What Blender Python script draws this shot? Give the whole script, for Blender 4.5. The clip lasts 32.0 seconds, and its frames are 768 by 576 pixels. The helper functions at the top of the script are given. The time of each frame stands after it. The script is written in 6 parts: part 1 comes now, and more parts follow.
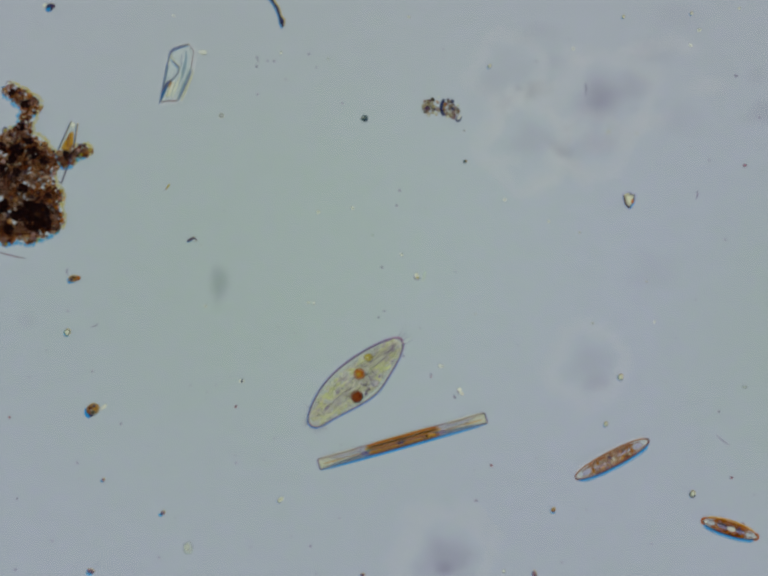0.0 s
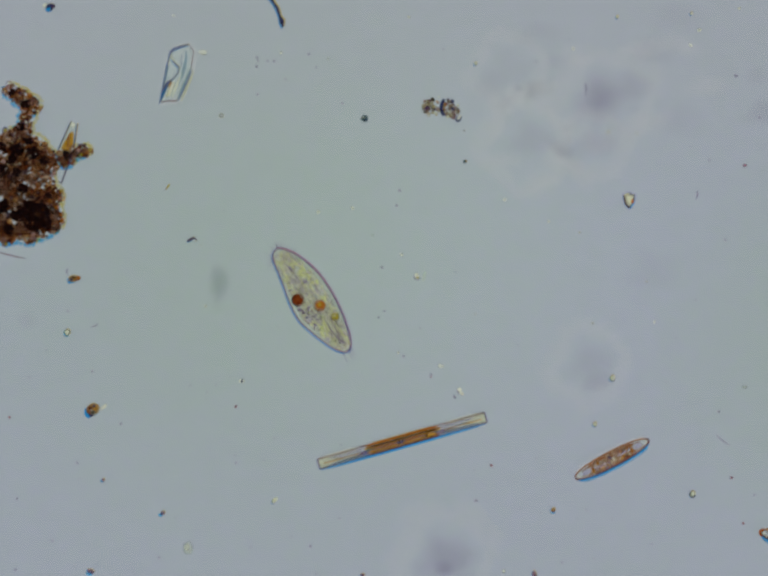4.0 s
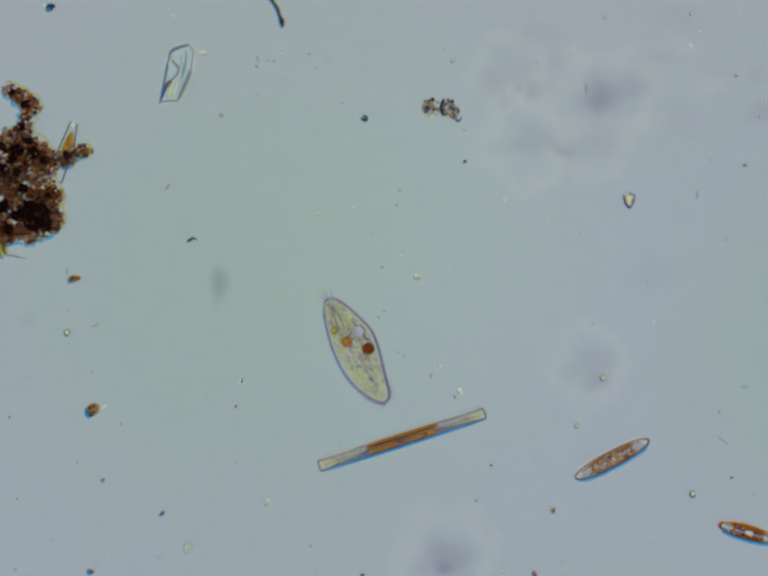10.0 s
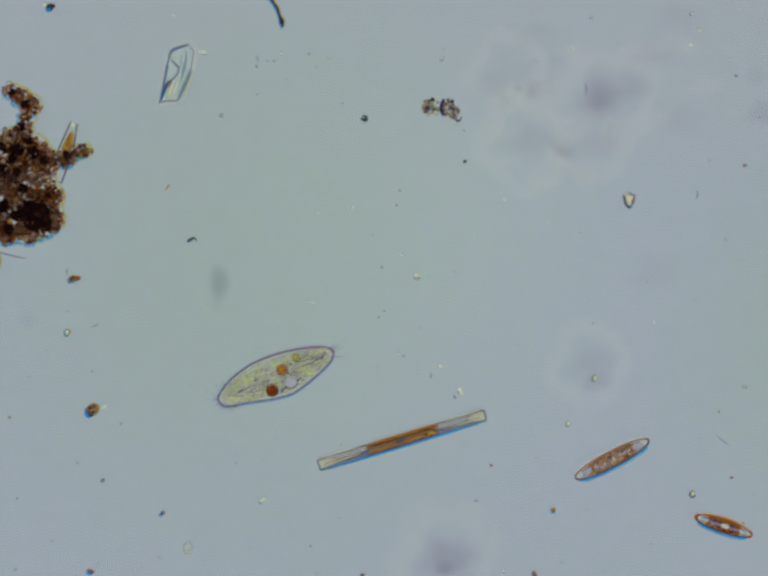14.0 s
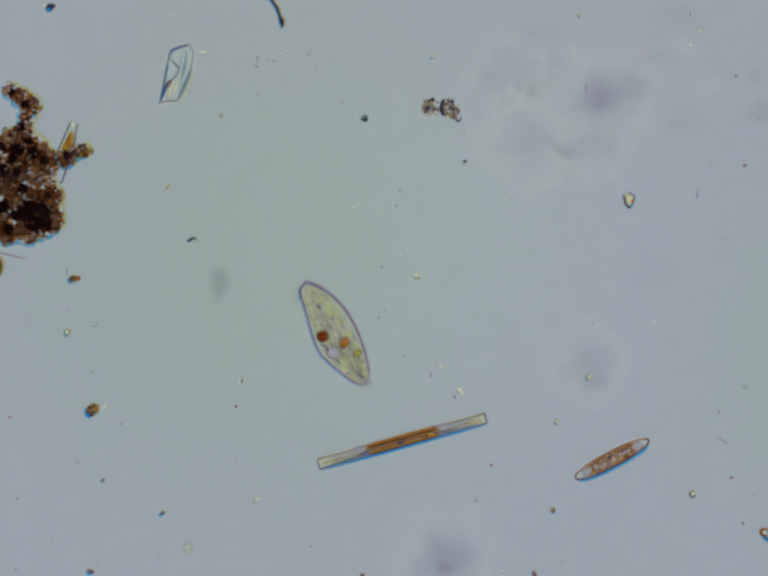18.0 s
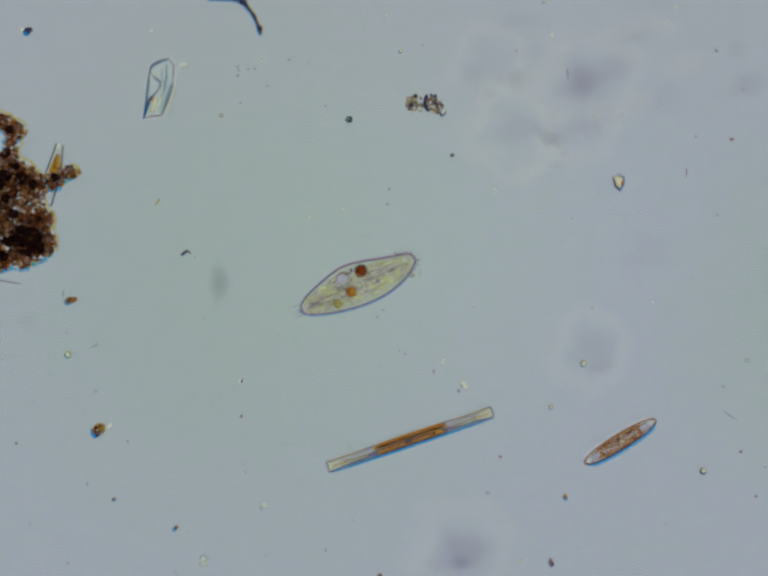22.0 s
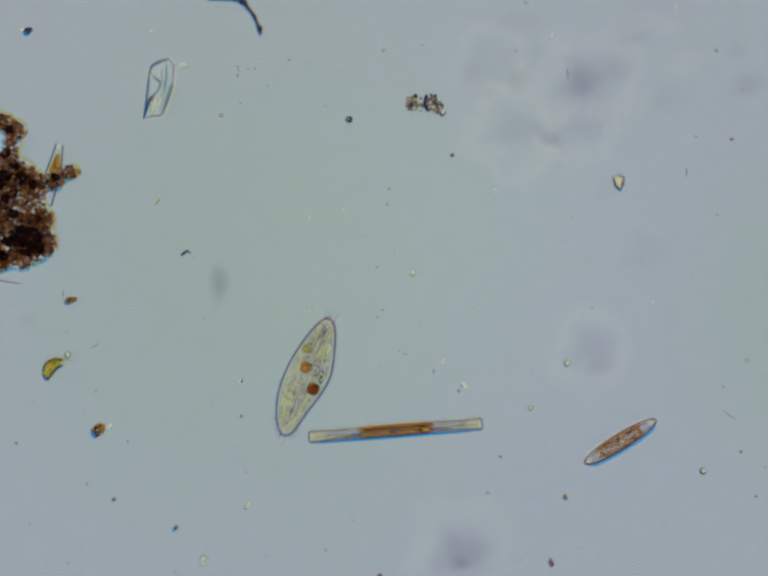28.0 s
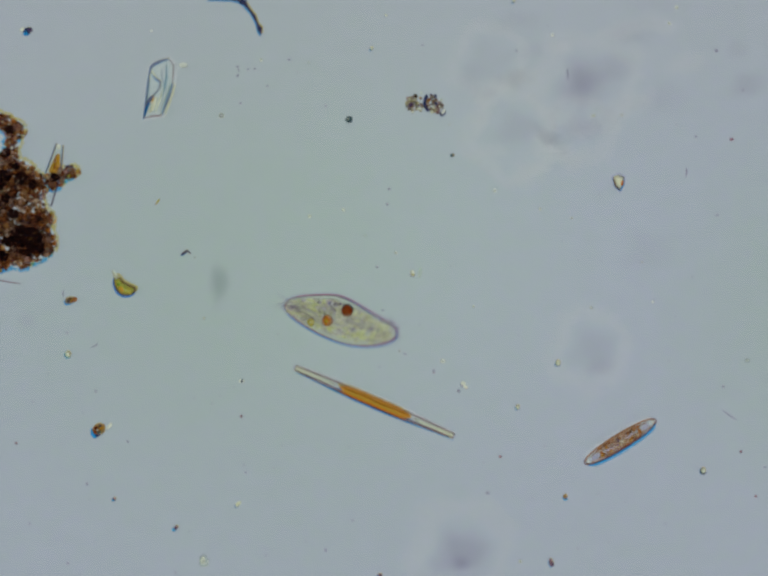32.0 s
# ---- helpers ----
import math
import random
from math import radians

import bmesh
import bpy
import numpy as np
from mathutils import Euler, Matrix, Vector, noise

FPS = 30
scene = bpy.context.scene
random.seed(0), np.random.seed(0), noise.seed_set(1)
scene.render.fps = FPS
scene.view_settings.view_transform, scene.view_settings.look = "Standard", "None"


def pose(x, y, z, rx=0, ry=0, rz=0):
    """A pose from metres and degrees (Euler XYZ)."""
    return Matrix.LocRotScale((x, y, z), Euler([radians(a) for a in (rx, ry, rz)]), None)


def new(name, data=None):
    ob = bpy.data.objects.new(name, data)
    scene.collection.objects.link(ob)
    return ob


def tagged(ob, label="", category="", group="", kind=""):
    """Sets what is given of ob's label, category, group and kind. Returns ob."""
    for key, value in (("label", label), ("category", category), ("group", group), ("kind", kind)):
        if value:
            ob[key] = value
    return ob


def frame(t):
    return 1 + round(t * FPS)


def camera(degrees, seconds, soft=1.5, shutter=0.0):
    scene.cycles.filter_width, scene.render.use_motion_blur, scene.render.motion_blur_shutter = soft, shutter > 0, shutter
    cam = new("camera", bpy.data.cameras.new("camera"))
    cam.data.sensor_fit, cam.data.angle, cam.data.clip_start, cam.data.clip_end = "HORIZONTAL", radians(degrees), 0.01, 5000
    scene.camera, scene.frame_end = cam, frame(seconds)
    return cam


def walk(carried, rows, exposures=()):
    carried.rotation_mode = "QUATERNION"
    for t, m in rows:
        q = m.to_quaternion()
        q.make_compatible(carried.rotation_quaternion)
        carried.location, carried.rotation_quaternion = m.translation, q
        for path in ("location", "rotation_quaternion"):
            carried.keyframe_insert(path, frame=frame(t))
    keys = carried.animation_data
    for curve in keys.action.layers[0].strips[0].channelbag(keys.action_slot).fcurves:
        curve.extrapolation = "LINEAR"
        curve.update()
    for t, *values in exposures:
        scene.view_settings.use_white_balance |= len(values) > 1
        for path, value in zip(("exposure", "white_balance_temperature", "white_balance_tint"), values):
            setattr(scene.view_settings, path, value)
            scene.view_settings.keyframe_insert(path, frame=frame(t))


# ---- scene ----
# A drop of pond water under a microscope, enlarged ten thousand times: 1 micrometre is 1 cm here.
# The plan below is written at a tenth of that size; GROW brings it to full size.
GROW = 10.0
EYE = 1.8442
cam = camera(24, 32.0, soft=3.0, shutter=0.6)
walk(cam, [(0.0, pose(0, 0, EYE * GROW)), (21.8, pose(0, 0, EYE * GROW)),
           (21.9, pose(0.034, -0.009, EYE * GROW, 0, 0, -4.1)), (32.0, pose(0.034, -0.009, EYE * GROW, 0, 0, -4.1))],
     exposures=[(0.0, -0.06, 6580, 12.7), (2.0, -0.09, 6630, 14), (6.0, -0.11, 6630, 14), (8.0, -0.05, 6540, 11.3), (10.0, -0.02, 6480, 9.2), (13.0, -0.03, 6490, 9.8), (17.0, -0.07, 6580, 12.7),
                (20.0, -0.07, 6540, 11.3), (22.0, -0.06, 6580, 12.7), (22.8, -0.01, 6500, 9.8), (24.0, 0.0, 6495, 9.7), (25.0, 0.0, 6500, 9.8), (28.0, -0.04, 6540, 11.3), (32.0, -0.04, 6540, 11.3)])

# ---- light: added even white fill all round, field lamp below ----
world = bpy.data.worlds.new("ambient_fill")
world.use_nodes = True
# fill light added so pale solids show brighter than the lamp field
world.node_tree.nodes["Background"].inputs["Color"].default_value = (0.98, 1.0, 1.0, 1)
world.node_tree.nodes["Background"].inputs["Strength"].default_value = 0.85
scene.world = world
LAMP_STRENGTH = 1.0
LAMP_GREEN = (0.284, 0.381, 0.334)
LAMP_LILAC = (0.320, 0.360, 0.446)
LAMP_ROSE = (0.325, 0.368, 0.384)
LAMP_DEPTH = 0.8
LAMP_RADIUS = 0.74
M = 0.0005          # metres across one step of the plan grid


def grown(m):
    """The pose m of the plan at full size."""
    m = m.copy()
    m.translation *= GROW
    return m


def sunk(x, y, z):
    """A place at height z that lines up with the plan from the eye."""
    p = at(x, y)
    k = (EYE - z) / EYE
    return Vector((p.x * k, p.y * k, z))


def at(x, y, z=0.0):
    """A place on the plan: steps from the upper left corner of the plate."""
    return Vector(((x - 784) * M, (588 - y) * M, z))


# ---- materials ----
def ramp_node(nt, stops):
    r = nt.nodes.new("ShaderNodeValToRGB")
    e = r.color_ramp.elements
    while len(e) < len(stops):
        e.new(0.5)
    for k, (el, c) in enumerate(zip(e, stops)):
        el.position = 0.28 + 0.44 * k / max(1, len(stops) - 1)
        el.color = (*c, 1)
    return r


def stain(name, thin, solid, opacity, grain=300.0, ior=0.0, rough=0.5, source="", bump=0.3, gloss=0.04):
    """Translucent matter: thin is what light through it turns to, solid what its surface shows."""
    m = bpy.data.materials.new(name)
    m.use_nodes = True
    nt = m.node_tree
    nt.nodes.clear()
    link = nt.links.new
    out = nt.nodes.new("ShaderNodeOutputMaterial")
    tc = nt.nodes.new("ShaderNodeTexCoord")
    n1 = nt.nodes.new("ShaderNodeTexNoise")
    n1.inputs["Scale"].default_value, n1.inputs["Detail"].default_value = grain / GROW, 4
    n2 = nt.nodes.new("ShaderNodeTexNoise")
    n2.inputs["Scale"].default_value, n2.inputs["Detail"].default_value = grain * 0.23 / GROW, 2
    link(tc.outputs["Object"], n1.inputs["Vector"])
    link(tc.outputs["Object"], n2.inputs["Vector"])
    mix = nt.nodes.new("ShaderNodeMix")
    mix.inputs[0].default_value = 0.4
    link(n1.outputs["Fac"], mix.inputs[2])
    link(n2.outputs["Fac"], mix.inputs[3])
    value = mix.outputs[0]
    if source:
        if source == "island":
            rnd = nt.nodes.new("ShaderNodeNewGeometry").outputs["Random Per Island"]
        else:
            rnd = nt.nodes.new("ShaderNodeObjectInfo").outputs["Random"]
        mr = nt.nodes.new("ShaderNodeMapRange")
        mr.inputs["To Min"].default_value, mr.inputs["To Max"].default_value = 0.25, 0.75
        link(rnd, mr.inputs["Value"])
        m2 = nt.nodes.new("ShaderNodeMix")
        m2.inputs[0].default_value = 0.85
        link(value, m2.inputs[2])
        link(mr.outputs[0], m2.inputs[3])
        value = m2.outputs[0]
    r1, r2 = ramp_node(nt, thin), ramp_node(nt, solid)
    link(value, r1.inputs["Fac"])
    link(value, r2.inputs["Fac"])
    if ior:
        clear = nt.nodes.new("ShaderNodeBsdfRefraction")
        clear.inputs["IOR"].default_value, clear.inputs["Roughness"].default_value = ior, 0.0
    else:
        clear = nt.nodes.new("ShaderNodeBsdfTransparent")
    link(r1.outputs["Color"], clear.inputs["Color"])
    pr = nt.nodes.new("ShaderNodeBsdfPrincipled")
    pr.inputs["Roughness"].default_value = rough
    pr.inputs["Specular IOR Level"].default_value = gloss
    link(r2.outputs["Color"], pr.inputs["Base Color"])
    if bump:
        b = nt.nodes.new("ShaderNodeBump")
        b.inputs["Strength"].default_value, b.inputs["Distance"].default_value = bump, 0.01
        link(n1.outputs["Fac"], b.inputs["Height"])
        link(b.outputs["Normal"], pr.inputs["Normal"])
    sh = nt.nodes.new("ShaderNodeMixShader")
    sh.inputs["Fac"].default_value = opacity
    link(clear.outputs[0], sh.inputs[1])
    link(pr.outputs[0], sh.inputs[2])
    link(sh.outputs[0], out.inputs["Surface"])
    return m


def film_material(name, dark, amount, inner=0.0, pale=False):
    """A blurred film that fades out towards its edge; inner makes it a ring."""
    m = bpy.data.materials.new(name)
    m.use_nodes = True
    nt = m.node_tree
    nt.nodes.clear()
    link = nt.links.new
    out = nt.nodes.new("ShaderNodeOutputMaterial")
    tc = nt.nodes.new("ShaderNodeTexCoord")
    sub = nt.nodes.new("ShaderNodeVectorMath")
    sub.operation = "SUBTRACT"
    sub.inputs[1].default_value = (0.5, 0.5, 0.5)
    flat = nt.nodes.new("ShaderNodeVectorMath")
    flat.operation = "MULTIPLY"
    flat.inputs[1].default_value = (2, 2, 0)
    ln = nt.nodes.new("ShaderNodeVectorMath")
    ln.operation = "LENGTH"
    link(tc.outputs["Generated"], sub.inputs[0])
    link(sub.outputs[0], flat.inputs[0])
    link(flat.outputs[0], ln.inputs[0])
    nz = nt.nodes.new("ShaderNodeTexNoise")
    nz.inputs["Scale"].default_value, nz.inputs["Detail"].default_value = 2.8, 3
    link(tc.outputs["Object"], nz.inputs["Vector"])
    wob = nt.nodes.new("ShaderNodeMath")
    wob.operation = "MULTIPLY_ADD"
    wob.inputs[1].default_value, wob.inputs[2].default_value = 0.9, -0.45
    link(nz.outputs["Fac"], wob.inputs[0])
    add = nt.nodes.new("ShaderNodeMath")
    link(ln.outputs["Value"], add.inputs[0])
    link(wob.outputs[0], add.inputs[1])
    fall = nt.nodes.new("ShaderNodeMapRange")
    fall.interpolation_type = "SMOOTHERSTEP"
    fall.inputs["From Min"].default_value, fall.inputs["From Max"].default_value = inner, 0.95
    fall.inputs["To Min"].default_value, fall.inputs["To Max"].default_value = amount, 0.0
    link(add.outputs[0], fall.inputs["Value"])
    fac = fall.outputs[0]
    if inner:
        rise = nt.nodes.new("ShaderNodeMapRange")
        rise.interpolation_type = "SMOOTHERSTEP"
        rise.inputs["From Min"].default_value, rise.inputs["From Max"].default_value = inner - 0.28, inner
        link(add.outputs[0], rise.inputs["Value"])
        mul = nt.nodes.new("ShaderNodeMath")
        mul.operation = "MULTIPLY"
        link(fac, mul.inputs[0])
        link(rise.outputs[0], mul.inputs[1])
        fac = mul.outputs[0]
    clear = nt.nodes.new("ShaderNodeBsdfTransparent")
    if pale:
        body = nt.nodes.new("ShaderNodeBsdfDiffuse")
    else:
        body = nt.nodes.new("ShaderNodeBsdfTransparent")
    body.inputs["Color"].default_value = (*dark, 1)
    sh = nt.nodes.new("ShaderNodeMixShader")
    link(fac, sh.inputs["Fac"])
    link(clear.outputs[0], sh.inputs[1])
    link(body.outputs[0], sh.inputs[2])
    link(sh.outputs[0], out.inputs["Surface"])
    return m


def lamp_material():
    m = bpy.data.materials.new("field_lamp_glow")
    m.use_nodes = True
    nt = m.node_tree
    nt.nodes.clear()
    link = nt.links.new
    out = nt.nodes.new("ShaderNodeOutputMaterial")
    em = nt.nodes.new("ShaderNodeEmission")
    em.inputs["Strength"].default_value = LAMP_STRENGTH
    tc = nt.nodes.new("ShaderNodeTexCoord")
    n1 = nt.nodes.new("ShaderNodeTexNoise")
    n1.inputs["Scale"].default_value, n1.inputs["Detail"].default_value = 0.20, 2
    n2 = nt.nodes.new("ShaderNodeTexNoise")
    n2.inputs["Scale"].default_value, n2.inputs["Detail"].default_value = 1.1, 3
    sub = nt.nodes.new("ShaderNodeVectorMath")
    sub.operation = "DISTANCE"
    sub.inputs[1].default_value = (-1.7, 0.6, 0)
    mr = nt.nodes.new("ShaderNodeMapRange")
    mr.inputs["From Min"].default_value, mr.inputs["From Max"].default_value = 1.2, 5.3
    far = nt.nodes.new("ShaderNodeVectorMath")
    far.operation = "DISTANCE"
    far.inputs[1].default_value = (7.0, -1.0, 0)
    link(tc.outputs["Object"], far.inputs[0])
    grow = nt.nodes.new("ShaderNodeMath")
    grow.operation = "MULTIPLY"
    grow.inputs[1].default_value = 1.6
    link(far.outputs["Value"], grow.inputs[0])
    least = nt.nodes.new("ShaderNodeMath")
    least.operation = "MINIMUM"
    link(sub.outputs["Value"], least.inputs[0])
    link(grow.outputs[0], least.inputs[1])
    link(tc.outputs["Object"], n1.inputs["Vector"])
    link(tc.outputs["Object"], n2.inputs["Vector"])
    link(tc.outputs["Object"], sub.inputs[0])
    link(least.outputs[0], mr.inputs["Value"])
    a = nt.nodes.new("ShaderNodeMix")
    a.inputs[0].default_value = 0.28
    link(mr.outputs[0], a.inputs[2])
    link(n1.outputs["Fac"], a.inputs[3])
    b = nt.nodes.new("ShaderNodeMix")
    b.inputs[0].default_value = 0.2
    link(a.outputs[0], b.inputs[2])
    n3 = nt.nodes.new("ShaderNodeTexNoise")
    n3.inputs["Scale"].default_value, n3.inputs["Detail"].default_value = 5.0, 1
    link(tc.outputs["Object"], n3.inputs["Vector"])
    e = nt.nodes.new("ShaderNodeMix")
    e.inputs[0].default_value = 0.34
    link(n2.outputs["Fac"], b.inputs[3])
    c = nt.nodes.new("ShaderNodeMix")
    c.data_type = "RGBA"
    c.inputs[6].default_value = (*LAMP_GREEN, 1)
    c.inputs[7].default_value = (*LAMP_LILAC, 1)
    link(b.outputs[0], e.inputs[2])
    link(n3.outputs["Fac"], e.inputs[3])
    span = nt.nodes.new("ShaderNodeMapRange")
    span.inputs["From Min"].default_value, span.inputs["From Max"].default_value = 0.14, 0.88
    link(e.outputs[0], span.inputs["Value"])
    link(span.outputs[0], c.inputs[0])
    high = nt.nodes.new("ShaderNodeSeparateXYZ")
    link(tc.outputs["Object"], high.inputs[0])
    rise = nt.nodes.new("ShaderNodeMapRange")
    rise.interpolation_type = "SMOOTHSTEP"
    rise.inputs["From Min"].default_value, rise.inputs["From Max"].default_value = 0.8, 4.2
    rise.inputs["To Max"].default_value = 0.35
    link(high.outputs["Y"], rise.inputs["Value"])
    rosy = nt.nodes.new("ShaderNodeMix")
    rosy.data_type = "RGBA"
    rosy.inputs[7].default_value = (*LAMP_ROSE, 1)
    link(rise.outputs[0], rosy.inputs[0])
    link(c.outputs[2], rosy.inputs[6])
    link(rosy.outputs[2], em.inputs["Color"])
    n4 = nt.nodes.new("ShaderNodeTexNoise")
    n4.inputs["Scale"].default_value, n4.inputs["Detail"].default_value = 4.6, 2
    n4.inputs["Roughness"].default_value = 0.75
    wide = nt.nodes.new("ShaderNodeMapping")
    wide.inputs["Scale"].default_value = (0.55, 1.2, 1.0)
    link(tc.outputs["Object"], wide.inputs["Vector"])
    link(wide.outputs[0], n4.inputs["Vector"])
    glow = nt.nodes.new("ShaderNodeMapRange")
    glow.inputs["From Min"].default_value, glow.inputs["From Max"].default_value = 0.25, 0.75
    glow.inputs["To Min"].default_value, glow.inputs["To Max"].default_value = LAMP_STRENGTH * 0.976, LAMP_STRENGTH * 1.024
    link(n4.outputs["Fac"], glow.inputs["Value"])
    # vignette put into the glow: brighter near the middle, dimmer outwards
    mid = nt.nodes.new("ShaderNodeVectorMath")
    mid.operation = "DISTANCE"
    mid.inputs[1].default_value = (1.1, 0.9, 0)
    link(tc.outputs["Object"], mid.inputs[0])
    fade = nt.nodes.new("ShaderNodeMapRange")
    fade.interpolation_type = "SMOOTHSTEP"
    fade.inputs["From Min"].default_value, fade.inputs["From Max"].default_value = 0.0, 5.0
    fade.inputs["To Min"].default_value, fade.inputs["To Max"].default_value = 1.045, 0.985
    link(mid.outputs["Value"], fade.inputs["Value"])
    both = nt.nodes.new("ShaderNodeMath")
    both.operation = "MULTIPLY"
    link(glow.outputs[0], both.inputs[0])
    link(fade.outputs[0], both.inputs[1])
    link(both.outputs[0], em.inputs["Strength"])
    link(em.outputs[0], out.inputs["Surface"])
    return m


def glass_material():
    m = bpy.data.materials.new("slide_glass")
    m.use_nodes = True
    p = m.node_tree.nodes["Principled BSDF"]
    p.inputs["Base Color"].default_value = (0.99, 1.0, 0.995, 1)
    p.inputs["Roughness"].default_value = 0.0
    p.inputs["IOR"].default_value = 1.33
    p.inputs["Transmission Weight"].default_value = 1.0
    return m


def tint(name, tone):
    """A clear film that colours the light passing it."""
    m = bpy.data.materials.new(name)
    m.use_nodes = True
    nt = m.node_tree
    nt.nodes.clear()
    out = nt.nodes.new("ShaderNodeOutputMaterial")
    clear = nt.nodes.new("ShaderNodeBsdfTransparent")
    clear.inputs["Color"].default_value = (*tone, 1)
    nt.links.new(clear.outputs[0], out.inputs["Surface"])
    return m


GLASS = glass_material()
BLUEFILM = tint("fringe_blue_film", (0.52, 0.80, 1.0))
WARMFILM = tint("fringe_warm_film", (1.0, 0.90, 0.60))
DEEPFILM = tint("fringe_deep_film", (0.36, 0.66, 1.0))
SKINFILM = tint("fringe_skin_film", (0.50, 0.79, 1.0))
PALEBLUE = tint("fringe_pale_blue", (0.74, 0.89, 1.0))
PALEWARM = tint("fringe_pale_warm", (1.0, 0.96, 0.82))
ROSEFILM = tint("fringe_rose_film", (1.0, 0.72, 0.78))
BLACK = stain("blocker_black", [(0.02, 0.02, 0.02)] * 2, [(0.018, 0.014, 0.022), (0.03, 0.025, 0.035)], 1.0, grain=20)
CYTO = stain("cytoplasm", [(0.995, 1.0, 0.965), (0.99, 1.0, 0.955), (1.0, 1.0, 0.98)],
             [(0.58, 0.64, 0.46), (0.74, 0.80, 0.60), (0.78, 0.84, 0.74)], 0.12, grain=200, rough=0.5, ior=1.025)
ENDO = stain("endoplasm", [(1.0, 1.0, 0.97), (1.0, 1.0, 0.93), (0.98, 0.965, 1.0), (1.0, 1.0, 0.96), (0.975, 0.955, 0.99), (1.0, 1.0, 0.93)],
             [(0.64, 0.70, 0.52), (0.86, 0.92, 0.58), (0.58, 0.54, 0.62), (0.88, 0.92, 0.66), (0.54, 0.50, 0.60), (0.80, 0.88, 0.60)], 0.13, grain=420, rough=0.5, ior=1.03)
STREAK = stain("cell_streaks", [(0.66, 0.56, 0.78), (0.82, 0.74, 0.90)], [(0.20, 0.14, 0.34), (0.34, 0.27, 0.46)], 0.28, grain=260, source="object")
LIME = stain("cell_lime", [(1.0, 1.0, 0.74), (0.98, 1.0, 0.66), (1.0, 1.0, 0.84)], [(0.84, 0.92, 0.44), (0.76, 0.88, 0.38), (0.90, 0.95, 0.60)], 0.36, grain=500, source="object", rough=0.6)
ENDLILAC = stain("end_lilac", [(0.94, 0.91, 0.98), (0.97, 0.95, 1.0)], [(0.42, 0.38, 0.56), (0.52, 0.48, 0.66)], 0.16, grain=200, rough=0.4)
LILAC = stain("clear_lilac", [(0.96, 0.94, 1.0), (0.99, 0.98, 1.0)], [(0.46, 0.44, 0.66), (0.56, 0.54, 0.76)], 0.26, grain=200, rough=0.4)
PELLICLE = stain("pellicle_purple", [(0.72, 0.46, 0.58), (0.90, 0.70, 0.78), (0.76, 0.52, 0.62)], [(0.26, 0.10, 0.18), (0.46, 0.22, 0.28)], 0.20, grain=45)
HALO = stain("halo_lilac", [(0.955, 0.95, 0.995), (0.98, 0.97, 1.0)], [(0.5, 0.5, 0.66)] * 2, 0.03, grain=120)
GRAN = stain("cell_granules", [(1.0, 1.0, 0.84), (0.98, 1.0, 0.74), (1.0, 1.0, 0.97), (0.84, 0.78, 0.93), (0.98, 1.0, 0.80), (0.84, 0.78, 0.90), (1.0, 1.0, 0.88)],
             [(0.86, 0.92, 0.36), (0.76, 0.88, 0.26), (0.96, 0.98, 0.82), (0.38, 0.32, 0.52), (0.88, 0.97, 0.50), (0.42, 0.36, 0.52), (0.94, 0.97, 0.70)], 0.50, grain=500, source="island", rough=0.6)
FOLD = stain("cell_folds", [(1.0, 1.0, 0.86), (1.0, 1.0, 0.95)], [(0.80, 0.92, 0.44), (0.92, 0.96, 0.68)], 0.36, grain=400, source="object", rough=0.6)
PATCH = stain("cell_patches", [(0.98, 1.0, 0.70), (0.95, 0.94, 0.97), (0.97, 1.0, 0.76), (0.82, 0.78, 0.90), (1.0, 1.0, 0.80)], [(0.78, 0.90, 0.26), (0.55, 0.52, 0.62), (0.76, 0.86, 0.36), (0.46, 0.42, 0.62), (0.86, 0.92, 0.50)], 0.22, grain=500, source="island", rough=0.6)
FIBRE = stain("cell_fibres", [(0.72, 0.65, 0.80), (0.87, 0.82, 0.88)], [(0.25, 0.20, 0.32), (0.38, 0.32, 0.38)], 0.20, grain=300, source="object")
CILIA = stain("cirrus_grey", [(0.60, 0.54, 0.62), (0.76, 0.72, 0.74)], [(0.20, 0.16, 0.22), (0.34, 0.31, 0.32)], 0.2, grain=200, source="object")
BROWN = stain("vacuole_brown", [(0.70, 0.16, 0.03), (0.88, 0.30, 0.07)], [(0.17, 0.030, 0.006), (0.30, 0.075, 0.012)], 0.55, grain=220, rough=0.6)
ORANGE = stain("vacuole_orange", [(0.95, 0.45, 0.06), (1.0, 0.68, 0.16)], [(0.50, 0.12, 0.006), (0.66, 0.25, 0.015)], 0.7, grain=300, rough=0.6)
VAC_ORANGE = stain("vacuole_amber", [(0.95, 0.52, 0.16), (1.0, 0.72, 0.28)], [(0.44, 0.13, 0.012), (0.58, 0.25, 0.03)], 0.6, grain=260, rough=0.6)
VAC_RIM = stain("vacuole_rim", [(0.55, 0.20, 0.08), (0.70, 0.30, 0.12)], [(0.20, 0.035, 0.008), (0.30, 0.06, 0.012)], 0.6, grain=200)
YELLOW = stain("vacuole_yellow", [(0.90, 0.82, 0.20), (0.98, 0.95, 0.42)], [(0.44, 0.38, 0.03), (0.60, 0.54, 0.08)], 0.5, grain=380, rough=0.6)
RUST = stain("membrane_rust", [(0.45, 0.12, 0.06), (0.6, 0.2, 0.1)], [(0.10, 0.016, 0.008), (0.20, 0.045, 0.015)], 0.5, grain=300)
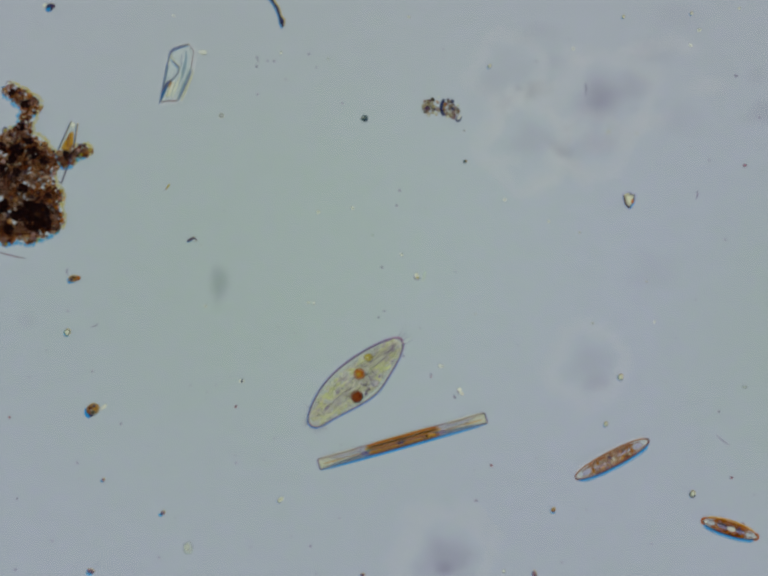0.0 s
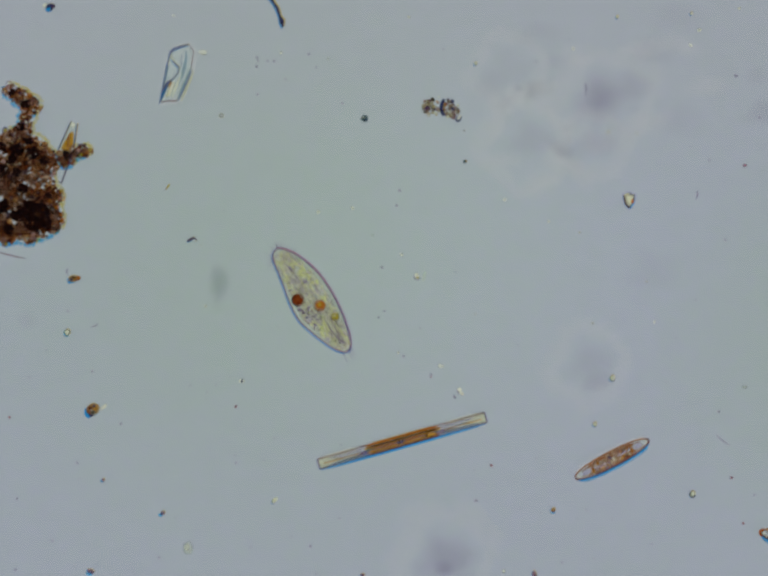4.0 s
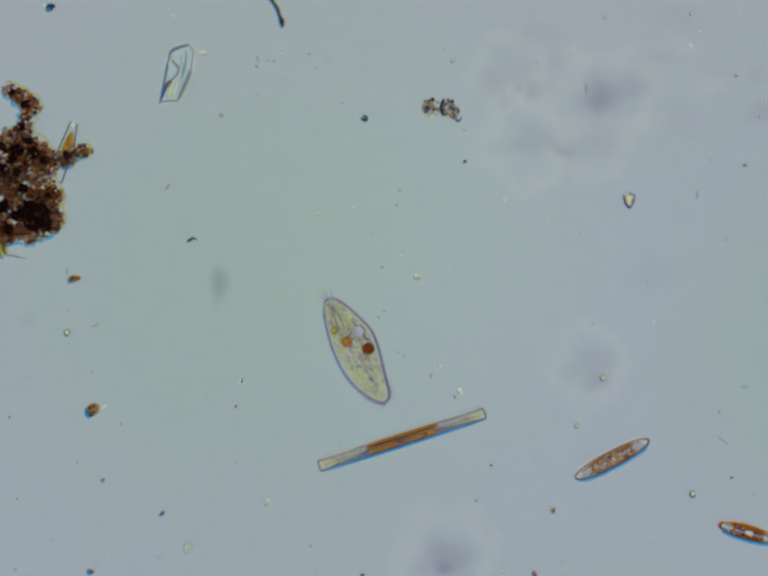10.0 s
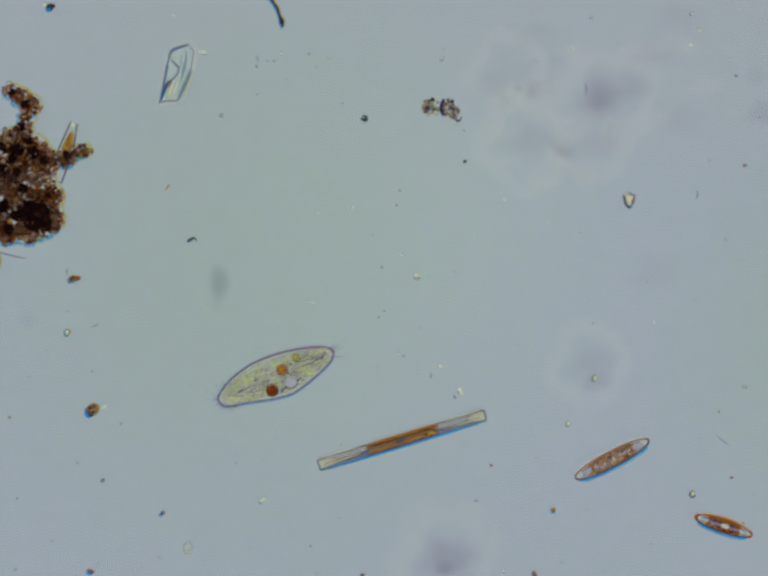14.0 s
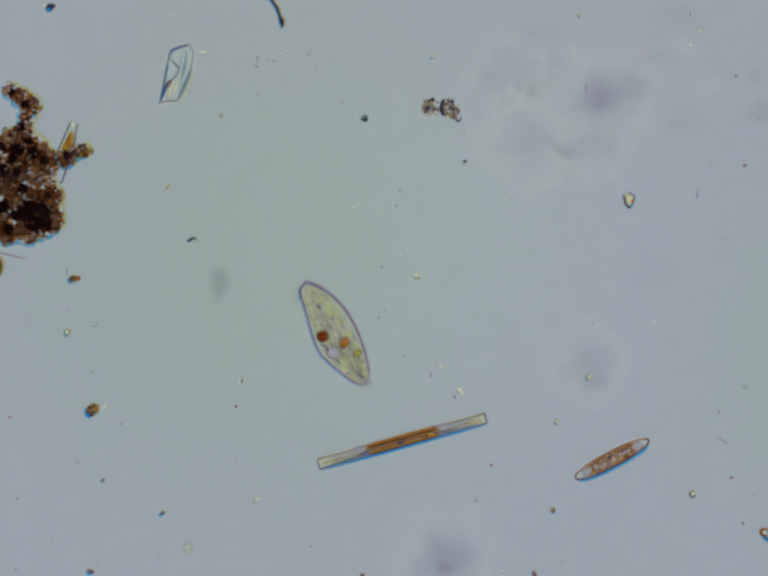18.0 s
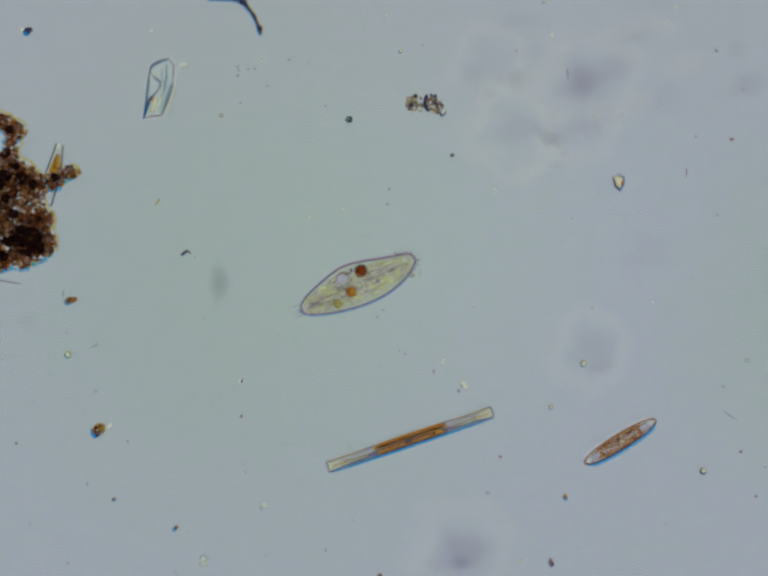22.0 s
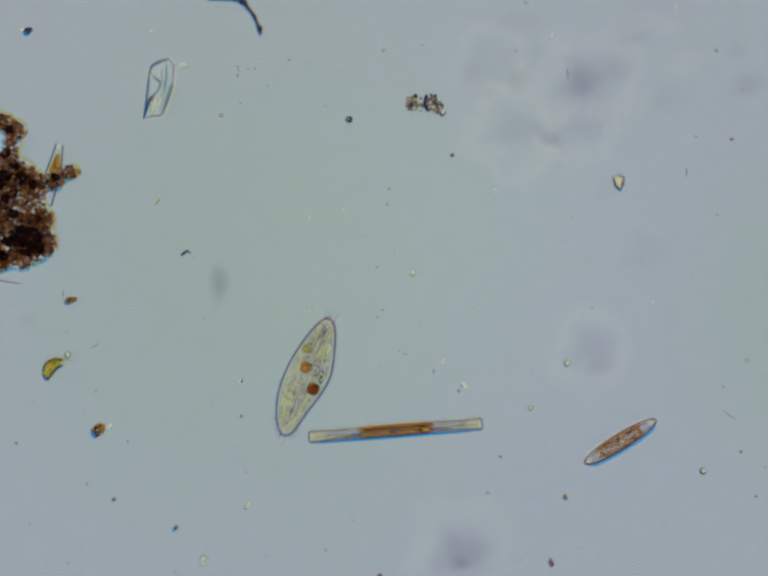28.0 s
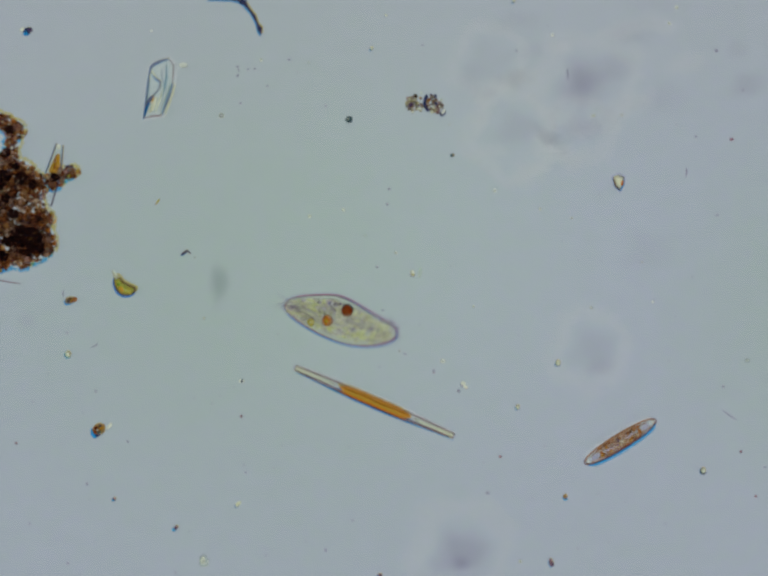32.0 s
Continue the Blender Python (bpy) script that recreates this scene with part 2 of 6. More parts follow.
WATERY = stain("vacuole_clear", [(0.98, 0.98, 1.0), (1.0, 1.0, 1.0)], [(0.62, 0.64, 0.80), (0.72, 0.74, 0.88)], 0.46, grain=150, ior=1.02)
SILICA = stain("silica_clear", [(0.95, 0.97, 0.92), (1.0, 1.0, 0.97)], [(0.52, 0.56, 0.42), (0.62, 0.66, 0.52)], 0.03, grain=160, rough=0.3, ior=1.06)
SILICA_GREY = stain("silica_grey", [(0.96, 0.96, 0.95), (1.0, 1.0, 0.98)], [(0.46, 0.48, 0.42), (0.56, 0.58, 0.50)], 0.07, grain=160, rough=0.3)
PALEGLASS = stain("pale_glass", [(0.99, 1.0, 0.94), (1.0, 1.0, 0.98)], [(0.66, 0.74, 0.52), (0.78, 0.84, 0.66)], 0.42, grain=160, rough=0.3)
CHAMBER = stain("clear_chamber", [(0.97, 1.0, 0.94), (1.0, 1.0, 0.98)], [(0.60, 0.70, 0.54), (0.70, 0.78, 0.64)], 0.10, grain=120, rough=0.4)
# whitish tubes of this stand for the bright halo beside glassy things
RIMLIGHT = stain("rim_halo", [(1.0, 1.0, 1.0)] * 2, [(0.80, 0.83, 0.80), (0.86, 0.88, 0.86)], 0.13, grain=90, rough=0.6)
GRANULE = stain("granule_pale", [(1.0, 1.0, 0.95), (1.0, 1.0, 0.99)], [(0.68, 0.73, 0.56), (0.80, 0.84, 0.70)], 0.30, grain=300, rough=0.4, source="object")
DEEPBLUE = stain("edge_deep_blue", [(0.12, 0.60, 0.92), (0.25, 0.72, 0.98)], [(0.002, 0.13, 0.33), (0.006, 0.20, 0.44)], 0.55, grain=60)
CYANFRINGE = stain("lens_cyan", [(0.55, 0.88, 1.0), (0.70, 0.94, 1.0)], [(0.08, 0.44, 0.74), (0.16, 0.52, 0.80)], 0.35, grain=60)
GOLD = stain("plastid_gold", [(1.0, 0.80, 0.26), (1.0, 0.88, 0.40)], [(0.68, 0.34, 0.03), (0.80, 0.48, 0.08)], 0.5, grain=300, rough=0.6)
STRIPE = stain("plastid_stripe", [(0.55, 0.36, 0.16), (0.66, 0.44, 0.20)], [(0.12, 0.055, 0.015), (0.22, 0.09, 0.018)], 0.45, grain=240, rough=0.6)
OLIVE_BLACK = stain("stripe_olive_black", [(0.30, 0.24, 0.10), (0.40, 0.30, 0.12)], [(0.030, 0.022, 0.006), (0.07, 0.04, 0.008)], 0.55, grain=240, rough=0.6)
SILICA_LINE = stain("silica_edge", [(0.70, 0.57, 0.62), (0.84, 0.74, 0.74)], [(0.28, 0.17, 0.18), (0.42, 0.30, 0.28)], 0.20, grain=220)
AMBER = stain("plastid_amber", [(1.0, 0.66, 0.11), (1.0, 0.80, 0.24), (0.98, 0.66, 0.12)], [(0.54, 0.165, 0.010), (0.80, 0.35, 0.03), (0.60, 0.20, 0.012), (0.88, 0.45, 0.05), (0.52, 0.155, 0.010)], 0.60, grain=300, rough=0.6)
AMBER_DARK = stain("plastid_dark", [(0.55, 0.18, 0.05), (0.70, 0.30, 0.10)], [(0.20, 0.045, 0.008), (0.34, 0.10, 0.015)], 0.6, grain=300, rough=0.6)
AMBER_THIN = stain("plastid_thin", [(1.0, 0.84, 0.46), (0.98, 0.88, 0.74), (0.82, 0.58, 0.42), (1.0, 0.92, 0.56)], [(0.74, 0.38, 0.08), (0.62, 0.44, 0.32), (0.36, 0.13, 0.06), (0.80, 0.56, 0.18)], 0.24, grain=360, rough=0.6)
AMBER_EDGE = stain("edge_amber", [(0.85, 0.50, 0.20), (0.92, 0.64, 0.30)], [(0.40, 0.13, 0.02), (0.50, 0.22, 0.04)], 0.5, grain=300, rough=0.6)
HONEY = stain("plastid_honey", [(0.95, 0.70, 0.16), (1.0, 0.82, 0.30)], [(0.46, 0.25, 0.015), (0.56, 0.34, 0.03)], 0.6, grain=300, rough=0.6)
RUSTY = stain("plastid_rust", [(0.90, 0.40, 0.06), (0.95, 0.55, 0.14)], [(0.30, 0.055, 0.004), (0.46, 0.13, 0.008), (0.20, 0.03, 0.004)], 0.7, grain=420, rough=0.6)
BLUE = stain("lens_blue", [(0.25, 0.75, 0.98), (0.45, 0.85, 1.0)], [(0.008, 0.28, 0.66), (0.02, 0.38, 0.74)], 0.6, grain=150)
PALE = stain("pale_grains", [(1.0, 1.0, 0.94), (1.0, 1.0, 0.99)], [(0.74, 0.80, 0.62), (0.82, 0.86, 0.74)], 0.6, grain=300, rough=0.4)
BEADGLASS = stain("bead_glass", [(0.98, 0.97, 0.80), (1.0, 1.0, 0.93)], [(0.62, 0.62, 0.32), (0.68, 0.68, 0.44)], 0.20, grain=240, ior=1.10, rough=0.3)
DARKSPECK = stain("dark_specks", [(0.88, 0.85, 0.90), (0.96, 0.94, 0.96)], [(0.28, 0.26, 0.32), (0.42, 0.38, 0.42), (0.36, 0.34, 0.38)], 0.12, grain=400, source="object")
REDSPECK = stain("red_specks", [(0.86, 0.66, 0.72), (0.90, 0.74, 0.74)], [(0.34, 0.15, 0.19), (0.42, 0.23, 0.22)], 0.25, grain=400, source="object")
TEAL = stain("teal_bead", [(0.34, 0.46, 0.48), (0.48, 0.58, 0.58)], [(0.06, 0.12, 0.13), (0.11, 0.19, 0.19)], 0.5, grain=300)
INDIGO = stain("indigo_edge", [(0.16, 0.22, 0.42), (0.26, 0.30, 0.52)], [(0.03, 0.05, 0.14), (0.07, 0.09, 0.2)], 0.5, grain=300)
CLOT = stain("clot_grains", [(0.98, 0.76, 0.44), (0.80, 0.38, 0.16), (0.96, 0.86, 0.74), (0.60, 0.22, 0.12), (0.98, 0.76, 0.40), (0.78, 0.76, 0.78), (0.86, 0.46, 0.20)],
             [(0.46, 0.18, 0.03), (0.035, 0.007, 0.005), (0.58, 0.40, 0.28), (0.010, 0.004, 0.006), (0.30, 0.08, 0.012), (0.20, 0.17, 0.22), (0.04, 0.009, 0.006)], 0.48, grain=900, ior=1.08, source="object", rough=0.8)
CLOT_CORE = stain("clot_core", [(0.87, 0.52, 0.20), (0.50, 0.24, 0.13), (0.92, 0.70, 0.40), (0.36, 0.15, 0.12)],
                  [(0.22, 0.075, 0.014), (0.018, 0.007, 0.008), (0.36, 0.15, 0.035), (0.012, 0.007, 0.016), (0.32, 0.20, 0.13), (0.060, 0.016, 0.008), (0.46, 0.31, 0.20), (0.06, 0.05, 0.08)], 0.48, grain=900, ior=1.06, source="island", rough=0.8)
CLOT_SLIME = stain("clot_slime", [(0.95, 0.84, 0.66), (0.88, 0.70, 0.48), (0.92, 0.82, 0.74), (0.80, 0.60, 0.40)], [(0.38, 0.22, 0.10), (0.22, 0.10, 0.04), (0.34, 0.25, 0.20), (0.16, 0.06, 0.03)], 0.20, grain=300, source="island", rough=0.8)
CLOT_DARK = stain("clot_dark", [(0.26, 0.09, 0.05), (0.18, 0.07, 0.06)], [(0.008, 0.003, 0.003), (0.025, 0.007, 0.004), (0.005, 0.004, 0.008)], 0.62, grain=900, source="island", rough=0.9)
CELLPINK = stain("cell_pink", [(0.98, 0.84, 0.76), (0.94, 0.78, 0.74)], [(0.46, 0.30, 0.24), (0.58, 0.42, 0.36)], 0.42, grain=700, source="object", rough=0.7)
CELLTAN = stain("cell_tan", [(0.98, 0.84, 0.54), (0.94, 0.70, 0.38)], [(0.50, 0.26, 0.08), (0.58, 0.38, 0.15), (0.34, 0.14, 0.04)], 0.45, grain=700, source="object", rough=0.7)
CLUSTER = stain("cluster_grains", [(0.97, 0.96, 0.70), (0.80, 0.62, 0.50), (0.98, 0.98, 0.80), (0.46, 0.30, 0.46), (0.94, 0.86, 0.60)],
                [(0.56, 0.56, 0.26), (0.24, 0.12, 0.09), (0.64, 0.64, 0.40), (0.06, 0.022, 0.08), (0.66, 0.66, 0.42), (0.36, 0.20, 0.20), (0.10, 0.03, 0.06)], 0.5, grain=420, ior=1.10, source="object", rough=0.6)
OLIVE = stain("flagellate_olive", [(1.0, 0.92, 0.44), (0.92, 0.92, 0.40), (1.0, 0.95, 0.55)], [(0.60, 0.46, 0.09), (0.42, 0.46, 0.08), (0.70, 0.62, 0.18)], 0.42, grain=420, rough=0.6)
PLASTGREEN = stain("plastid_green", [(0.66, 0.86, 0.22), (0.78, 0.92, 0.34)], [(0.18, 0.30, 0.03), (0.28, 0.40, 0.05)], 0.5, grain=300, rough=0.6)
OLIVE_EDGE = stain("flagellate_edge", [(0.46, 0.28, 0.20), (0.58, 0.38, 0.24)], [(0.16, 0.07, 0.05), (0.26, 0.13, 0.05)], 0.4, grain=300)
THREAD = stain("thread_violet", [(0.38, 0.30, 0.44), (0.52, 0.40, 0.52)], [(0.09, 0.06, 0.14), (0.17, 0.10, 0.18)], 0.45, grain=250)
PINK = stain("thread_pink", [(0.72, 0.58, 0.64), (0.84, 0.72, 0.76)], [(0.35, 0.2, 0.25), (0.45, 0.32, 0.36)], 0.25, grain=250)
HONEY_FRINGE = stain("fringe_honey", [(1.0, 1.0, 0.86), (1.0, 1.0, 0.92)], [(0.72, 0.66, 0.38), (0.78, 0.72, 0.46)], 0.16, grain=60)
FLAKE = stain("flake_clear", [(0.95, 0.98, 0.97), (1.0, 1.0, 0.98)], [(0.72, 0.82, 0.78), (0.84, 0.88, 0.8)], 0.11, grain=70, rough=0.12, ior=1.06)
FLAKE_EDGE = stain("flake_edge", [(0.50, 0.54, 0.72), (0.68, 0.71, 0.84)], [(0.16, 0.19, 0.36), (0.28, 0.31, 0.46)], 0.28, grain=120)
FLAKE_CYAN = stain("flake_cyan", [(0.66, 0.82, 0.90), (0.78, 0.90, 0.94)], [(0.22, 0.34, 0.44), (0.34, 0.46, 0.54)], 0.25, grain=120)
SAND = stain("sand_crystal", [(1.0, 1.0, 0.88), (1.0, 1.0, 0.95)], [(0.74, 0.78, 0.50), (0.82, 0.84, 0.66)], 0.7, grain=160, rough=0.2)


# ---- mesh helpers ----
def mesh_of(bm, material, smooth=True):
    me = bpy.data.meshes.new("mesh")
    bmesh.ops.recalc_face_normals(bm, faces=bm.faces)
    for v in bm.verts:
        v.co *= GROW
    bm.to_mesh(me)
    bm.free()
    me.materials.append(material)
    if smooth:
        for p in me.polygons:
            p.use_smooth = True
    return me


def part(name, bm, material, parent, label="", m=None, kind="", smooth=True):
    ob = new(name, bm if isinstance(bm, bpy.types.Mesh) else mesh_of(bm, material, smooth))
    ob.parent = parent
    if m is not None:
        ob.matrix_basis = grown(m)
    return tagged(ob, label, kind=kind)


def thing(name, m, label, category, group="", kind=""):
    ob = new(name)
    ob.empty_display_size = 0.05
    ob.matrix_basis = grown(m)
    return tagged(ob, label, category, group, kind)


def solid(name, bm, material, m, label, category, group="", kind="", smooth=True):
    ob = new(name, bm if isinstance(bm, bpy.types.Mesh) else mesh_of(bm, material, smooth))
    ob.matrix_basis = grown(m)
    return tagged(ob, label, category, group, kind)


def fringed(ob, reach=1.0, blue=None, warm=None):
    """Thin coloured fringes under a part: blue on one side, warm on the other, as the lens throws them."""
    owner = ob.parent or ob
    held = owner.matrix_basis.to_3x3().inverted()
    for tone, shift, name in ((blue or BLUEFILM, (-2.0, -2.4), "blue_fringe"), (warm or WARMFILM, (2.0, 2.2), "warm_fringe")):
        me = ob.data.copy()
        me.materials.clear()
        me.materials.append(tone)
        low = new(name, me)
        low.parent = owner
        p = held @ Vector((shift[0] * M * reach * GROW, shift[1] * M * reach * GROW, 0))
        base = Matrix.Identity(4) if owner is ob else ob.matrix_basis
        low.matrix_basis = Matrix.Translation((p.x, p.y, 0.004)) @ base @ Matrix.Diagonal((1, 1, 0.3, 1))


def blob(r=(1, 1, 1), sub=2, rough=0.12, seed=0, c=(0, 0, 0), freq=1.7, bm=None, turn=0.0):
    """A lumpy rounded grain."""
    bm = bm or bmesh.new()
    made = bmesh.ops.create_icosphere(bm, subdivisions=sub, radius=1.0)["verts"]
    off, spin = Vector((seed * 3.7, seed * 1.3, seed * 2.1)), Matrix.Rotation(turn, 3, "Z")
    for v in made:
        k = 1 + rough * noise.noise(v.co * freq + off) * 1.6
        v.co = spin @ Vector((v.co.x * r[0] * k, v.co.y * r[1] * k, v.co.z * r[2] * k)) + Vector(c)
    return bm


class Heap:
    """Many small grains gathered into one mesh."""

    def __init__(self):
        self.verts, self.faces = [], []
        bm = blob((1, 1, 1), 1, 0.0)
        self.unit = [v.co.copy() for v in bm.verts]
        self.tris = [[v.index for v in f.verts] for f in bm.faces]
        bm.free()

    def finish(self, material):
        me = bpy.data.meshes.new("heap")
        me.from_pydata([tuple(c * GROW for c in v) for v in self.verts], [], self.faces)
        me.materials.append(material)
        for p in me.polygons:
            p.use_smooth = True
        return me


def chip(heap, r, seed, c):
    """A thin ragged film scrap, one face."""
    base = len(heap.verts)
    for j in range(9):
        a = 2 * math.pi * j / 9
        k = r * (1 + 0.3 * math.sin(seed * 1.7 + j * 2.3))
        heap.verts.append((c[0] + k * math.cos(a), c[1] + k * math.sin(a), c[2]))
    heap.faces.append(list(range(base, base + 9)))


def lump(heap, r, seed, c, turn=0.0):
    base, off = len(heap.verts), Vector((seed * 3.7, seed * 1.3, seed * 2.1))
    ca, sa = math.cos(turn), math.sin(turn)
    for v in heap.unit:
        k = 1 + 0.35 * noise.noise(v * 1.7 + off)
        x, y = v.x * r[0] * k, v.y * r[1] * k
        heap.verts.append((c[0] + x * ca - y * sa, c[1] + x * sa + y * ca, c[2] + v.z * r[2] * k))
    heap.faces.extend([[base + i for i in t] for t in heap.tris])


def tube(points, radii, sides=6, bm=None, closed=False):
    """A round thread through the points."""
    bm = bm or bmesh.new()
    pts = [Vector(p) for p in points]
    n = len(pts)
    rings = []
    for i, p in enumerate(pts):
        a = pts[(i - 1) % n] if closed or i else p
        b = pts[(i + 1) % n] if closed or i < n - 1 else p
        d = (b - a).normalized()
        side = d.cross(Vector((0, 0, 1)))
        side = side.normalized() if side.length > 1e-6 else Vector((1, 0, 0))
        up = side.cross(d)
        r = radii[i] if isinstance(radii, (list, tuple)) else radii
        rings.append([bm.verts.new(p + side * r * math.cos(2 * math.pi * k / sides) + up * r * math.sin(2 * math.pi * k / sides))
                      for k in range(sides)])
    for i in range(n if closed else n - 1):
        u, w = rings[i], rings[(i + 1) % n]
        for k in range(sides):
            bm.faces.new((u[k], u[(k + 1) % sides], w[(k + 1) % sides], w[k]))
    if not closed:
        bm.faces.new(rings[0][::-1])
        bm.faces.new(rings[-1])
    return bm


def ring(r, thick, c=(0, 0, 0), n=20, start=0.0, sweep=360.0, sx=1.0):
    pts = [(c[0] + r * sx * math.cos(radians(start + sweep * k / n)), c[1] + r * math.sin(radians(start + sweep * k / n)), c[2])
           for k in range(n if sweep >= 360 else n + 1)]
    return tube(pts, thick, 6, closed=sweep >= 360)


def loft(left, right, half, thick, nu=48, nv=16, belly=0.0, bend=0.0, z0=0.0):
    """A closed body along x: left(s) and right(s) are its half widths at s from -1 to 1, thick(s) its half height."""
    bm = bmesh.new()
    rings = []
    for i in range(nu + 1):
        s = -math.cos(math.pi * i / nu)
        l, r, h = left(s), right(s), thick(s)
        row = []
        for k in range(nv):
            a = 2 * math.pi * k / nv
            y, z = math.cos(a), math.sin(a)
            row.append(bm.verts.new((s * half, y * (l if y > 0 else r) + bend * s * s, z0 + z * h * (1 - belly * (z < 0)))))
        rings.append(row)
    for u, w in zip(rings, rings[1:]):
        for k in range(nv):
            bm.faces.new((u[k], u[(k + 1) % nv], w[(k + 1) % nv], w[k]))
    bm.faces.new(rings[0][::-1])
    bm.faces.new(rings[-1])
    return bm


def outline(left, right, half, steps=40, grow=0.0, z=0.0):
    """The rim of such a body, as points round it."""
    pts = []
    for i in range(steps):
        s = -math.cos(math.pi * i / steps)
        pts.append((s * (half + grow), left(s) + grow * (1 - s ** 8), z))
    for i in range(steps):
        s = math.cos(math.pi * i / steps)
        pts.append((s * (half + grow), -right(s) - grow * (1 - s ** 8), z))
    return pts


def arc_side(width, half, a, b, side, steps=24, grow=0.0, z=0.0):
    return [((a + (b - a) * k / steps) * half, side * (width(a + (b - a) * k / steps) + grow), z) for k in range(steps + 1)]


def prism(points, low, high, inset=0.0):
    """A plate with bevelled upper rim."""
    bm = bmesh.new()
    c = sum((Vector((*p, 0)) for p in points), Vector()) / len(points)
    base = [bm.verts.new((*p, low)) for p in points]
    top = []
    for p in points:
        q = Vector((*p, 0))
        q = q + (c - q).normalized() * inset
        top.append(bm.verts.new((q.x, q.y, high)))
    n = len(points)
    for k in range(n):
        bm.faces.new((base[k], base[(k + 1) % n], top[(k + 1) % n], top[k]))
    bm.faces.new(base[::-1])
    bm.faces.new(top)
    return bm


# ---- the slide, the lamp below it and an added black tube ----
def disc(radius, n=64):
    bm = bmesh.new()
    bm.faces.new([bm.verts.new((radius * math.cos(2 * math.pi * k / n), radius * math.sin(2 * math.pi * k / n), 0)) for k in range(n)])
    return bm


def pipe(inner, outer, low, high, n=64):
    bm = bmesh.new()
    rows = []
    for r, z in ((inner, low), (inner, high), (outer, high), (outer, low)):
        rows.append([bm.verts.new((r * math.cos(2 * math.pi * k / n), r * math.sin(2 * math.pi * k / n), z)) for k in range(n)])
    for i in range(4):
        u, w = rows[i], rows[(i + 1) % 4]
        for k in range(n):
            bm.faces.new((u[k], u[(k + 1) % n], w[(k + 1) % n], w[k]))
    return bm


SLIDE = 0.03
bm = bmesh.new()
bmesh.ops.create_cube(bm, size=1.0)
for v in bm.verts:
    v.co = Vector((v.co.x * 1.56, v.co.y * 1.54, (v.co.z - 0.5) * SLIDE))
bmesh.ops.bevel(bm, geom=bm.edges[:], offset=0.004, segments=2, affect="EDGES", profile=0.5)
slide = solid("ground", bm, GLASS, pose(0, 0, 0), "clear wet glass plate of the microscope slide", "glass slide", kind="structure", smooth=False)
slide.visible_shadow = False
solid("backdrop", disc(LAMP_RADIUS), lamp_material(), pose(0, 0, -LAMP_DEPTH), "grey-green field lamp below the slide, glow brighter mid-field", "lamp", kind="structure")
# unseen tube and plate, added so refracted rays at edges meet black
solid("wall_housing", pipe(LAMP_RADIUS, LAMP_RADIUS + 0.02, -LAMP_DEPTH - 0.02, -SLIDE), BLACK, pose(0, 0, 0), "added black tube under the slide, blocks stray light", "housing", kind="structure")
solid("floor_housing", pipe(0.005, LAMP_RADIUS + 0.02, -LAMP_DEPTH - 0.05, -LAMP_DEPTH - 0.021), BLACK, pose(0, 0, 0), "added black plate under the lamp, out of view", "housing", kind="structure")


# ---- blurred films on the underside of the slide ----
def film_mesh(rx, ry, material, wob=0.10, seed=0.0):
    bm = bmesh.new()
    mid = bm.verts.new((0, 0, -0.003))
    rows = []
    for j in range(1, 5):
        f = j / 4
        rows.append([])
        for k in range(28):
            a = 2 * math.pi * k / 28
            e = 1 + wob * noise.noise(Vector((math.cos(a) * 1.3 + seed, math.sin(a) * 1.3, seed)))
            rows[-1].append(bm.verts.new((rx * f * e * math.cos(a), ry * f * e * math.sin(a), -0.003 * (1 - f * f))))
    for k in range(28):
        bm.faces.new((mid, rows[0][k], rows[0][(k + 1) % 28]))
        for u, w in zip(rows, rows[1:]):
            bm.faces.new((u[k], w[k], w[(k + 1) % 28], u[(k + 1) % 28]))
    return mesh_of(bm, material)


SMUDGE = [film_material("smudge_%d" % k, (0.58, 0.50, 0.62), a) for k, a in enumerate((0.10, 0.20, 0.46, 0.34))]
SMUDGE_GREEN = film_material("smudge_green", (0.52, 0.56, 0.56), 0.5)
RINGLIGHT = film_material("pale_ring", (0.96, 0.97, 0.94), 0.13, inner=0.66, pale=True)
PATCHLIGHT = film_material("pale_patch", (0.95, 0.96, 0.95), 0.17, pale=True)
# soft-edged films under the glass stand in for debris out of focus
films = [(1232, 204, 112, 92, 1), (1222, 208, 66, 78, 3), (1222, 206, 40, 44, 1), (1290, 182, 62, 56, 1), (1204, 748, 84, 80, 1), (1218, 782, 50, 36, 1), (905, 1150, 96, 84, 2),
         (905, 1162, 34, 28, 2), (1080, 290, 84, 66, 1), (1212, 297, 92, 50, 1), (1034, 150, 92, 76, 0), (1556, 236, 62, 48, 1), (1540, 160, 40, 36, 0),
         (1380, 40, 90, 50, 0), (1390, 250, 80, 60, 0), (1100, 70, 80, 44, 0), (1000, 180, 60, 60, 0), (1330, 560, 90, 70, 0), (1330, 110, 80, 50, 0), (1130, 130, 40, 36, 0)]
for k, (x, y, rx, ry, d) in enumerate(films):
    solid("smudge", film_mesh(rx * M, ry * M, SMUDGE[d], seed=k * 1.7), None, Matrix.Translation(sunk(x, y, -SLIDE - 0.0005 - 0.0003 * k)),
          "blurred violet-grey smudge, soft film for out-of-focus debris", "smudge", "smudges under the slide")
# halo rings of light, put in as soft whitish films
rings = [(1208, 748, 112, 106), (910, 1140, 140, 130), (1075, 292, 124, 116), (1034, 140, 110, 104), (1236, 200, 150, 130), (1205, 300, 120, 90)]
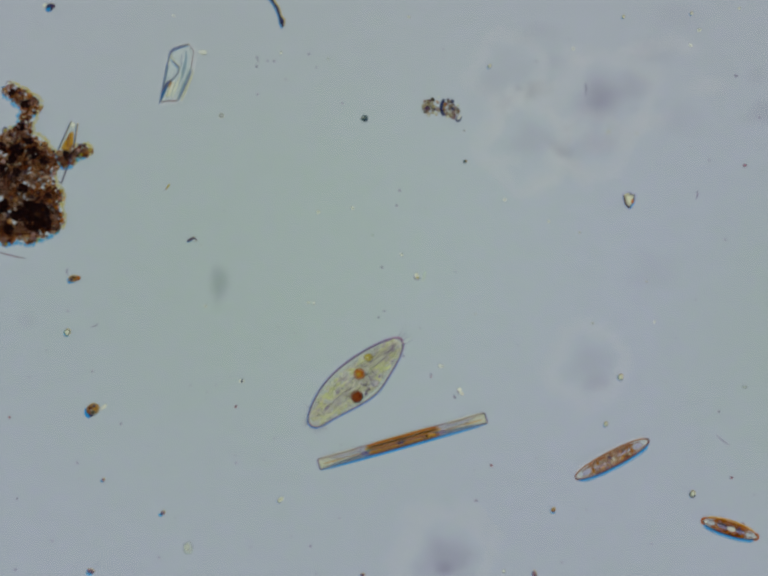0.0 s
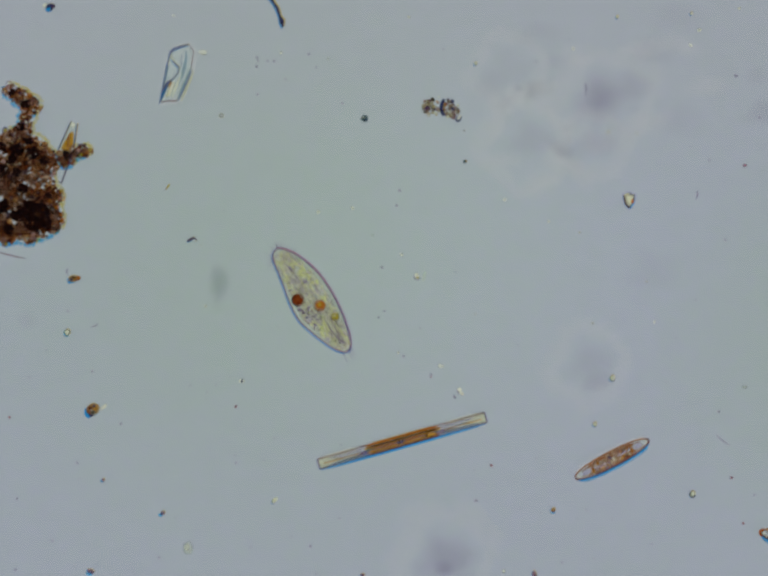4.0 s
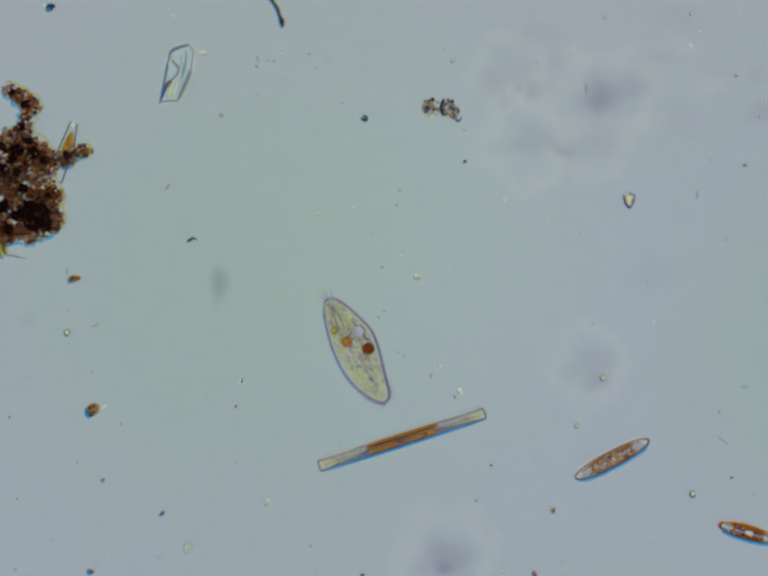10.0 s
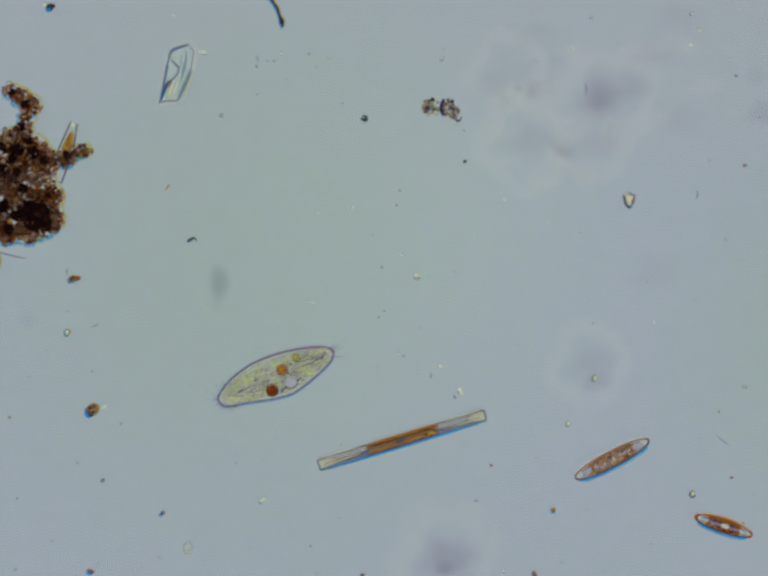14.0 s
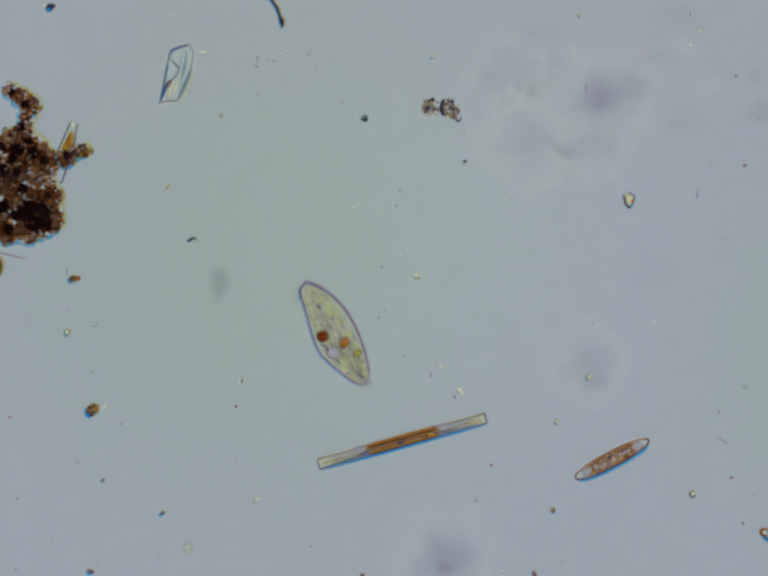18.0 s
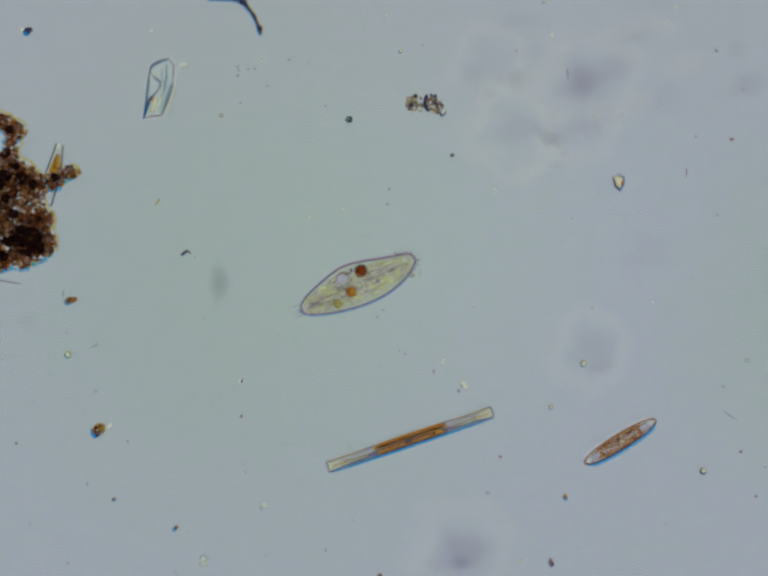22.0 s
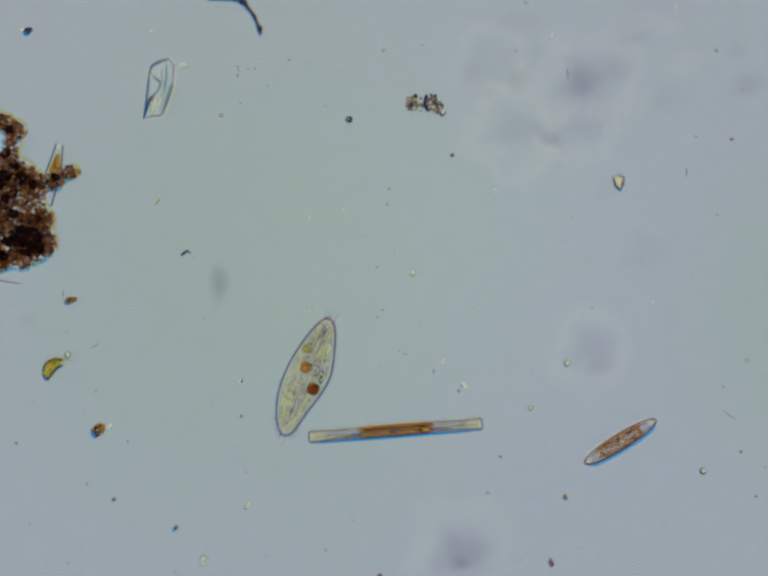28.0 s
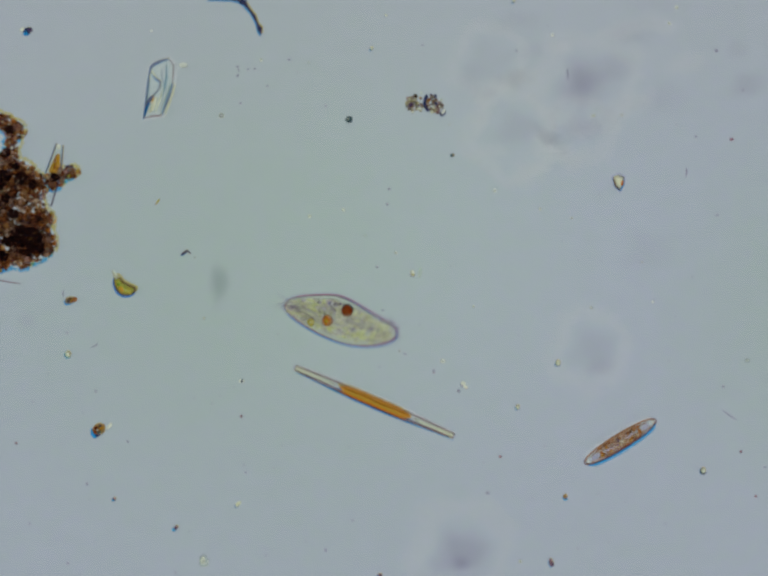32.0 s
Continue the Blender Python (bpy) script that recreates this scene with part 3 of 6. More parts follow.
for k, (x, y, rx, ry) in enumerate(rings):
    solid("pale_halo", film_mesh(rx * M, ry * M, RINGLIGHT, 0.25, k * 2.3), None, Matrix.Translation(sunk(x, y, -SLIDE - 0.008 - 0.0003 * k)),
          "faint pale halo ring laid in under the glass", "residue", "pale rings under the slide")
# lighter patches of the lit field, painted as whitish films
for k, (x, y, rx, ry) in enumerate([(1110, 184, 56, 30), (1310, 252, 80, 40), (1310, 100, 80, 30), (1020, 330, 60, 26), (1180, 130, 50, 26), (1440, 180, 70, 40)]):
    solid("pale_patch", film_mesh(rx * M, ry * M, PATCHLIGHT, 0.3, k * 1.9), None, Matrix.Translation(sunk(x, y, -SLIDE - 0.0105 - 0.0003 * k)),
          "faint lighter patch of the lit field, laid in as film", "residue", "pale patches under the slide")
# long light bands between the halos, whitish films too
for k, (x, y, rx, ry, turn) in enumerate([(1148, 324, 84, 34, -55), (1180, 346, 66, 30, -40), (1060, 196, 92, 36, 18), (1012, 262, 60, 30, 65), (1110, 374, 84, 30, 20), (1376, 92, 84, 32, -14)]):
    solid("pale_streak", film_mesh(rx * M, ry * M, PATCHLIGHT, 0.3, k * 2.7), None, Matrix.Translation(sunk(x, y, -SLIDE - 0.0115 - 0.0002 * k)) @ Matrix.Rotation(radians(turn), 4, "Z"),
          "faint lighter streak of the lit field, laid in as film", "residue", "pale streaks under the slide")
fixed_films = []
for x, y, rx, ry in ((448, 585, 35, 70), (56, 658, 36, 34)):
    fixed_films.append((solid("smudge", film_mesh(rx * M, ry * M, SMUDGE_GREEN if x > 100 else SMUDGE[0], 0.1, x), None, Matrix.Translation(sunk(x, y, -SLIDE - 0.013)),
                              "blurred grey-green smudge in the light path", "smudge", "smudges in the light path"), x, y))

# ---- the ciliate ----
HALF = 0.0626


def tip(s):
    return math.sqrt(max(0.0, 1 - abs(s) ** 14)) + 0.02


def cil_right(s):
    if s < 0.12:
        return 0.0198 * (1 - 0.75 * ((0.12 - s) / 1.12) ** 1.85) * tip(s)
    return 0.0198 * (1 - 0.8 * ((s - 0.12) / 0.88) ** 2.1) * tip(s)


def cil_left(s):
    if s < -0.17:
        return 0.0224 * (1 - 0.68 * ((-0.17 - s) / 0.83) ** 1.25) * tip(s)
    return (0.0098 + 0.0064 * (1 + math.cos(math.pi * min(1.0, (s + 0.17) / 1.16)))) * tip(s)


def cil_thick(s):
    return 0.0105 * (1 - 0.62 * s * s) * tip(s)


ciliate = thing("ciliate", Matrix.Translation((-0.03, -0.094, 0.012)), "pale yellow-green slipper-shaped ciliate with rust and amber vacuoles", "ciliate")
part("body", loft(cil_left, cil_right, HALF, cil_thick, 56, 20, belly=0.25), CYTO, ciliate)
part("endoplasm", loft(lambda s: cil_left(s * 0.93) * 0.84, lambda s: cil_right(s * 0.93) * 0.84, HALF * 0.93, lambda s: cil_thick(s * 0.93) * 0.7, 44, 18), ENDO, ciliate, "mottled tan and violet inner plasm")
# lens colour fringe as tinted tubes, blue low and rose high
fringes = []
for tone, shift, dip, reach in ((SKINFILM, (-0.0004, -0.0008), -0.0035, 0.0009), (ROSEFILM, (0.0004, 0.0006), -0.0042, 0.0006)):
    fringes.append((part("skin_fringe", tube(outline(cil_left, cil_right, HALF, 46, grow=reach), 0.0008, 6, closed=True), tone, ciliate, "faint blue lens fringe beside the skin" if tone is SKINFILM else "faint rose lens fringe beside the skin"), shift, dip))
# skin line; its purple also carries the dark refracted edge
part("pellicle", tube(outline(cil_left, cil_right, HALF, 46), 0.00064, 6, closed=True), PELLICLE, ciliate, "thin purple line of the skin and dark edge round the cell")
# halo of light outside the skin, put in as a lilac tube
part("outer_skin", tube(outline(cil_left, cil_right, HALF, 46, grow=0.0018), 0.0012, 6, closed=True), HALO, ciliate, "faint lilac halo round the skin")


def vacuole(name, u, v, r, z, material, rim, side, heart, label):
    ob = part(name, blob((r, r, r * 0.85), 3, 0.07, seed=u * 900), material, ciliate, label, Matrix.Translation((u, v, z)))
    part("membrane", ring(r * 0.90, r * 0.20, n=24), rim, ob)
    part("shaded_side", ring(r * 0.96, r * 0.20, (0, 0, r * 0.1), 12, 20, 130), side, ob)
    part("inclusion", blob((r * 0.40, r * 0.34, r * 0.2), 2, 0.3, 3, (r * 0.1, -r * 0.1, r * 0.74)), heart, ob)
    part("inclusion", blob((r * 0.22, r * 0.18, r * 0.16), 2, 0.3, 5, (-r * 0.42, r * 0.25, r * 0.68)), rim, ob)
    return ob


vacuole("food_vacuole", 0.0083, 0.0118, 0.0060, 0.0062, BROWN, RUST, TEAL, AMBER_DARK, "dark rust-brown food vacuole")
vacuole("food_vacuole", -0.0090, -0.0030, 0.0054, 0.0072, VAC_ORANGE, VAC_RIM, RUST, YELLOW, "amber-orange food vacuole")
vacuole("food_vacuole", -0.0268, -0.0090, 0.0038, 0.0058, YELLOW, OLIVE_EDGE, OLIVE_EDGE, PALEGLASS, "small yellow food vacuole")
cv = part("contractile_vacuole", blob((0.0066, 0.0061, 0.0050), 3, 0.16, 2.2, freq=2.4), WATERY, ciliate, "clear bluish water vacuole", Matrix.Translation((-0.0123, 0.0115, 0.0058)))
part("membrane", ring(0.0066, 0.0006, (0, 0, 0.002), 20, 20, 240), PELLICLE, cv)
for k in range(7):
    part("droplet", blob((0.0011, 0.0009, 0.0008), 1, 0.2, k, (0.0072 * math.cos(k * 0.75 + 2.2), 0.0068 * math.sin(k * 0.75 + 2.2), 0.0022)), (HALO, FLAKE_EDGE, WATERY)[k % 3], cv)

rng = random.Random(5)
cell, patches = Heap(), Heap()
for k in range(520):
    s = rng.uniform(-0.92, 0.92)
    v = rng.uniform(-0.80, 0.78)
    y = v * (cil_left(s) if v > 0 else cil_right(s))
    r = rng.uniform(0.0006, 0.0014) * (1.4 if k % 6 == 0 else 1)
    lump(cell, (r * rng.uniform(1.0, 3.4), r, r * 0.8), k, (s * HALF, y, rng.uniform(-0.5, 0.6) * cil_thick(s)), rng.gauss(0, 0.45))
for k in range(110):
    s, v = rng.uniform(-0.9, 0.9), rng.uniform(-0.75, 0.75)
    r = rng.uniform(0.0014, 0.0026)
    lump(patches, (r * rng.uniform(1.0, 2.0), r * 0.8, r * 0.5), k + 900, (s * HALF, v * (cil_left(s) if v > 0 else cil_right(s)), rng.uniform(-0.3, 0.5) * cil_thick(s)), rng.gauss(0, 0.5))
part("food_patches", patches.finish(PATCH), None, ciliate, "yellow-green and violet mottled patches", kind="stuff")
part("cytoplasm_granules", cell.finish(GRAN), None, ciliate, "pale green and violet cell granules", kind="stuff")
for k in range(26):
    s0, v0 = rng.uniform(-0.9, 0.4), rng.uniform(-0.7, 0.6)
    pts = []
    for j in range(7):
        s = s0 + 0.07 * j
        pts.append((s * HALF, v0 * 0.9 * (cil_left(s) if v0 > 0 else cil_right(s)) + 0.0006 * math.sin(j * 1.9 + k), 0.4 * cil_thick(s)))
    part("fibre", tube(pts, [0.0001, 0.0004, 0.0005, 0.0005, 0.0005, 0.0003, 0.0001], 5), FIBRE, ciliate)
for k in range(14):
    s0, v0 = rng.uniform(-0.9, 0.45), rng.uniform(-0.6, 0.55)
    pts = []
    for j in range(7):
        e = s0 + 0.07 * j
        pts.append((e * HALF, v0 * (cil_left(e) if v0 > 0 else cil_right(e)) + 0.0008 * math.sin(j * 1.1 + k), 0.55 * cil_thick(e)))
    part("fold", tube(pts, [0.0002, 0.0006, 0.0009, 0.0010, 0.0009, 0.0006, 0.0002], 6), FOLD, ciliate, "bright yellow-green fold")

for k, (u, v, length) in enumerate(((-0.055, -0.0012, 0.017), (-0.054, 0.0012, 0.013), (-0.042, 0.0034, 0.012), (-0.040, -0.0052, 0.014), (0.010, -0.0040, 0.016), (0.020, 0.0030, 0.013))):
    part("dark_streak", tube([(u + length * j / 5, v + 0.0012 * math.sin(j * 0.8 + k), 0.0062 - 0.0003 * k) for j in range(6)], [0.0002, 0.0005, 0.0006, 0.0006, 0.0004, 0.0002], 6), STREAK, ciliate, "violet streak")
for k in range(26):
    u, v, q = rng.uniform(-0.026, -0.001), rng.uniform(0.002, 0.0160), rng.uniform(0.0007, 0.0014)
    part("crystal", blob((q * 1.5, q, q * 0.8), 1, 0.4, k, (u, v, 0.0078), turn=rng.uniform(-1.5, 1.5)), (THREAD, PALEGLASS, LILAC, STREAK, FLAKE_EDGE)[k % 5], ciliate, "small violet or pale crystal")
for k in range(20):
    if k < 12:
        u, v = rng.gauss(0.026, 0.008), rng.gauss(-0.0065, 0.0040)
    else:
        u, v = rng.gauss(-0.020, 0.008), rng.gauss(0.0016, 0.0022)
    q = rng.uniform(0.0009, 0.0019)
    part("lime_patch", blob((q * rng.uniform(1.2, 2.2), q, q * 0.6), 1, 0.35, k, (u, v, 0.0058), turn=rng.uniform(-0.5, 0.5)), LIME, ciliate, "bright yellow-green patch")
for k in range(18):
    if k < 9:
        u, v = rng.gauss(0.024, 0.007), rng.gauss(0.0010, 0.0030)
    else:
        u, v = rng.gauss(-0.012, 0.006), rng.gauss(0.0080, 0.0030)
    q = rng.uniform(0.0010, 0.0019)
    part("lilac_patch", blob((q * rng.uniform(1.2, 2.4), q, q * 0.6), 1, 0.35, k, (u, v, 0.0064), turn=rng.uniform(-0.9, 0.9)), LILAC if k % 3 else STREAK, ciliate, "pale lilac patch")

for points, r, tone, label in (
        (((-0.0575, 0.0000), (-0.050, 0.0012), (-0.040, 0.0022), (-0.030, 0.0018), (-0.018, 0.0006)), 0.00062, STREAK, "violet groove line"),
        (((-0.0570, -0.0014), (-0.050, -0.0022), (-0.041, -0.0020), (-0.033, -0.0026), (-0.026, -0.0036)), 0.00046, STREAK, "violet groove line"),
        (((-0.0530, -0.0004), (-0.046, 0.0000), (-0.037, 0.0002), (-0.028, -0.0002), (-0.020, -0.0012)), 0.00080, PALEGLASS, "pale groove floor"),
        (((0.0510, 0.0036), (0.042, 0.0034), (0.032, 0.0026), (0.024, 0.0022), (0.014, 0.0012)), 0.00062, PALEGLASS, "pale mouth fold"),
        (((0.0500, 0.0006), (0.040, 0.0010), (0.030, 0.0002), (0.022, -0.0004), (0.012, -0.0002)), 0.00044, STREAK, "violet mouth line")):
    part("groove", tube([(u, v, 0.0076 - 1.4 * u * u) for u, v in points], [r * 0.5, r, r, r, r * 0.3], 6), tone, ciliate, label)

beating = []


def cirrus(name, u, v, turn, length, thick, lift=0.0, mat=None):
    pts = [(length * j / 5, 0.0006 * (j / 5) ** 2 * length / 0.012, 0) for j in range(6)]
    m = Matrix.Translation((u, v, lift)) @ Matrix.Rotation(radians(turn), 4, "Z")
    ob = part(name, tube(pts, [thick * (1 - 0.8 * j / 5) for j in range(6)], 5), mat or CILIA, ciliate, m=m)
    beating.append((ob, u, v, turn, lift))


for k in range(15):
    a = -84 + 168 * k / 14
    e = 1 - 0.17 * abs(a / 84) ** 1.8
    side = cil_left(min(e, 0.997)) if a > 0 else -cil_right(min(e, 0.997))
    cirrus("membranelle", e * HALF * 0.995, side * 0.97, a * 0.98 + rng.uniform(-6, 6), rng.uniform(0.0066, 0.0104), 0.00046, mat=FIBRE if k % 2 else CILIA)
for k, (v, a) in enumerate(((-0.0035, 191), (-0.001, 184), (0.0012, 178), (0.0034, 172), (0.0052, 162))):
    cirrus("caudal_cirrus", -HALF * 0.97, v, a + rng.uniform(-4, 4), rng.uniform(0.013, 0.0195), 0.00050, mat=PALEGLASS if k == 3 else FIBRE)
for k in range(7):
    s = 0.8 - 0.25 * k
    cirrus("cirrus", s * HALF, -cil_right(s) * 0.97, -75 - 12 * k + rng.uniform(-8, 8), rng.uniform(0.003, 0.005), 0.00028)
for k in range(3):
    s = 0.86 - 0.12 * k
    cirrus("cirrus", s * HALF, cil_left(s) * 0.97, 62 + 14 * k, rng.uniform(0.004, 0.007), 0.0003)


# ---- diatoms ----
def needle_side(s):
    return 0.0053


def needle_valve(s):
    return 0.0030 + 0.0030 * (1 - abs(s) ** 1.8)


def boxed(width, height, half, nu=40):
    """A glass case of rectangular section with rounded edges."""
    bm = bmesh.new()
    rows = []
    for i in range(nu + 1):
        s = -1 + 2 * i / nu
        w, h = width(s), height(s)
        q = []
        for y, z in ((1, -0.6), (1, 0.6), (0.8, 1), (-0.8, 1), (-1, 0.6), (-1, -0.6), (-0.8, -1), (0.8, -1)):
            q.append(bm.verts.new((s * half, y * w, z * h)))
        rows.append(q)
    for u, w in zip(rows, rows[1:]):
        for k in range(8):
            bm.faces.new((u[k], u[(k + 1) % 8], w[(k + 1) % 8], w[k]))
    bm.faces.new(rows[0][::-1])
    bm.faces.new(rows[-1])
    return bm


NEEDLE = 0.0880
needle = thing("needle_diatom", Matrix.Translation((0.0188, -0.1557, 0.0075)), "long straight glassy needle diatom with amber-brown middle", "diatom")
part("frustule", boxed(needle_side, needle_valve, NEEDLE), SILICA_GREY, needle, smooth=False)
for sy in (-1, 1):
    for sz in (-1, 1):
        part("girdle_edge", tube([(x * NEEDLE, sy * 0.0053, sz * needle_valve(x) * 0.62) for x in (-1, -0.8, -0.6, -0.4, -0.2, 0, 0.2, 0.4, 0.6, 0.8, 1)], 0.00055, 6), SILICA_LINE, needle)
for sx in (-1, 1):
    part("end_wall", tube([(sx * NEEDLE, -0.0053, 0), (sx * NEEDLE, 0, 0), (sx * NEEDLE, 0.0053, 0)], 0.0006, 6), SILICA_LINE, needle)
    part("end_cap", loft(lambda s: 0.0043 * min(1.0, (1.03 + s * sx) / 1.5) ** 0.7 + 0.0003, lambda s: 0.0043 * min(1.0, (1.03 + s * sx) / 1.5) ** 0.7 + 0.0003, 0.0115, lambda s: 0.0026 * min(1.0, (1.03 + s * sx) / 1.5) + 0.0002, 18, 12), PALEGLASS, needle, "bright pale glass tip", Matrix.Translation((sx * (NEEDLE - 0.0126), 0, 0)))
    part("clear_chamber", loft(lambda s: 0.0036 * (1 - s ** 6) + 0.0004, lambda s: 0.0036 * (1 - s ** 6) + 0.0004, 0.0150, lambda s: 0.0026 * (1 - s ** 6) + 0.0002, 16, 10), CHAMBER, needle, "clear pale green chamber", Matrix.Translation((sx * (NEEDLE - 0.0300), 0.0006, 0)))
    part("inner_septum", tube([(sx * NEEDLE * f, 0.0011 * math.sin(f * 9), 0.0032) for f in (0.50, 0.58, 0.66, 0.74, 0.80)], 0.00035, 5), SILICA_LINE, needle)
    part("septum", tube([(sx * NEEDLE * f, -0.0026 + 0.0005 * math.sin(f * 14), 0.0) for f in (0.48, 0.56, 0.64, 0.72)], 0.0003, 5), SILICA_LINE, needle)


for sx in (-1, 1):
    part("lilac_stripe", tube([(sx * NEEDLE * f, 0.0028, 0.0030) for f in (0.44, 0.54, 0.66, 0.78, 0.86)], [0.0006, 0.0012, 0.0012, 0.0010, 0.0003], 6), LILAC, needle, "lilac stripe in the glass")
    part("yellow_line", tube([(sx * NEEDLE * f, -0.0004 - 0.0006 * sx * (f - 0.7), 0.0034) for f in (0.46, 0.58, 0.70, 0.82, 0.95)], [0.0002, 0.0004, 0.0004, 0.0006, 0.0003], 6), GOLD, needle, "thin yellow line")
    part("teal_line", tube([(sx * NEEDLE * f, -0.0028, 0.0032) for f in (0.46, 0.56, 0.66, 0.76, 0.86)], [0.0003, 0.0006, 0.0005, 0.0005, 0.0002], 6), TEAL, needle, "thin teal line")
    part("bright_end", blob((0.0022, 0.0038, 0.0016), 2, 0.15, sx + 2, (sx * (NEEDLE - 0.0030), 0, 0.0026)), PALEGLASS, needle, "bright glass end")
    part("end_shade", tube([(sx * (NEEDLE + 0.0004), -0.0048, 0.0016), (sx * (NEEDLE + 0.0006), 0, 0.0018), (sx * (NEEDLE + 0.0004), 0.0048, 0.0016)], 0.0007, 6), HALO, needle)
part("red_line", tube([((-0.42 + 0.094 * j) * NEEDLE, -0.0046, 0.0046) for j in range(10)], [0.0002] + [0.0006] * 8 + [0.0002], 6), VAC_RIM, needle, "rust-red lower line")
part("orange_spot", blob((0.0044, 0.0016, 0.0012), 2, 0.3, 3, (0.0300, -0.0012, 0.0052)), GOLD, needle, "bright orange spot")
part("dark_spot", blob((0.0012, 0.0018, 0.0012), 2, 0.3, 4, (0.0252, -0.0014, 0.0054)), STRIPE, needle)
for y in (-0.0034, 0.0036):
    part("long_rib", tube([(x * NEEDLE * 0.97, y + 0.0003 * math.sin(x * 7 + y * 900), needle_valve(x) * 0.9) for x in (-1, -0.75, -0.5, -0.25, 0, 0.25, 0.5, 0.75, 1)], 0.00022, 5), SILICA_LINE, needle)
for sz in (-1, 1):
    part("valve_edge", tube([(x * NEEDLE, 0, sz * needle_valve(x)) for x in (-1, -0.8, -0.6, -0.4, -0.2, 0, 0.2, 0.4, 0.6, 0.8, 1)], 0.00028, 6), FIBRE, needle)


def plastid_w(s):
    return 0.0026 * (1 - abs(s) ** 6) + 0.0002


for sy in (-1, 1):
    part("plastid", loft(plastid_w, plastid_w, 0.040, lambda s: 0.0048 * (1 - abs(s) ** 5) + 0.0002, 24, 10), AMBER, needle,
         "amber-brown plastid", Matrix.Translation((0.001, 0.0026 * sy, 0)))
part("dark_stripe", tube([((-0.42 + 0.094 * j) * NEEDLE, 0.0030 + 0.0003 * math.sin(j * 2.1), 0.0050) for j in range(10)], [0.0003] + [0.0009] * 8 + [0.0003], 6), OLIVE_BLACK, needle, "black-olive stripe")
part("dark_stripe", tube([((-0.40 + 0.09 * j) * NEEDLE, -0.0004 + 0.0004 * math.sin(j * 1.7), 0.0040) for j in range(10)], [0.0001] + [0.0003] * 8 + [0.0001], 6), AMBER_EDGE, needle)
for sx in (-1, 1):
    part("plastid_end", blob((0.0050, 0.0016, 0.0010), 2, 0.5, 4 + sx, (sx * 0.0400, -0.0014, 0.0034)), STREAK, needle, "dark purple-brown plastid end")
part("plastid_face", loft(lambda s: 0.0005 * (1 - s ** 6) + 0.0001, lambda s: 0.0005 * (1 - s ** 6) + 0.0001, 0.039, lambda s: 0.0046 * (1 - s ** 8) + 0.0002, 24, 12), GOLD, needle, "golden plastid face", Matrix.Translation((0.001, 0.0050, 0)))
part("rust_side", tube([((-0.43 + 0.096 * j) * NEEDLE, 0.0054, 0.0040) for j in range(10)], [0.0002] + [0.0008] * 8 + [0.0002], 6), ORANGE, needle, "rust-orange side")
for sx in (-1, 1):
    part("side_gloss", tube([(sx * NEEDLE * f, 0.0052, 0.0002) for f in (0.5, 0.6, 0.7, 0.8, 0.9, 0.97)], [0.0003, 0.0012, 0.0014, 0.0014, 0.0014, 0.0008], 6), PALEGLASS, needle, "pale glass side")
part("side_stripe", tube([((-0.44 + 0.098 * j) * NEEDLE, 0.0054, -0.0012 + 0.0004 * math.sin(j * 1.5)) for j in range(10)], [0.0002] + [0.0006] * 8 + [0.0002], 6), STRIPE, needle)
part("side_gleam", tube([((-0.36 + 0.08 * j) * NEEDLE, 0.0052, 0.0012) for j in range(10)], [0.0002] + [0.0008] * 8 + [0.0002], 6), YELLOW, needle, "yellow gleaming band")
for k in range(9):
    x = -0.030 + 0.0074 * k
    if abs(x) > 0.006:
        part("cross_band", tube([(x, -0.0044, 0.0040), (x + 0.0004, -0.0024, 0.0052), (x + 0.0003, 0.0002, 0.0052)], 0.0005, 5), STRIPE if k % 3 else GOLD, needle)
part("nucleus", blob((0.0050, 0.0019, 0.0010), 2, 0.25, 2, (-0.0015, -0.0004, 0.0050)), THREAD, needle, "dark violet nucleus")
part("nucleus_heart", blob((0.0030, 0.0009, 0.0008), 2, 0.2, 4, (-0.0010, -0.0004, 0.0058)), LILAC, needle, "lilac middle of the nucleus")
for k in range(12):
    x = -0.033 + 0.0058 * k
    part("oil_drop", blob((0.0020, 0.0009, 0.0008), 1, 0.2, k, (x, -0.0022 + 0.0012 * math.sin(k * 2.4), 0.0050)), GOLD, needle)
# blue lens fringe below the case, modelled as a coloured tube
part("blue_edge", tube([(x * NEEDLE * 0.99, -0.0060, needle_valve(x) + 0.0008) for x in (-1, -0.75, -0.5, -0.25, 0, 0.25, 0.5, 0.75, 1)], [0.0004, 0.0007, 0.0009, 0.0009, 0.0009, 0.0009, 0.0009, 0.0007, 0.0004], 6), BLUE, needle, "blue lens fringe along the lower edge")
# tinted films for the lens fringe of case and plastid
needle_fringes = [(part("edge_fringe", loft(lambda s: 0.0009, lambda s: 0.0009, NEEDLE, lambda s: max(0.0004, needle_valve(s) - 0.0044), 30, 10), PALEBLUE, needle, "pale blue fringe"), (-0.0003, -0.0054), -0.0062)]
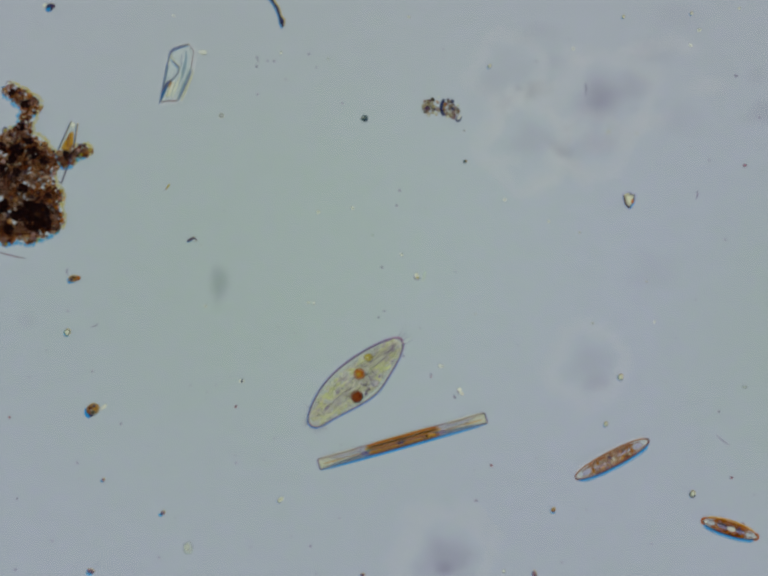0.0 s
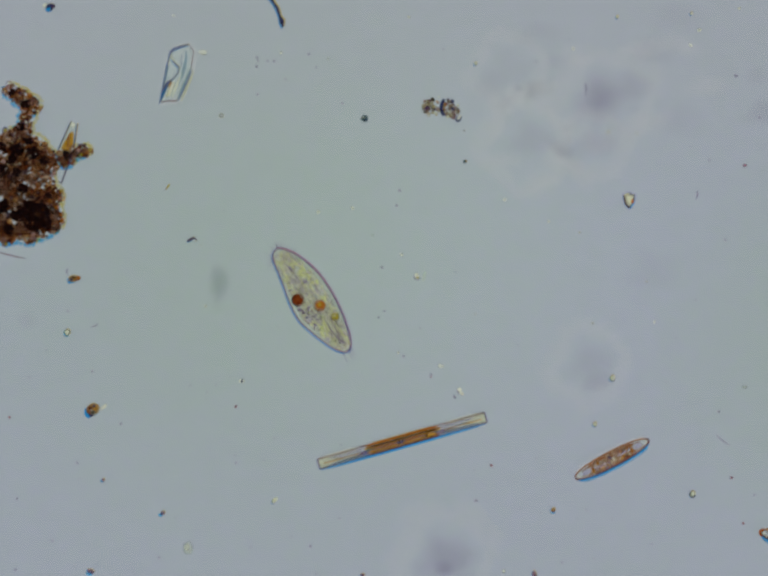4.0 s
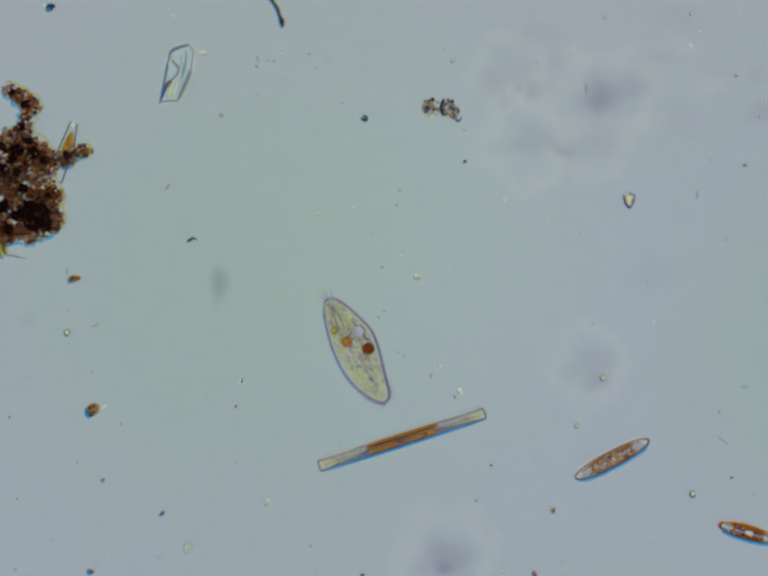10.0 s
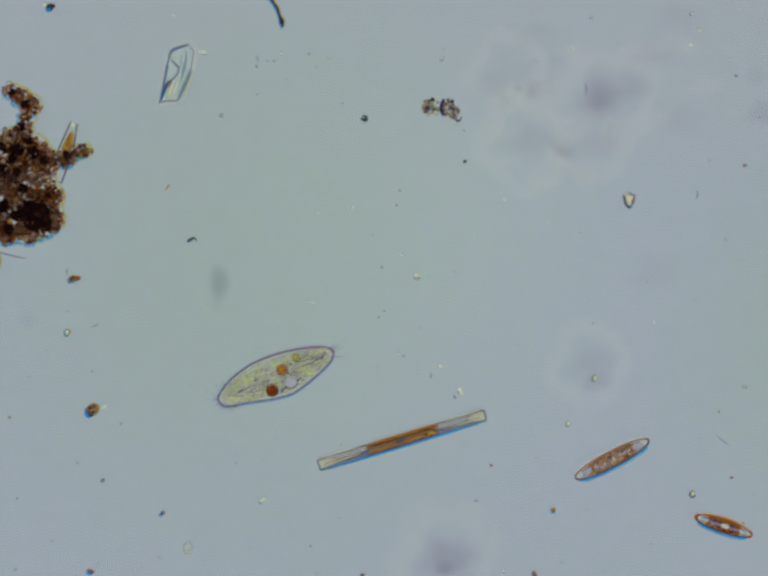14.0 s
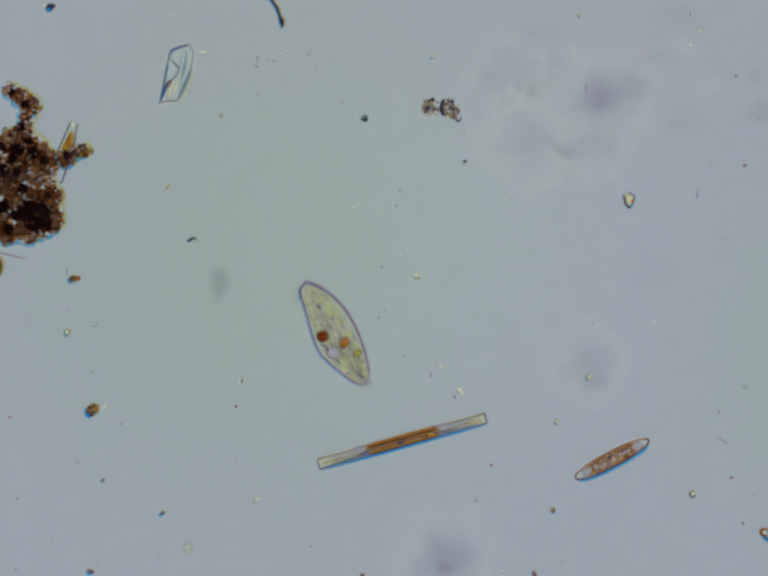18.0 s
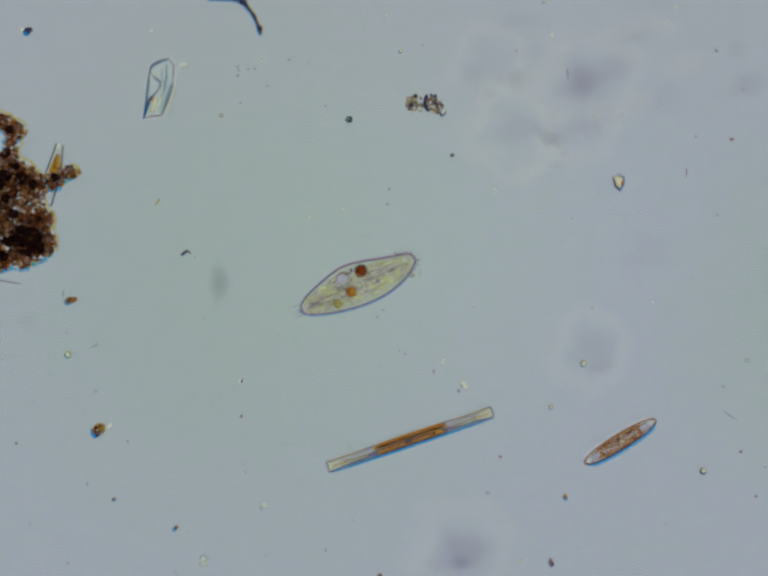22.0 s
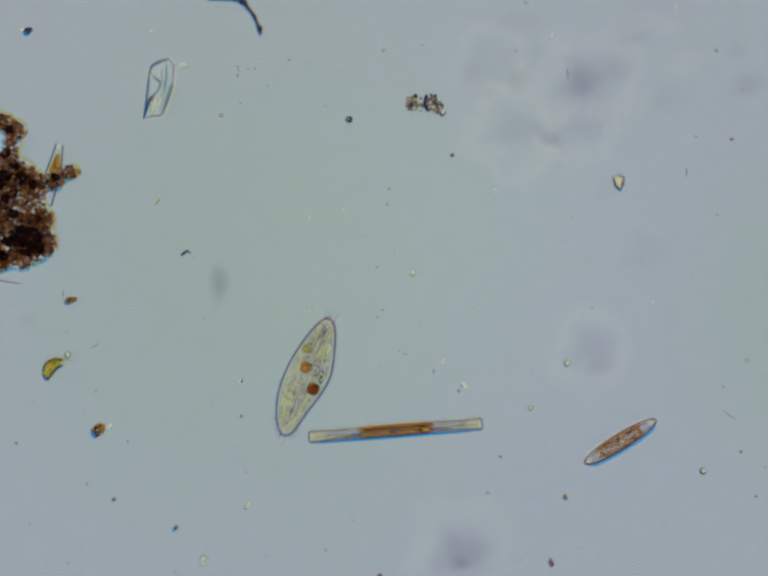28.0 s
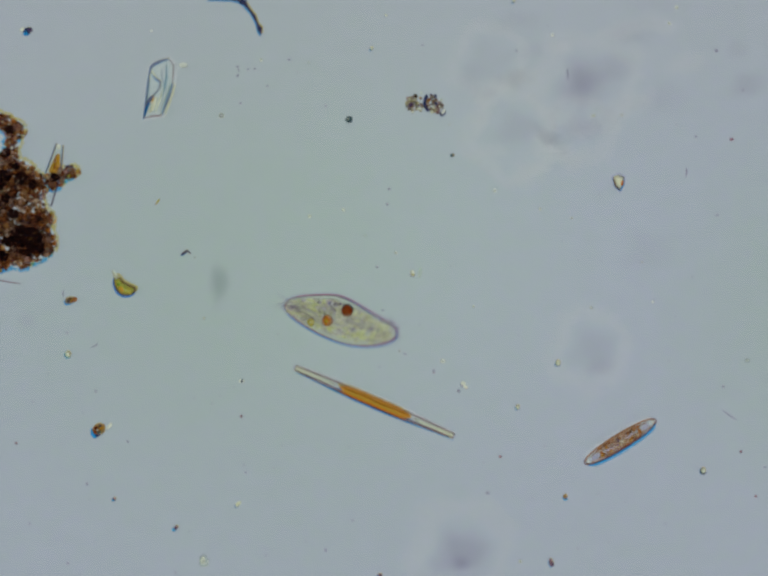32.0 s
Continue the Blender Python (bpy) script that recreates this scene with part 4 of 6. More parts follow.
for tone, shift, dip in ((BLUEFILM, (-0.0004, -0.0030), -0.0050), (WARMFILM, (0.0004, 0.0014), -0.0056)):
    needle_fringes.append((part("plastid_fringe", loft(lambda s: 0.0050 * (1 - abs(s) ** 8) + 0.0002, lambda s: 0.0050 * (1 - abs(s) ** 8) + 0.0002, 0.041, lambda s: 0.0046 * (1 - abs(s) ** 8) + 0.0002, 20, 10), tone, needle,
                                "blue fringe" if tone is BLUEFILM else "warm fringe"), shift, dip))
part("cyan_edge", tube([(x * NEEDLE * 0.9, -0.0070, needle_valve(x) + 0.0017) for x in (-1, -0.75, -0.5, -0.25, 0, 0.25, 0.5, 0.75, 1)], [0.0002, 0.0003, 0.0005, 0.0006, 0.0006, 0.0006, 0.0005, 0.0003, 0.0002], 6), CYANFRINGE, needle, "pale blue outer lens fringe")
# bright halo above the needle, put in as a whitish tube
part("pale_edge", tube([(x * NEEDLE * 0.98, 0.0064, -needle_valve(x) - 0.0008) for x in (-1, -0.75, -0.5, -0.25, 0, 0.25, 0.5, 0.75, 1)], 0.0013, 6), RIMLIGHT, needle)
for sx in (-1, 1):
    part("end_halo", tube([(sx * (NEEDLE + 0.0012), -0.0050, 0), (sx * (NEEDLE + 0.0014), 0, 0), (sx * (NEEDLE + 0.0012), 0.0050, 0)], 0.0009, 6), HALO, needle)


def boat(name, m, half, wide, label, mats, seed, group):
    """A boat-shaped diatom: its glass valve, plastids, tips, seam and drops."""
    edge_hi, plate, dark = mats

    def w(s):
        return wide * (1 - abs(s) ** 2.3) ** 0.8 + wide * 0.50 * math.sqrt(max(0, 1 - s ** 16))

    wide /= 1.50
    ob = thing(name, m, label, "diatom", group)
    part("valve", loft(w, w, half, lambda s: 0.0045 * math.sqrt(max(0.0, 1 - s ** 6)) + 0.0002, 40, 14), SILICA, ob)
    part("upper_edge", tube(arc_side(w, half, -0.99, 0.99, 1, grow=-0.0005), 0.0008, 6), edge_hi, ob, "amber-brown edge")
    part("upper_line", tube(arc_side(w, half, -0.80, 0.80, 1, grow=-0.0030), 0.0005, 6), dark, ob, "dark inner line")
    part("lower_edge", tube(arc_side(w, half, -0.99, 0.99, -1, grow=-0.0005), 0.0007, 6), VAC_RIM if dark is AMBER_DARK else dark, ob)
    part("rose_line", tube(arc_side(w, half, -0.85, 0.85, -1, grow=-0.0024), 0.0006, 6), CELLPINK, ob, "rose inner line")
    # bright halo above the valve, put in as a whitish tube
    part("pale_rim", tube(arc_side(w, half, -0.97, 0.97, 1, grow=0.0018), 0.0014, 6), RIMLIGHT, ob)
    # lens fringe on the lower side, put in as blue and cyan tubes
    part("blue_edge", tube(arc_side(w, half, -0.97, 0.97, -1, grow=0.0012), [0.0005] + [0.0010] * 23 + [0.0005], 6), BLUE, ob, "blue lens fringe along the rim")
    part("cyan_rim", tube(arc_side(w, half, -0.9, 0.9, -1, grow=0.0030), [0.0002] + [0.0005] * 23 + [0.0002], 6), CYANFRINGE, ob, "pale cyan outer lens fringe")
    r = random.Random(seed)
    for sy in (-1, 1):
        def band(s):
            return w(s * 0.66) * 0.40 * (1 - abs(s) ** 5) + 0.0003
        part("plastid", loft(band, band, half * 0.66, lambda s: 0.0018 * (1 - abs(s) ** 4) + 0.0002, 20, 10), plate, ob, "rust-brown plastid",
             Matrix.Translation((0, sy * wide * 0.62, 0)))
    for sx in (-1, 1):
        part("tip", blob((0.0012, 0.0012, 0.0012), 2, 0.1, sx, (sx * half * 0.915, 0, 0.0040)), PALE, ob, "bright pale tip")
        part("tip_wall", ring(0.0032, 0.0006 if edge_hi is AMBER_EDGE else 0.0010, (sx * half * 0.935, 0, 0.001), 14, -100 if sx > 0 else 80, 200), SILICA_LINE if edge_hi is AMBER_EDGE else RUSTY, ob)
        if edge_hi is AMBER_EDGE:
            part("clear_end", blob((half * 0.125, wide * 0.46, 0.0012), 2, 0.2, sx + 3, (sx * half * 0.70, 0, 0.0036)), ENDLILAC, ob, "clear lilac end chamber")
        part("clear_window", blob((half * 0.17, wide * 0.26, 0.0010), 2, 0.25, sx + 6, (sx * half * 0.29, sx * wide * 0.16, 0.0038), turn=0.06 * sx), LILAC, ob, "clear lilac window")
        part("plastid_end", blob((half * 0.035, wide * 0.62, 0.0010), 2, 0.5, sx + 9, (sx * half * 0.53, 0, 0.0026)), AMBER_EDGE, ob, "brown plastid end")
    part("bridge", blob((half * 0.05, wide * 0.5, 0.0009), 2, 0.4, 5, (half * 0.03, 0, 0.0034)), GRANULE, ob, "pale yellow middle bridge")
    part("dark_grain", blob((half * 0.034, wide * 0.36, 0.0010), 2, 0.3, 7, (-half * 0.04, wide * 0.58, 0.0044)), INDIGO, ob)
    part("dark_grain", blob((half * 0.042, wide * 0.20, 0.0010), 2, 0.3, 8, (half * 0.34, -wide * 0.72, 0.0044)), RUST, ob, "wine-red grain")
    part("dark_grain", blob((half * 0.030, wide * 0.16, 0.0010), 2, 0.3, 9, (-half * 0.10, -wide * 0.25, 0.0046)), STREAK, ob)
    part("seam", tube([(half * (-0.55 + 0.11 * j), wide * 0.34 + 0.0004 * math.sin(j * 1.3), 0.0046) for j in range(11)], 0.0003, 5), FIBRE, ob, "thin violet seam")
    for k in range(60):
        x = r.uniform(-0.58, 0.58)
        y = r.choice((-1, 1)) * r.uniform(0.30, 0.80) * w(x) * (0.9 if k % 3 else 0.6)
        q = r.uniform(0.0005, 0.0011)
        part("granule", blob((q * 1.7, q, q * 0.6), 1, 0.25, k + 40, (x * half, y, 0.0036), turn=r.uniform(-0.4, 0.4)),
             (GOLD, CELLPINK, AMBER_EDGE, GRANULE, STREAK if k % 4 else dark, OLIVE_BLACK)[k % 6], ob)
    return ob


boat("boat_diatom", Matrix.Translation(at(1248, 936, 0.0052)) @ Matrix.Rotation(radians(27.4), 4, "Z"), 0.0418, 0.0081,
     "boat-shaped glassy diatom with amber sides and pale tips", (AMBER_EDGE, AMBER_THIN, AMBER_DARK), 3, "boat diatoms")
drifter = boat("boat_diatom", Matrix.Translation((0.352, -0.245, 0.0052)), 0.0288, 0.0068,
               "short dark rust-brown boat diatom with clear middle", (RUSTY, RUSTY, RUST), 8, "boat diatoms")
# warm lens fringe above the valve, a gold tube
part("gold_fringe", tube([((-0.86 + 0.17 * j) * 0.030, 0.0070 * (1 - (-0.86 + 0.17 * j) ** 2 * 0.72) + 0.0012, 0.0006) for j in range(11)], [0.0003] + [0.0009] * 9 + [0.0003], 6), GOLD, drifter, "golden lens fringe along the upper edge")
part("clear_middle", blob((0.0046, 0.0024, 0.0014), 2, 0.25, 1, (0.0008, 0.0003, 0.0052)), PALE, drifter, "clear pale centre")
for u, q in ((-0.0095, 0.0060), (0.0095, 0.0050)):
    part("blue_window", blob((q, 0.0019, 0.0012), 2, 0.25, u * 900, (u, 0.0004, 0.0050)), LILAC, drifter, "clear bluish window")
    part("window_line", tube([(u - q * 0.8, 0.0016, 0.0056), (u, 0.0024, 0.0058), (u + q * 0.8, 0.0016, 0.0056)], 0.0006, 5), INDIGO, drifter)

# ---- brown clot of detritus at the border ----
clot = thing("detritus_clot", Matrix.Translation(at(50, 380)), "dark rust-brown clot of packed debris grains", "detritus")
grains = [mesh_of(blob((1, 1, 0.9), 2, 0.55, k, freq=2.4), CLOT) for k in range(8)]
# border grains coloured as lens fringe: bluish to the left, orange right
lens_blue = [mesh_of(blob((1, 1, 0.9), 2, 0.3, k), m) for k, m in enumerate((FLAKE_EDGE, INDIGO, INDIGO))]
lens_orange = [mesh_of(blob((1, 1, 0.9), 2, 0.3, k), m) for k, m in enumerate((AMBER_EDGE, CELLTAN, AMBER_DARK))]
lobes = [(24, 186, 15), (42, 198, 17), (62, 214, 20), (56, 240, 17), (48, 266, 18), (28, 292, 30), (62, 312, 38), (18, 342, 42), (92, 330, 28), (62, 380, 52), (0, 400, 40),
         (104, 402, 24), (80, 440, 48), (24, 455, 40), (14, 478, 20), (108, 452, 22), (58, 474, 24), (136, 322, 18), (152, 312, 14), (172, 308, 12), (-40, 380, 70), (-40, 300, 50), (-30, 450, 50)]
rng = random.Random(11)
areas = [l[2] ** 2 for l in lobes]


def in_gap(x, y):
    return math.hypot((x - 8) / 7, (y - 408) / 10) < 1


def free(x, y, reach=1.0):
    return all(math.hypot(x - l[0], y - l[1]) > l[2] * reach for l in lobes)


count = 0
packed = Heap()
core = 0
while count < 290 or core < 1500:
    x0, y0, r0 = rng.choices(lobes, areas)[0] if rng.random() > 0.3 else rng.choice(lobes)
    a, d = rng.uniform(0, 2 * math.pi), math.sqrt(rng.random())
    x, y = x0 + r0 * d * math.cos(a), y0 + r0 * d * math.sin(a)
    if in_gap(x, y):
        continue
    q = rng.uniform(2.2, 5.0) * M
    deep = max(0.0, 1 - d) * r0 * M * 0.7
    if count < 290 and x > -20 and (r0 > 20 or rng.random() < 0.5):
        c = at(x, y, q * 0.9 + deep * rng.random() + 0.003) - at(50, 380)
        m = Matrix.Translation(c) @ Matrix.Rotation(a, 4, "Z") @ Matrix.Diagonal((q, q * rng.uniform(0.75, 1), q * 0.9, 1))
        pool = lens_blue if free(x - 7, y + 4) and rng.random() < 0.7 else lens_orange if free(x + 7, y - 3) and rng.random() < 0.6 else grains
        part("grain", pool[count % len(pool)], None, clot, m=m)
        count += 1
    elif count >= 290 and d < 0.95 and (r0 > 20 or core % 4 == 0):
        c = at(x, y, q * 0.9 + deep * 0.7 * rng.random()) - at(50, 380)
        lump(packed, (q * 1.35, q * 1.2, q), core, c)
        core += 1
part("packed_mass", packed.finish(CLOT_CORE), None, clot, "near-black packed inner grains", kind="stuff")
binding = Heap()
for k in range(480):
    x0, y0, r0 = (78, 443, 36) if k > 440 else rng.choices(lobes, areas)[0] if k % 3 else rng.choice(lobes)
    a, d = rng.uniform(0, 2 * math.pi), math.sqrt(rng.random())
    reach = min(r0 * 0.45, rng.uniform(6, 11))
    x, y = x0 + (r0 - reach * 0.9) * d * math.cos(a), y0 + (r0 - reach * 0.9) * d * math.sin(a)
    if not in_gap(x, y):
        lump(binding, (reach * M, reach * M * rng.uniform(0.7, 1), reach * M * 0.3), k + 70, at(x, y, 0.004 + 0.00002 * k) - at(50, 380), a)
part("binding_slime", binding.finish(CLOT_SLIME), None, clot, "translucent brown slime between the grains", kind="stuff")
hearts = Heap()
nests = [(78, 443, 30, 150), (60, 430, 20, 40), (38, 310, 13, 34), (72, 315, 12, 34), (11, 347, 12, 30), (58, 215, 9, 22), (142, 318, 8, 16), (11, 422, 14, 34), (52, 386, 10, 22), (28, 330, 9, 20),
         (24, 470, 11, 26), (96, 330, 8, 16), (40, 354, 8, 16), (6, 300, 9, 18), (100, 462, 10, 22), (36, 440, 9, 18), (64, 292, 7, 12), (104, 400, 6, 9), (48, 262, 7, 11), (30, 190, 6, 8)]
for n, (x0, y0, r0, many) in enumerate(nests):
    for k in range(int(many * 1.4)):
        a, d = rng.uniform(0, 2 * math.pi), math.sqrt(rng.random())
        q = rng.uniform(2.0, 3.8) * M
        lump(hearts, (q * 1.3, q, q * 0.8), k + 40 * n, at(x0 + r0 * d * math.cos(a), y0 + r0 * d * math.sin(a), 0.014 + 0.010 * rng.random() * (1 - d)) - at(50, 380))
part("dark_heart", hearts.finish(CLOT_DARK), None, clot, "near-black dense middle", kind="stuff")
for k in range(130):
    x0, y0, r0 = rng.choice([l for l in lobes if l[0] > -5])
    a, d = rng.uniform(0, 2 * math.pi), math.sqrt(rng.random()) * 0.95
    x, y, q = x0 + r0 * d * math.cos(a), y0 + r0 * d * math.sin(a), rng.uniform(2.6, 5.4) * M
    if in_gap(x, y):
        continue
    c = at(x, y, q + (1 - d) * r0 * M * 0.75) - at(50, 380)
    hull = part("cell", ring(q, q * 0.17, c, 12, rng.uniform(0, 300), rng.uniform(200, 330), sx=rng.uniform(0.6, 1.2)), (CLOT_DARK, RUST, AMBER_DARK, AMBER_EDGE, RUST)[k % 5], clot, "ring-shaped cell in the clot")
    part("filling", blob((q * 0.85, q * 0.7, q * 0.35), 2, 0.5, k, c, freq=2.2), (CELLPINK, CELLTAN, AMBER_THIN, CELLTAN, CELLTAN, AMBER_THIN)[k % 6], hull)
# lens fringe laid under the clot's border as tinted film scraps
cold, warm = Heap(), Heap()
laid = {"cold": [], "warm": []}
for k in range(2400):
    x0, y0, r0 = rng.choice([l for l in lobes if l[0] > -12])
    a = rng.uniform(0, 2 * math.pi)
    x, y = x0 + r0 * math.cos(a), y0 - r0 * math.sin(a)
    if min(math.hypot(x - l[0], y - l[1]) / l[2] for l in lobes) < 0.96:
        continue
    q = rng.uniform(3.6, 6.0)
    for key, heap, dx, dy, way in (("cold", cold, -2.6, 2.8, -0.62 * math.cos(a) - 0.78 * math.sin(a)), ("warm", warm, 3.0, -1.8, 0.85 * math.cos(a) + 0.5 * math.sin(a))):
        if way > 0.1 and all(math.hypot(x - u, y - v) > 3.6 for u, v in laid[key]):
            laid[key].append((x, y))
            chip(heap, q * M, k, at(x + dx, y + dy, 0.0006 + 0.000004 * len(laid[key])) - at(50, 380))
part("blue_fringe", cold.finish(tint("fringe_cold_film", (0.46, 0.80, 1.0))), None, clot, "bright blue lens fringe along the clot", kind="stuff")
part("warm_fringe", warm.finish(tint("fringe_honey_film", (1.0, 0.92, 0.64))), None, clot, "yellow lens fringe along the clot", kind="stuff")
for k in range(110):
    x0, y0, r0 = rng.choice([l for l in lobes if l[0] > 5])
    a = rng.uniform(0, 2 * math.pi)
    x, y = x0 + r0 * math.cos(a), y0 + r0 * math.sin(a)
    if x < -10 or min(math.hypot(x - l[0], y - l[1]) / l[2] for l in lobes) < 0.82:
        continue
    q = rng.uniform(3.6, 6.2) * M
    # ring colour follows the lens fringe: indigo left, blue below
    mat = INDIGO if math.cos(a) < -0.3 and k % 2 else BLUE if math.sin(a) > 0.3 and math.cos(a) < 0.3 and k % 2 else (AMBER_DARK, CLOT_CORE, SILICA_LINE, AMBER)[k % 4]
    hull = part("cell", ring(q, q * 0.20, at(x, y, q * 0.9) - at(50, 380), 14, rng.uniform(0, 360), rng.uniform(190, 320), sx=rng.uniform(0.6, 1.2)), mat, clot, "open ring-shaped cell")
    part("filling", blob((q * 0.7, q * 0.65, q * 0.4), 1, 0.2, k, at(x, y, q * 0.9) - at(50, 380)), (CELLTAN, YELLOW, GRANULE, CLUSTER)[k % 4], hull)
fringe_cells = ((22, 182), (34, 190), (30, 202), (46, 196), (58, 206), (70, 214), (56, 224), (66, 232), (50, 240), (60, 252), (44, 258), (54, 268), (68, 262), (34, 276), (20, 284), (74, 286),
                (86, 300), (100, 306), (112, 318), (150, 304), (162, 310), (172, 304), (182, 312), (156, 322), (104, 344), (116, 356), (92, 356), (124, 346), (106, 372), (122, 392), (130, 408),
                (18, 486), (34, 492), (48, 484), (62, 490), (76, 482), (90, 480), (104, 470), (118, 458), (46, 336), (12, 330))
for k, (x, y) in enumerate(fringe_cells):
    q = rng.uniform(3.8, 6.4) * M
    c = at(x + rng.uniform(-3, 3), y + rng.uniform(-3, 3), 0.012 + q) - at(50, 380)
    hull = part("cell", ring(q, q * 0.20, c, 14, rng.uniform(0, 360), rng.uniform(170, 300), sx=rng.uniform(0.6, 1.0)), (AMBER_DARK, PINK, RUST, THREAD, CELLTAN, SILICA_LINE)[k % 6], clot, "translucent ring-shaped cell")
    part("filling", blob((q * 0.62, q * 0.56, q * 0.4), 2, 0.7, k, c + Vector((q * 0.2 * math.sin(k), 0, 0)), freq=2.5, turn=k), (CELLPINK, CHAMBER, CELLTAN, CHAMBER, GRANULE)[k % 5], hull)
    for j in range(2):
        part("grain", blob((q * 0.34, q * 0.26, q * 0.3), 1, 0.5, k + j, c + Vector((q * 0.7 * math.cos(k + 2.4 * j), q * 0.7 * math.sin(k + 2.4 * j), q * 0.3)), turn=k), (AMBER_DARK, RUST, THREAD, AMBER_EDGE)[(k + j) % 4], hull)
wedge = thing("wedge_diatom", Matrix.Translation(at(147, 282, 0.012)) @ Matrix.Rotation(radians(74), 4, "Z"), "amber wedge-shaped glassy diatom stuck in the brown clot", "diatom")


def wedge_w(s):
    return 0.0034 + 0.0042 * (1 - s) * 0.5


part("case", loft(wedge_w, wedge_w, 0.0150, lambda s: 0.004 - 0.0008 * s, 20, 12), SILICA, wedge)
part("plastid", loft(lambda s: wedge_w(s * 0.7 - 0.2) * (0.80 - 0.6 * ((s + 1) / 2) ** 2.5), lambda s: wedge_w(s * 0.7 - 0.2) * (0.80 - 0.45 * ((s + 1) / 2) ** 2.5), 0.0098, lambda s: 0.002, 14, 10), HONEY, wedge, "amber plastid", Matrix.Translation((-0.004, -0.0006, 0)))
part("dark_streak", tube([(-0.010, -0.001, 0.002), (-0.002, 0.0012, 0.0024), (0.004, 0.0004, 0.002)], 0.0007, 5), AMBER_DARK, wedge)
for sy in (-1, 1):
    fringed(part("edge", tube(arc_side(wedge_w, 0.015, -1, 1, sy, 8), 0.0007, 5), SILICA_LINE, wedge), 0.9, PALEBLUE, PALEWARM)
# lens fringe of the wedge, put in as a bluish tube
part("blue_edge", tube(arc_side(wedge_w, 0.015, -1, 0.9, 1, 8, grow=0.0004), 0.0006, 5), FLAKE_EDGE, wedge)
part("tip", blob((0.0026, 0.0022, 0.0018), 2, 0.1, 1, (0.0128, 0, 0.002)), PALE, wedge)
for k in range(7):
    part("granule", blob((0.0013, 0.0007, 0.0006), 1, 0.3, k, (-0.011 + 0.0022 * k, 0.0018 * math.sin(k * 2.3) - 0.0005, 0.0024), turn=k), (GOLD, AMBER_DARK, AMBER)[k % 3], wedge)
spine = [at(150, 320, 0.009), at(142, 337, 0.006), at(133, 356, 0.004), at(126, 374, 0.0012), at(120, 371, 0.001)]
solid("bristle", tube(spine, [0.0009, 0.0008, 0.0008, 0.0008, 0.0004], 6), THREAD, Matrix.Identity(4), "thin dark brown bristle leaning on the clot", "bristle")
solid("bristle", tube([at(12, 168, 0.001), at(17, 176, 0.004), at(22, 184, 0.006)], [0.0003, 0.0005, 0.0005], 5), FIBRE, Matrix.Identity(4), "fine grey hair sticking out of the clot", "bristle")

# ---- cluster of grains ----
cluster = thing("grain_cluster", Matrix.Translation(at(900, 222)), "small heap of yellow and dark violet grains", "grain cluster")
rng = random.Random(17)
cg = [mesh_of(blob((1, 1, 0.9), 2, 0.25, k + 30), CLUSTER) for k in range(6)]
for k in range(110):
    x0, y0, r0 = ((881, 221, 18), (914, 221, 19), (922, 228, 16), (873, 214, 10))[k % 4]
    a, d = rng.uniform(0, 2 * math.pi), math.sqrt(rng.random())
    q = rng.uniform(2.4, 4.4) * M
    c = at(x0 + r0 * d * math.cos(a), y0 + r0 * d * math.sin(a) * 0.9, q * 0.9 + rng.random() * 0.004 * (1 - d)) - at(900, 222)
    part("grain", cg[k % 6], None, cluster, m=Matrix.Translation(c) @ Matrix.Diagonal((q, q * 0.85, q * 0.9, 1)))
TINTS = {"d": INDIGO, "o": OLIVE_BLACK, "y": GRANULE, "p": PALEGLASS, "a": CELLTAN, "v": THREAD, "t": CELLTAN}
for x, y, r, tone in ((883, 205, 6, "o"), (872, 222, 6.5, "v"), (870, 211, 4, "y"), (875, 238, 4.5, "y"), (888, 232, 4.5, "p"), (892, 209, 3.4, "a"), (888, 224, 3, "v"), (895, 200, 3, "p"),
                      (880, 214, 3, "p"), (909, 216, 5, "a"), (904, 226, 4, "t"), (923, 208, 5, "d"), (923, 223, 4.6, "d"), (934, 217, 4.6, "y"), (917, 231, 4, "p"), (913, 240, 5, "p"),
                      (930, 231, 4.4, "y"), (914, 205, 4, "v"), (903, 233, 4, "v")):
    part("large_grain", blob((r * M * 0.8, r * M * 0.62, r * M * 0.4), 2, 0.3, x, at(x, y, 0.0085) - at(900, 222), turn=x * 0.7), TINTS[tone], cluster)
part("dark_band", ring(0.0115, 0.0016, at(923, 221, 0.0085) - at(900, 222), 14, 135, 90), INDIGO, cluster, "dark violet band between the two lumps")
part("dark_rim", blob((0.0042, 0.0026, 0.002), 2, 0.1, 3, at(936, 243, 0.005) - at(900, 222), turn=0.9), INDIGO, cluster)
part("bright_drop", blob((0.0030, 0.0015, 0.0016), 2, 0.1, 4, at(937, 241, 0.0082) - at(900, 222), turn=0.9), PALE, cluster, "bright drop with dark rim")

# ---- clear flake ----
fl = at(362, 150)
pts = [(at(x, y) - fl).xy for x, y in ((328, 210), (338, 158), (346, 114), (354, 101), (384, 92), (397, 108), (392, 142), (378, 178), (366, 205))]
flake = thing("clear_flake", Matrix.Translation(fl), "thin transparent folded flake with dark edges", "flake")
part("plate", prism(pts, 0.0006, 0.0030, 0.0015), FLAKE, flake, smooth=False)


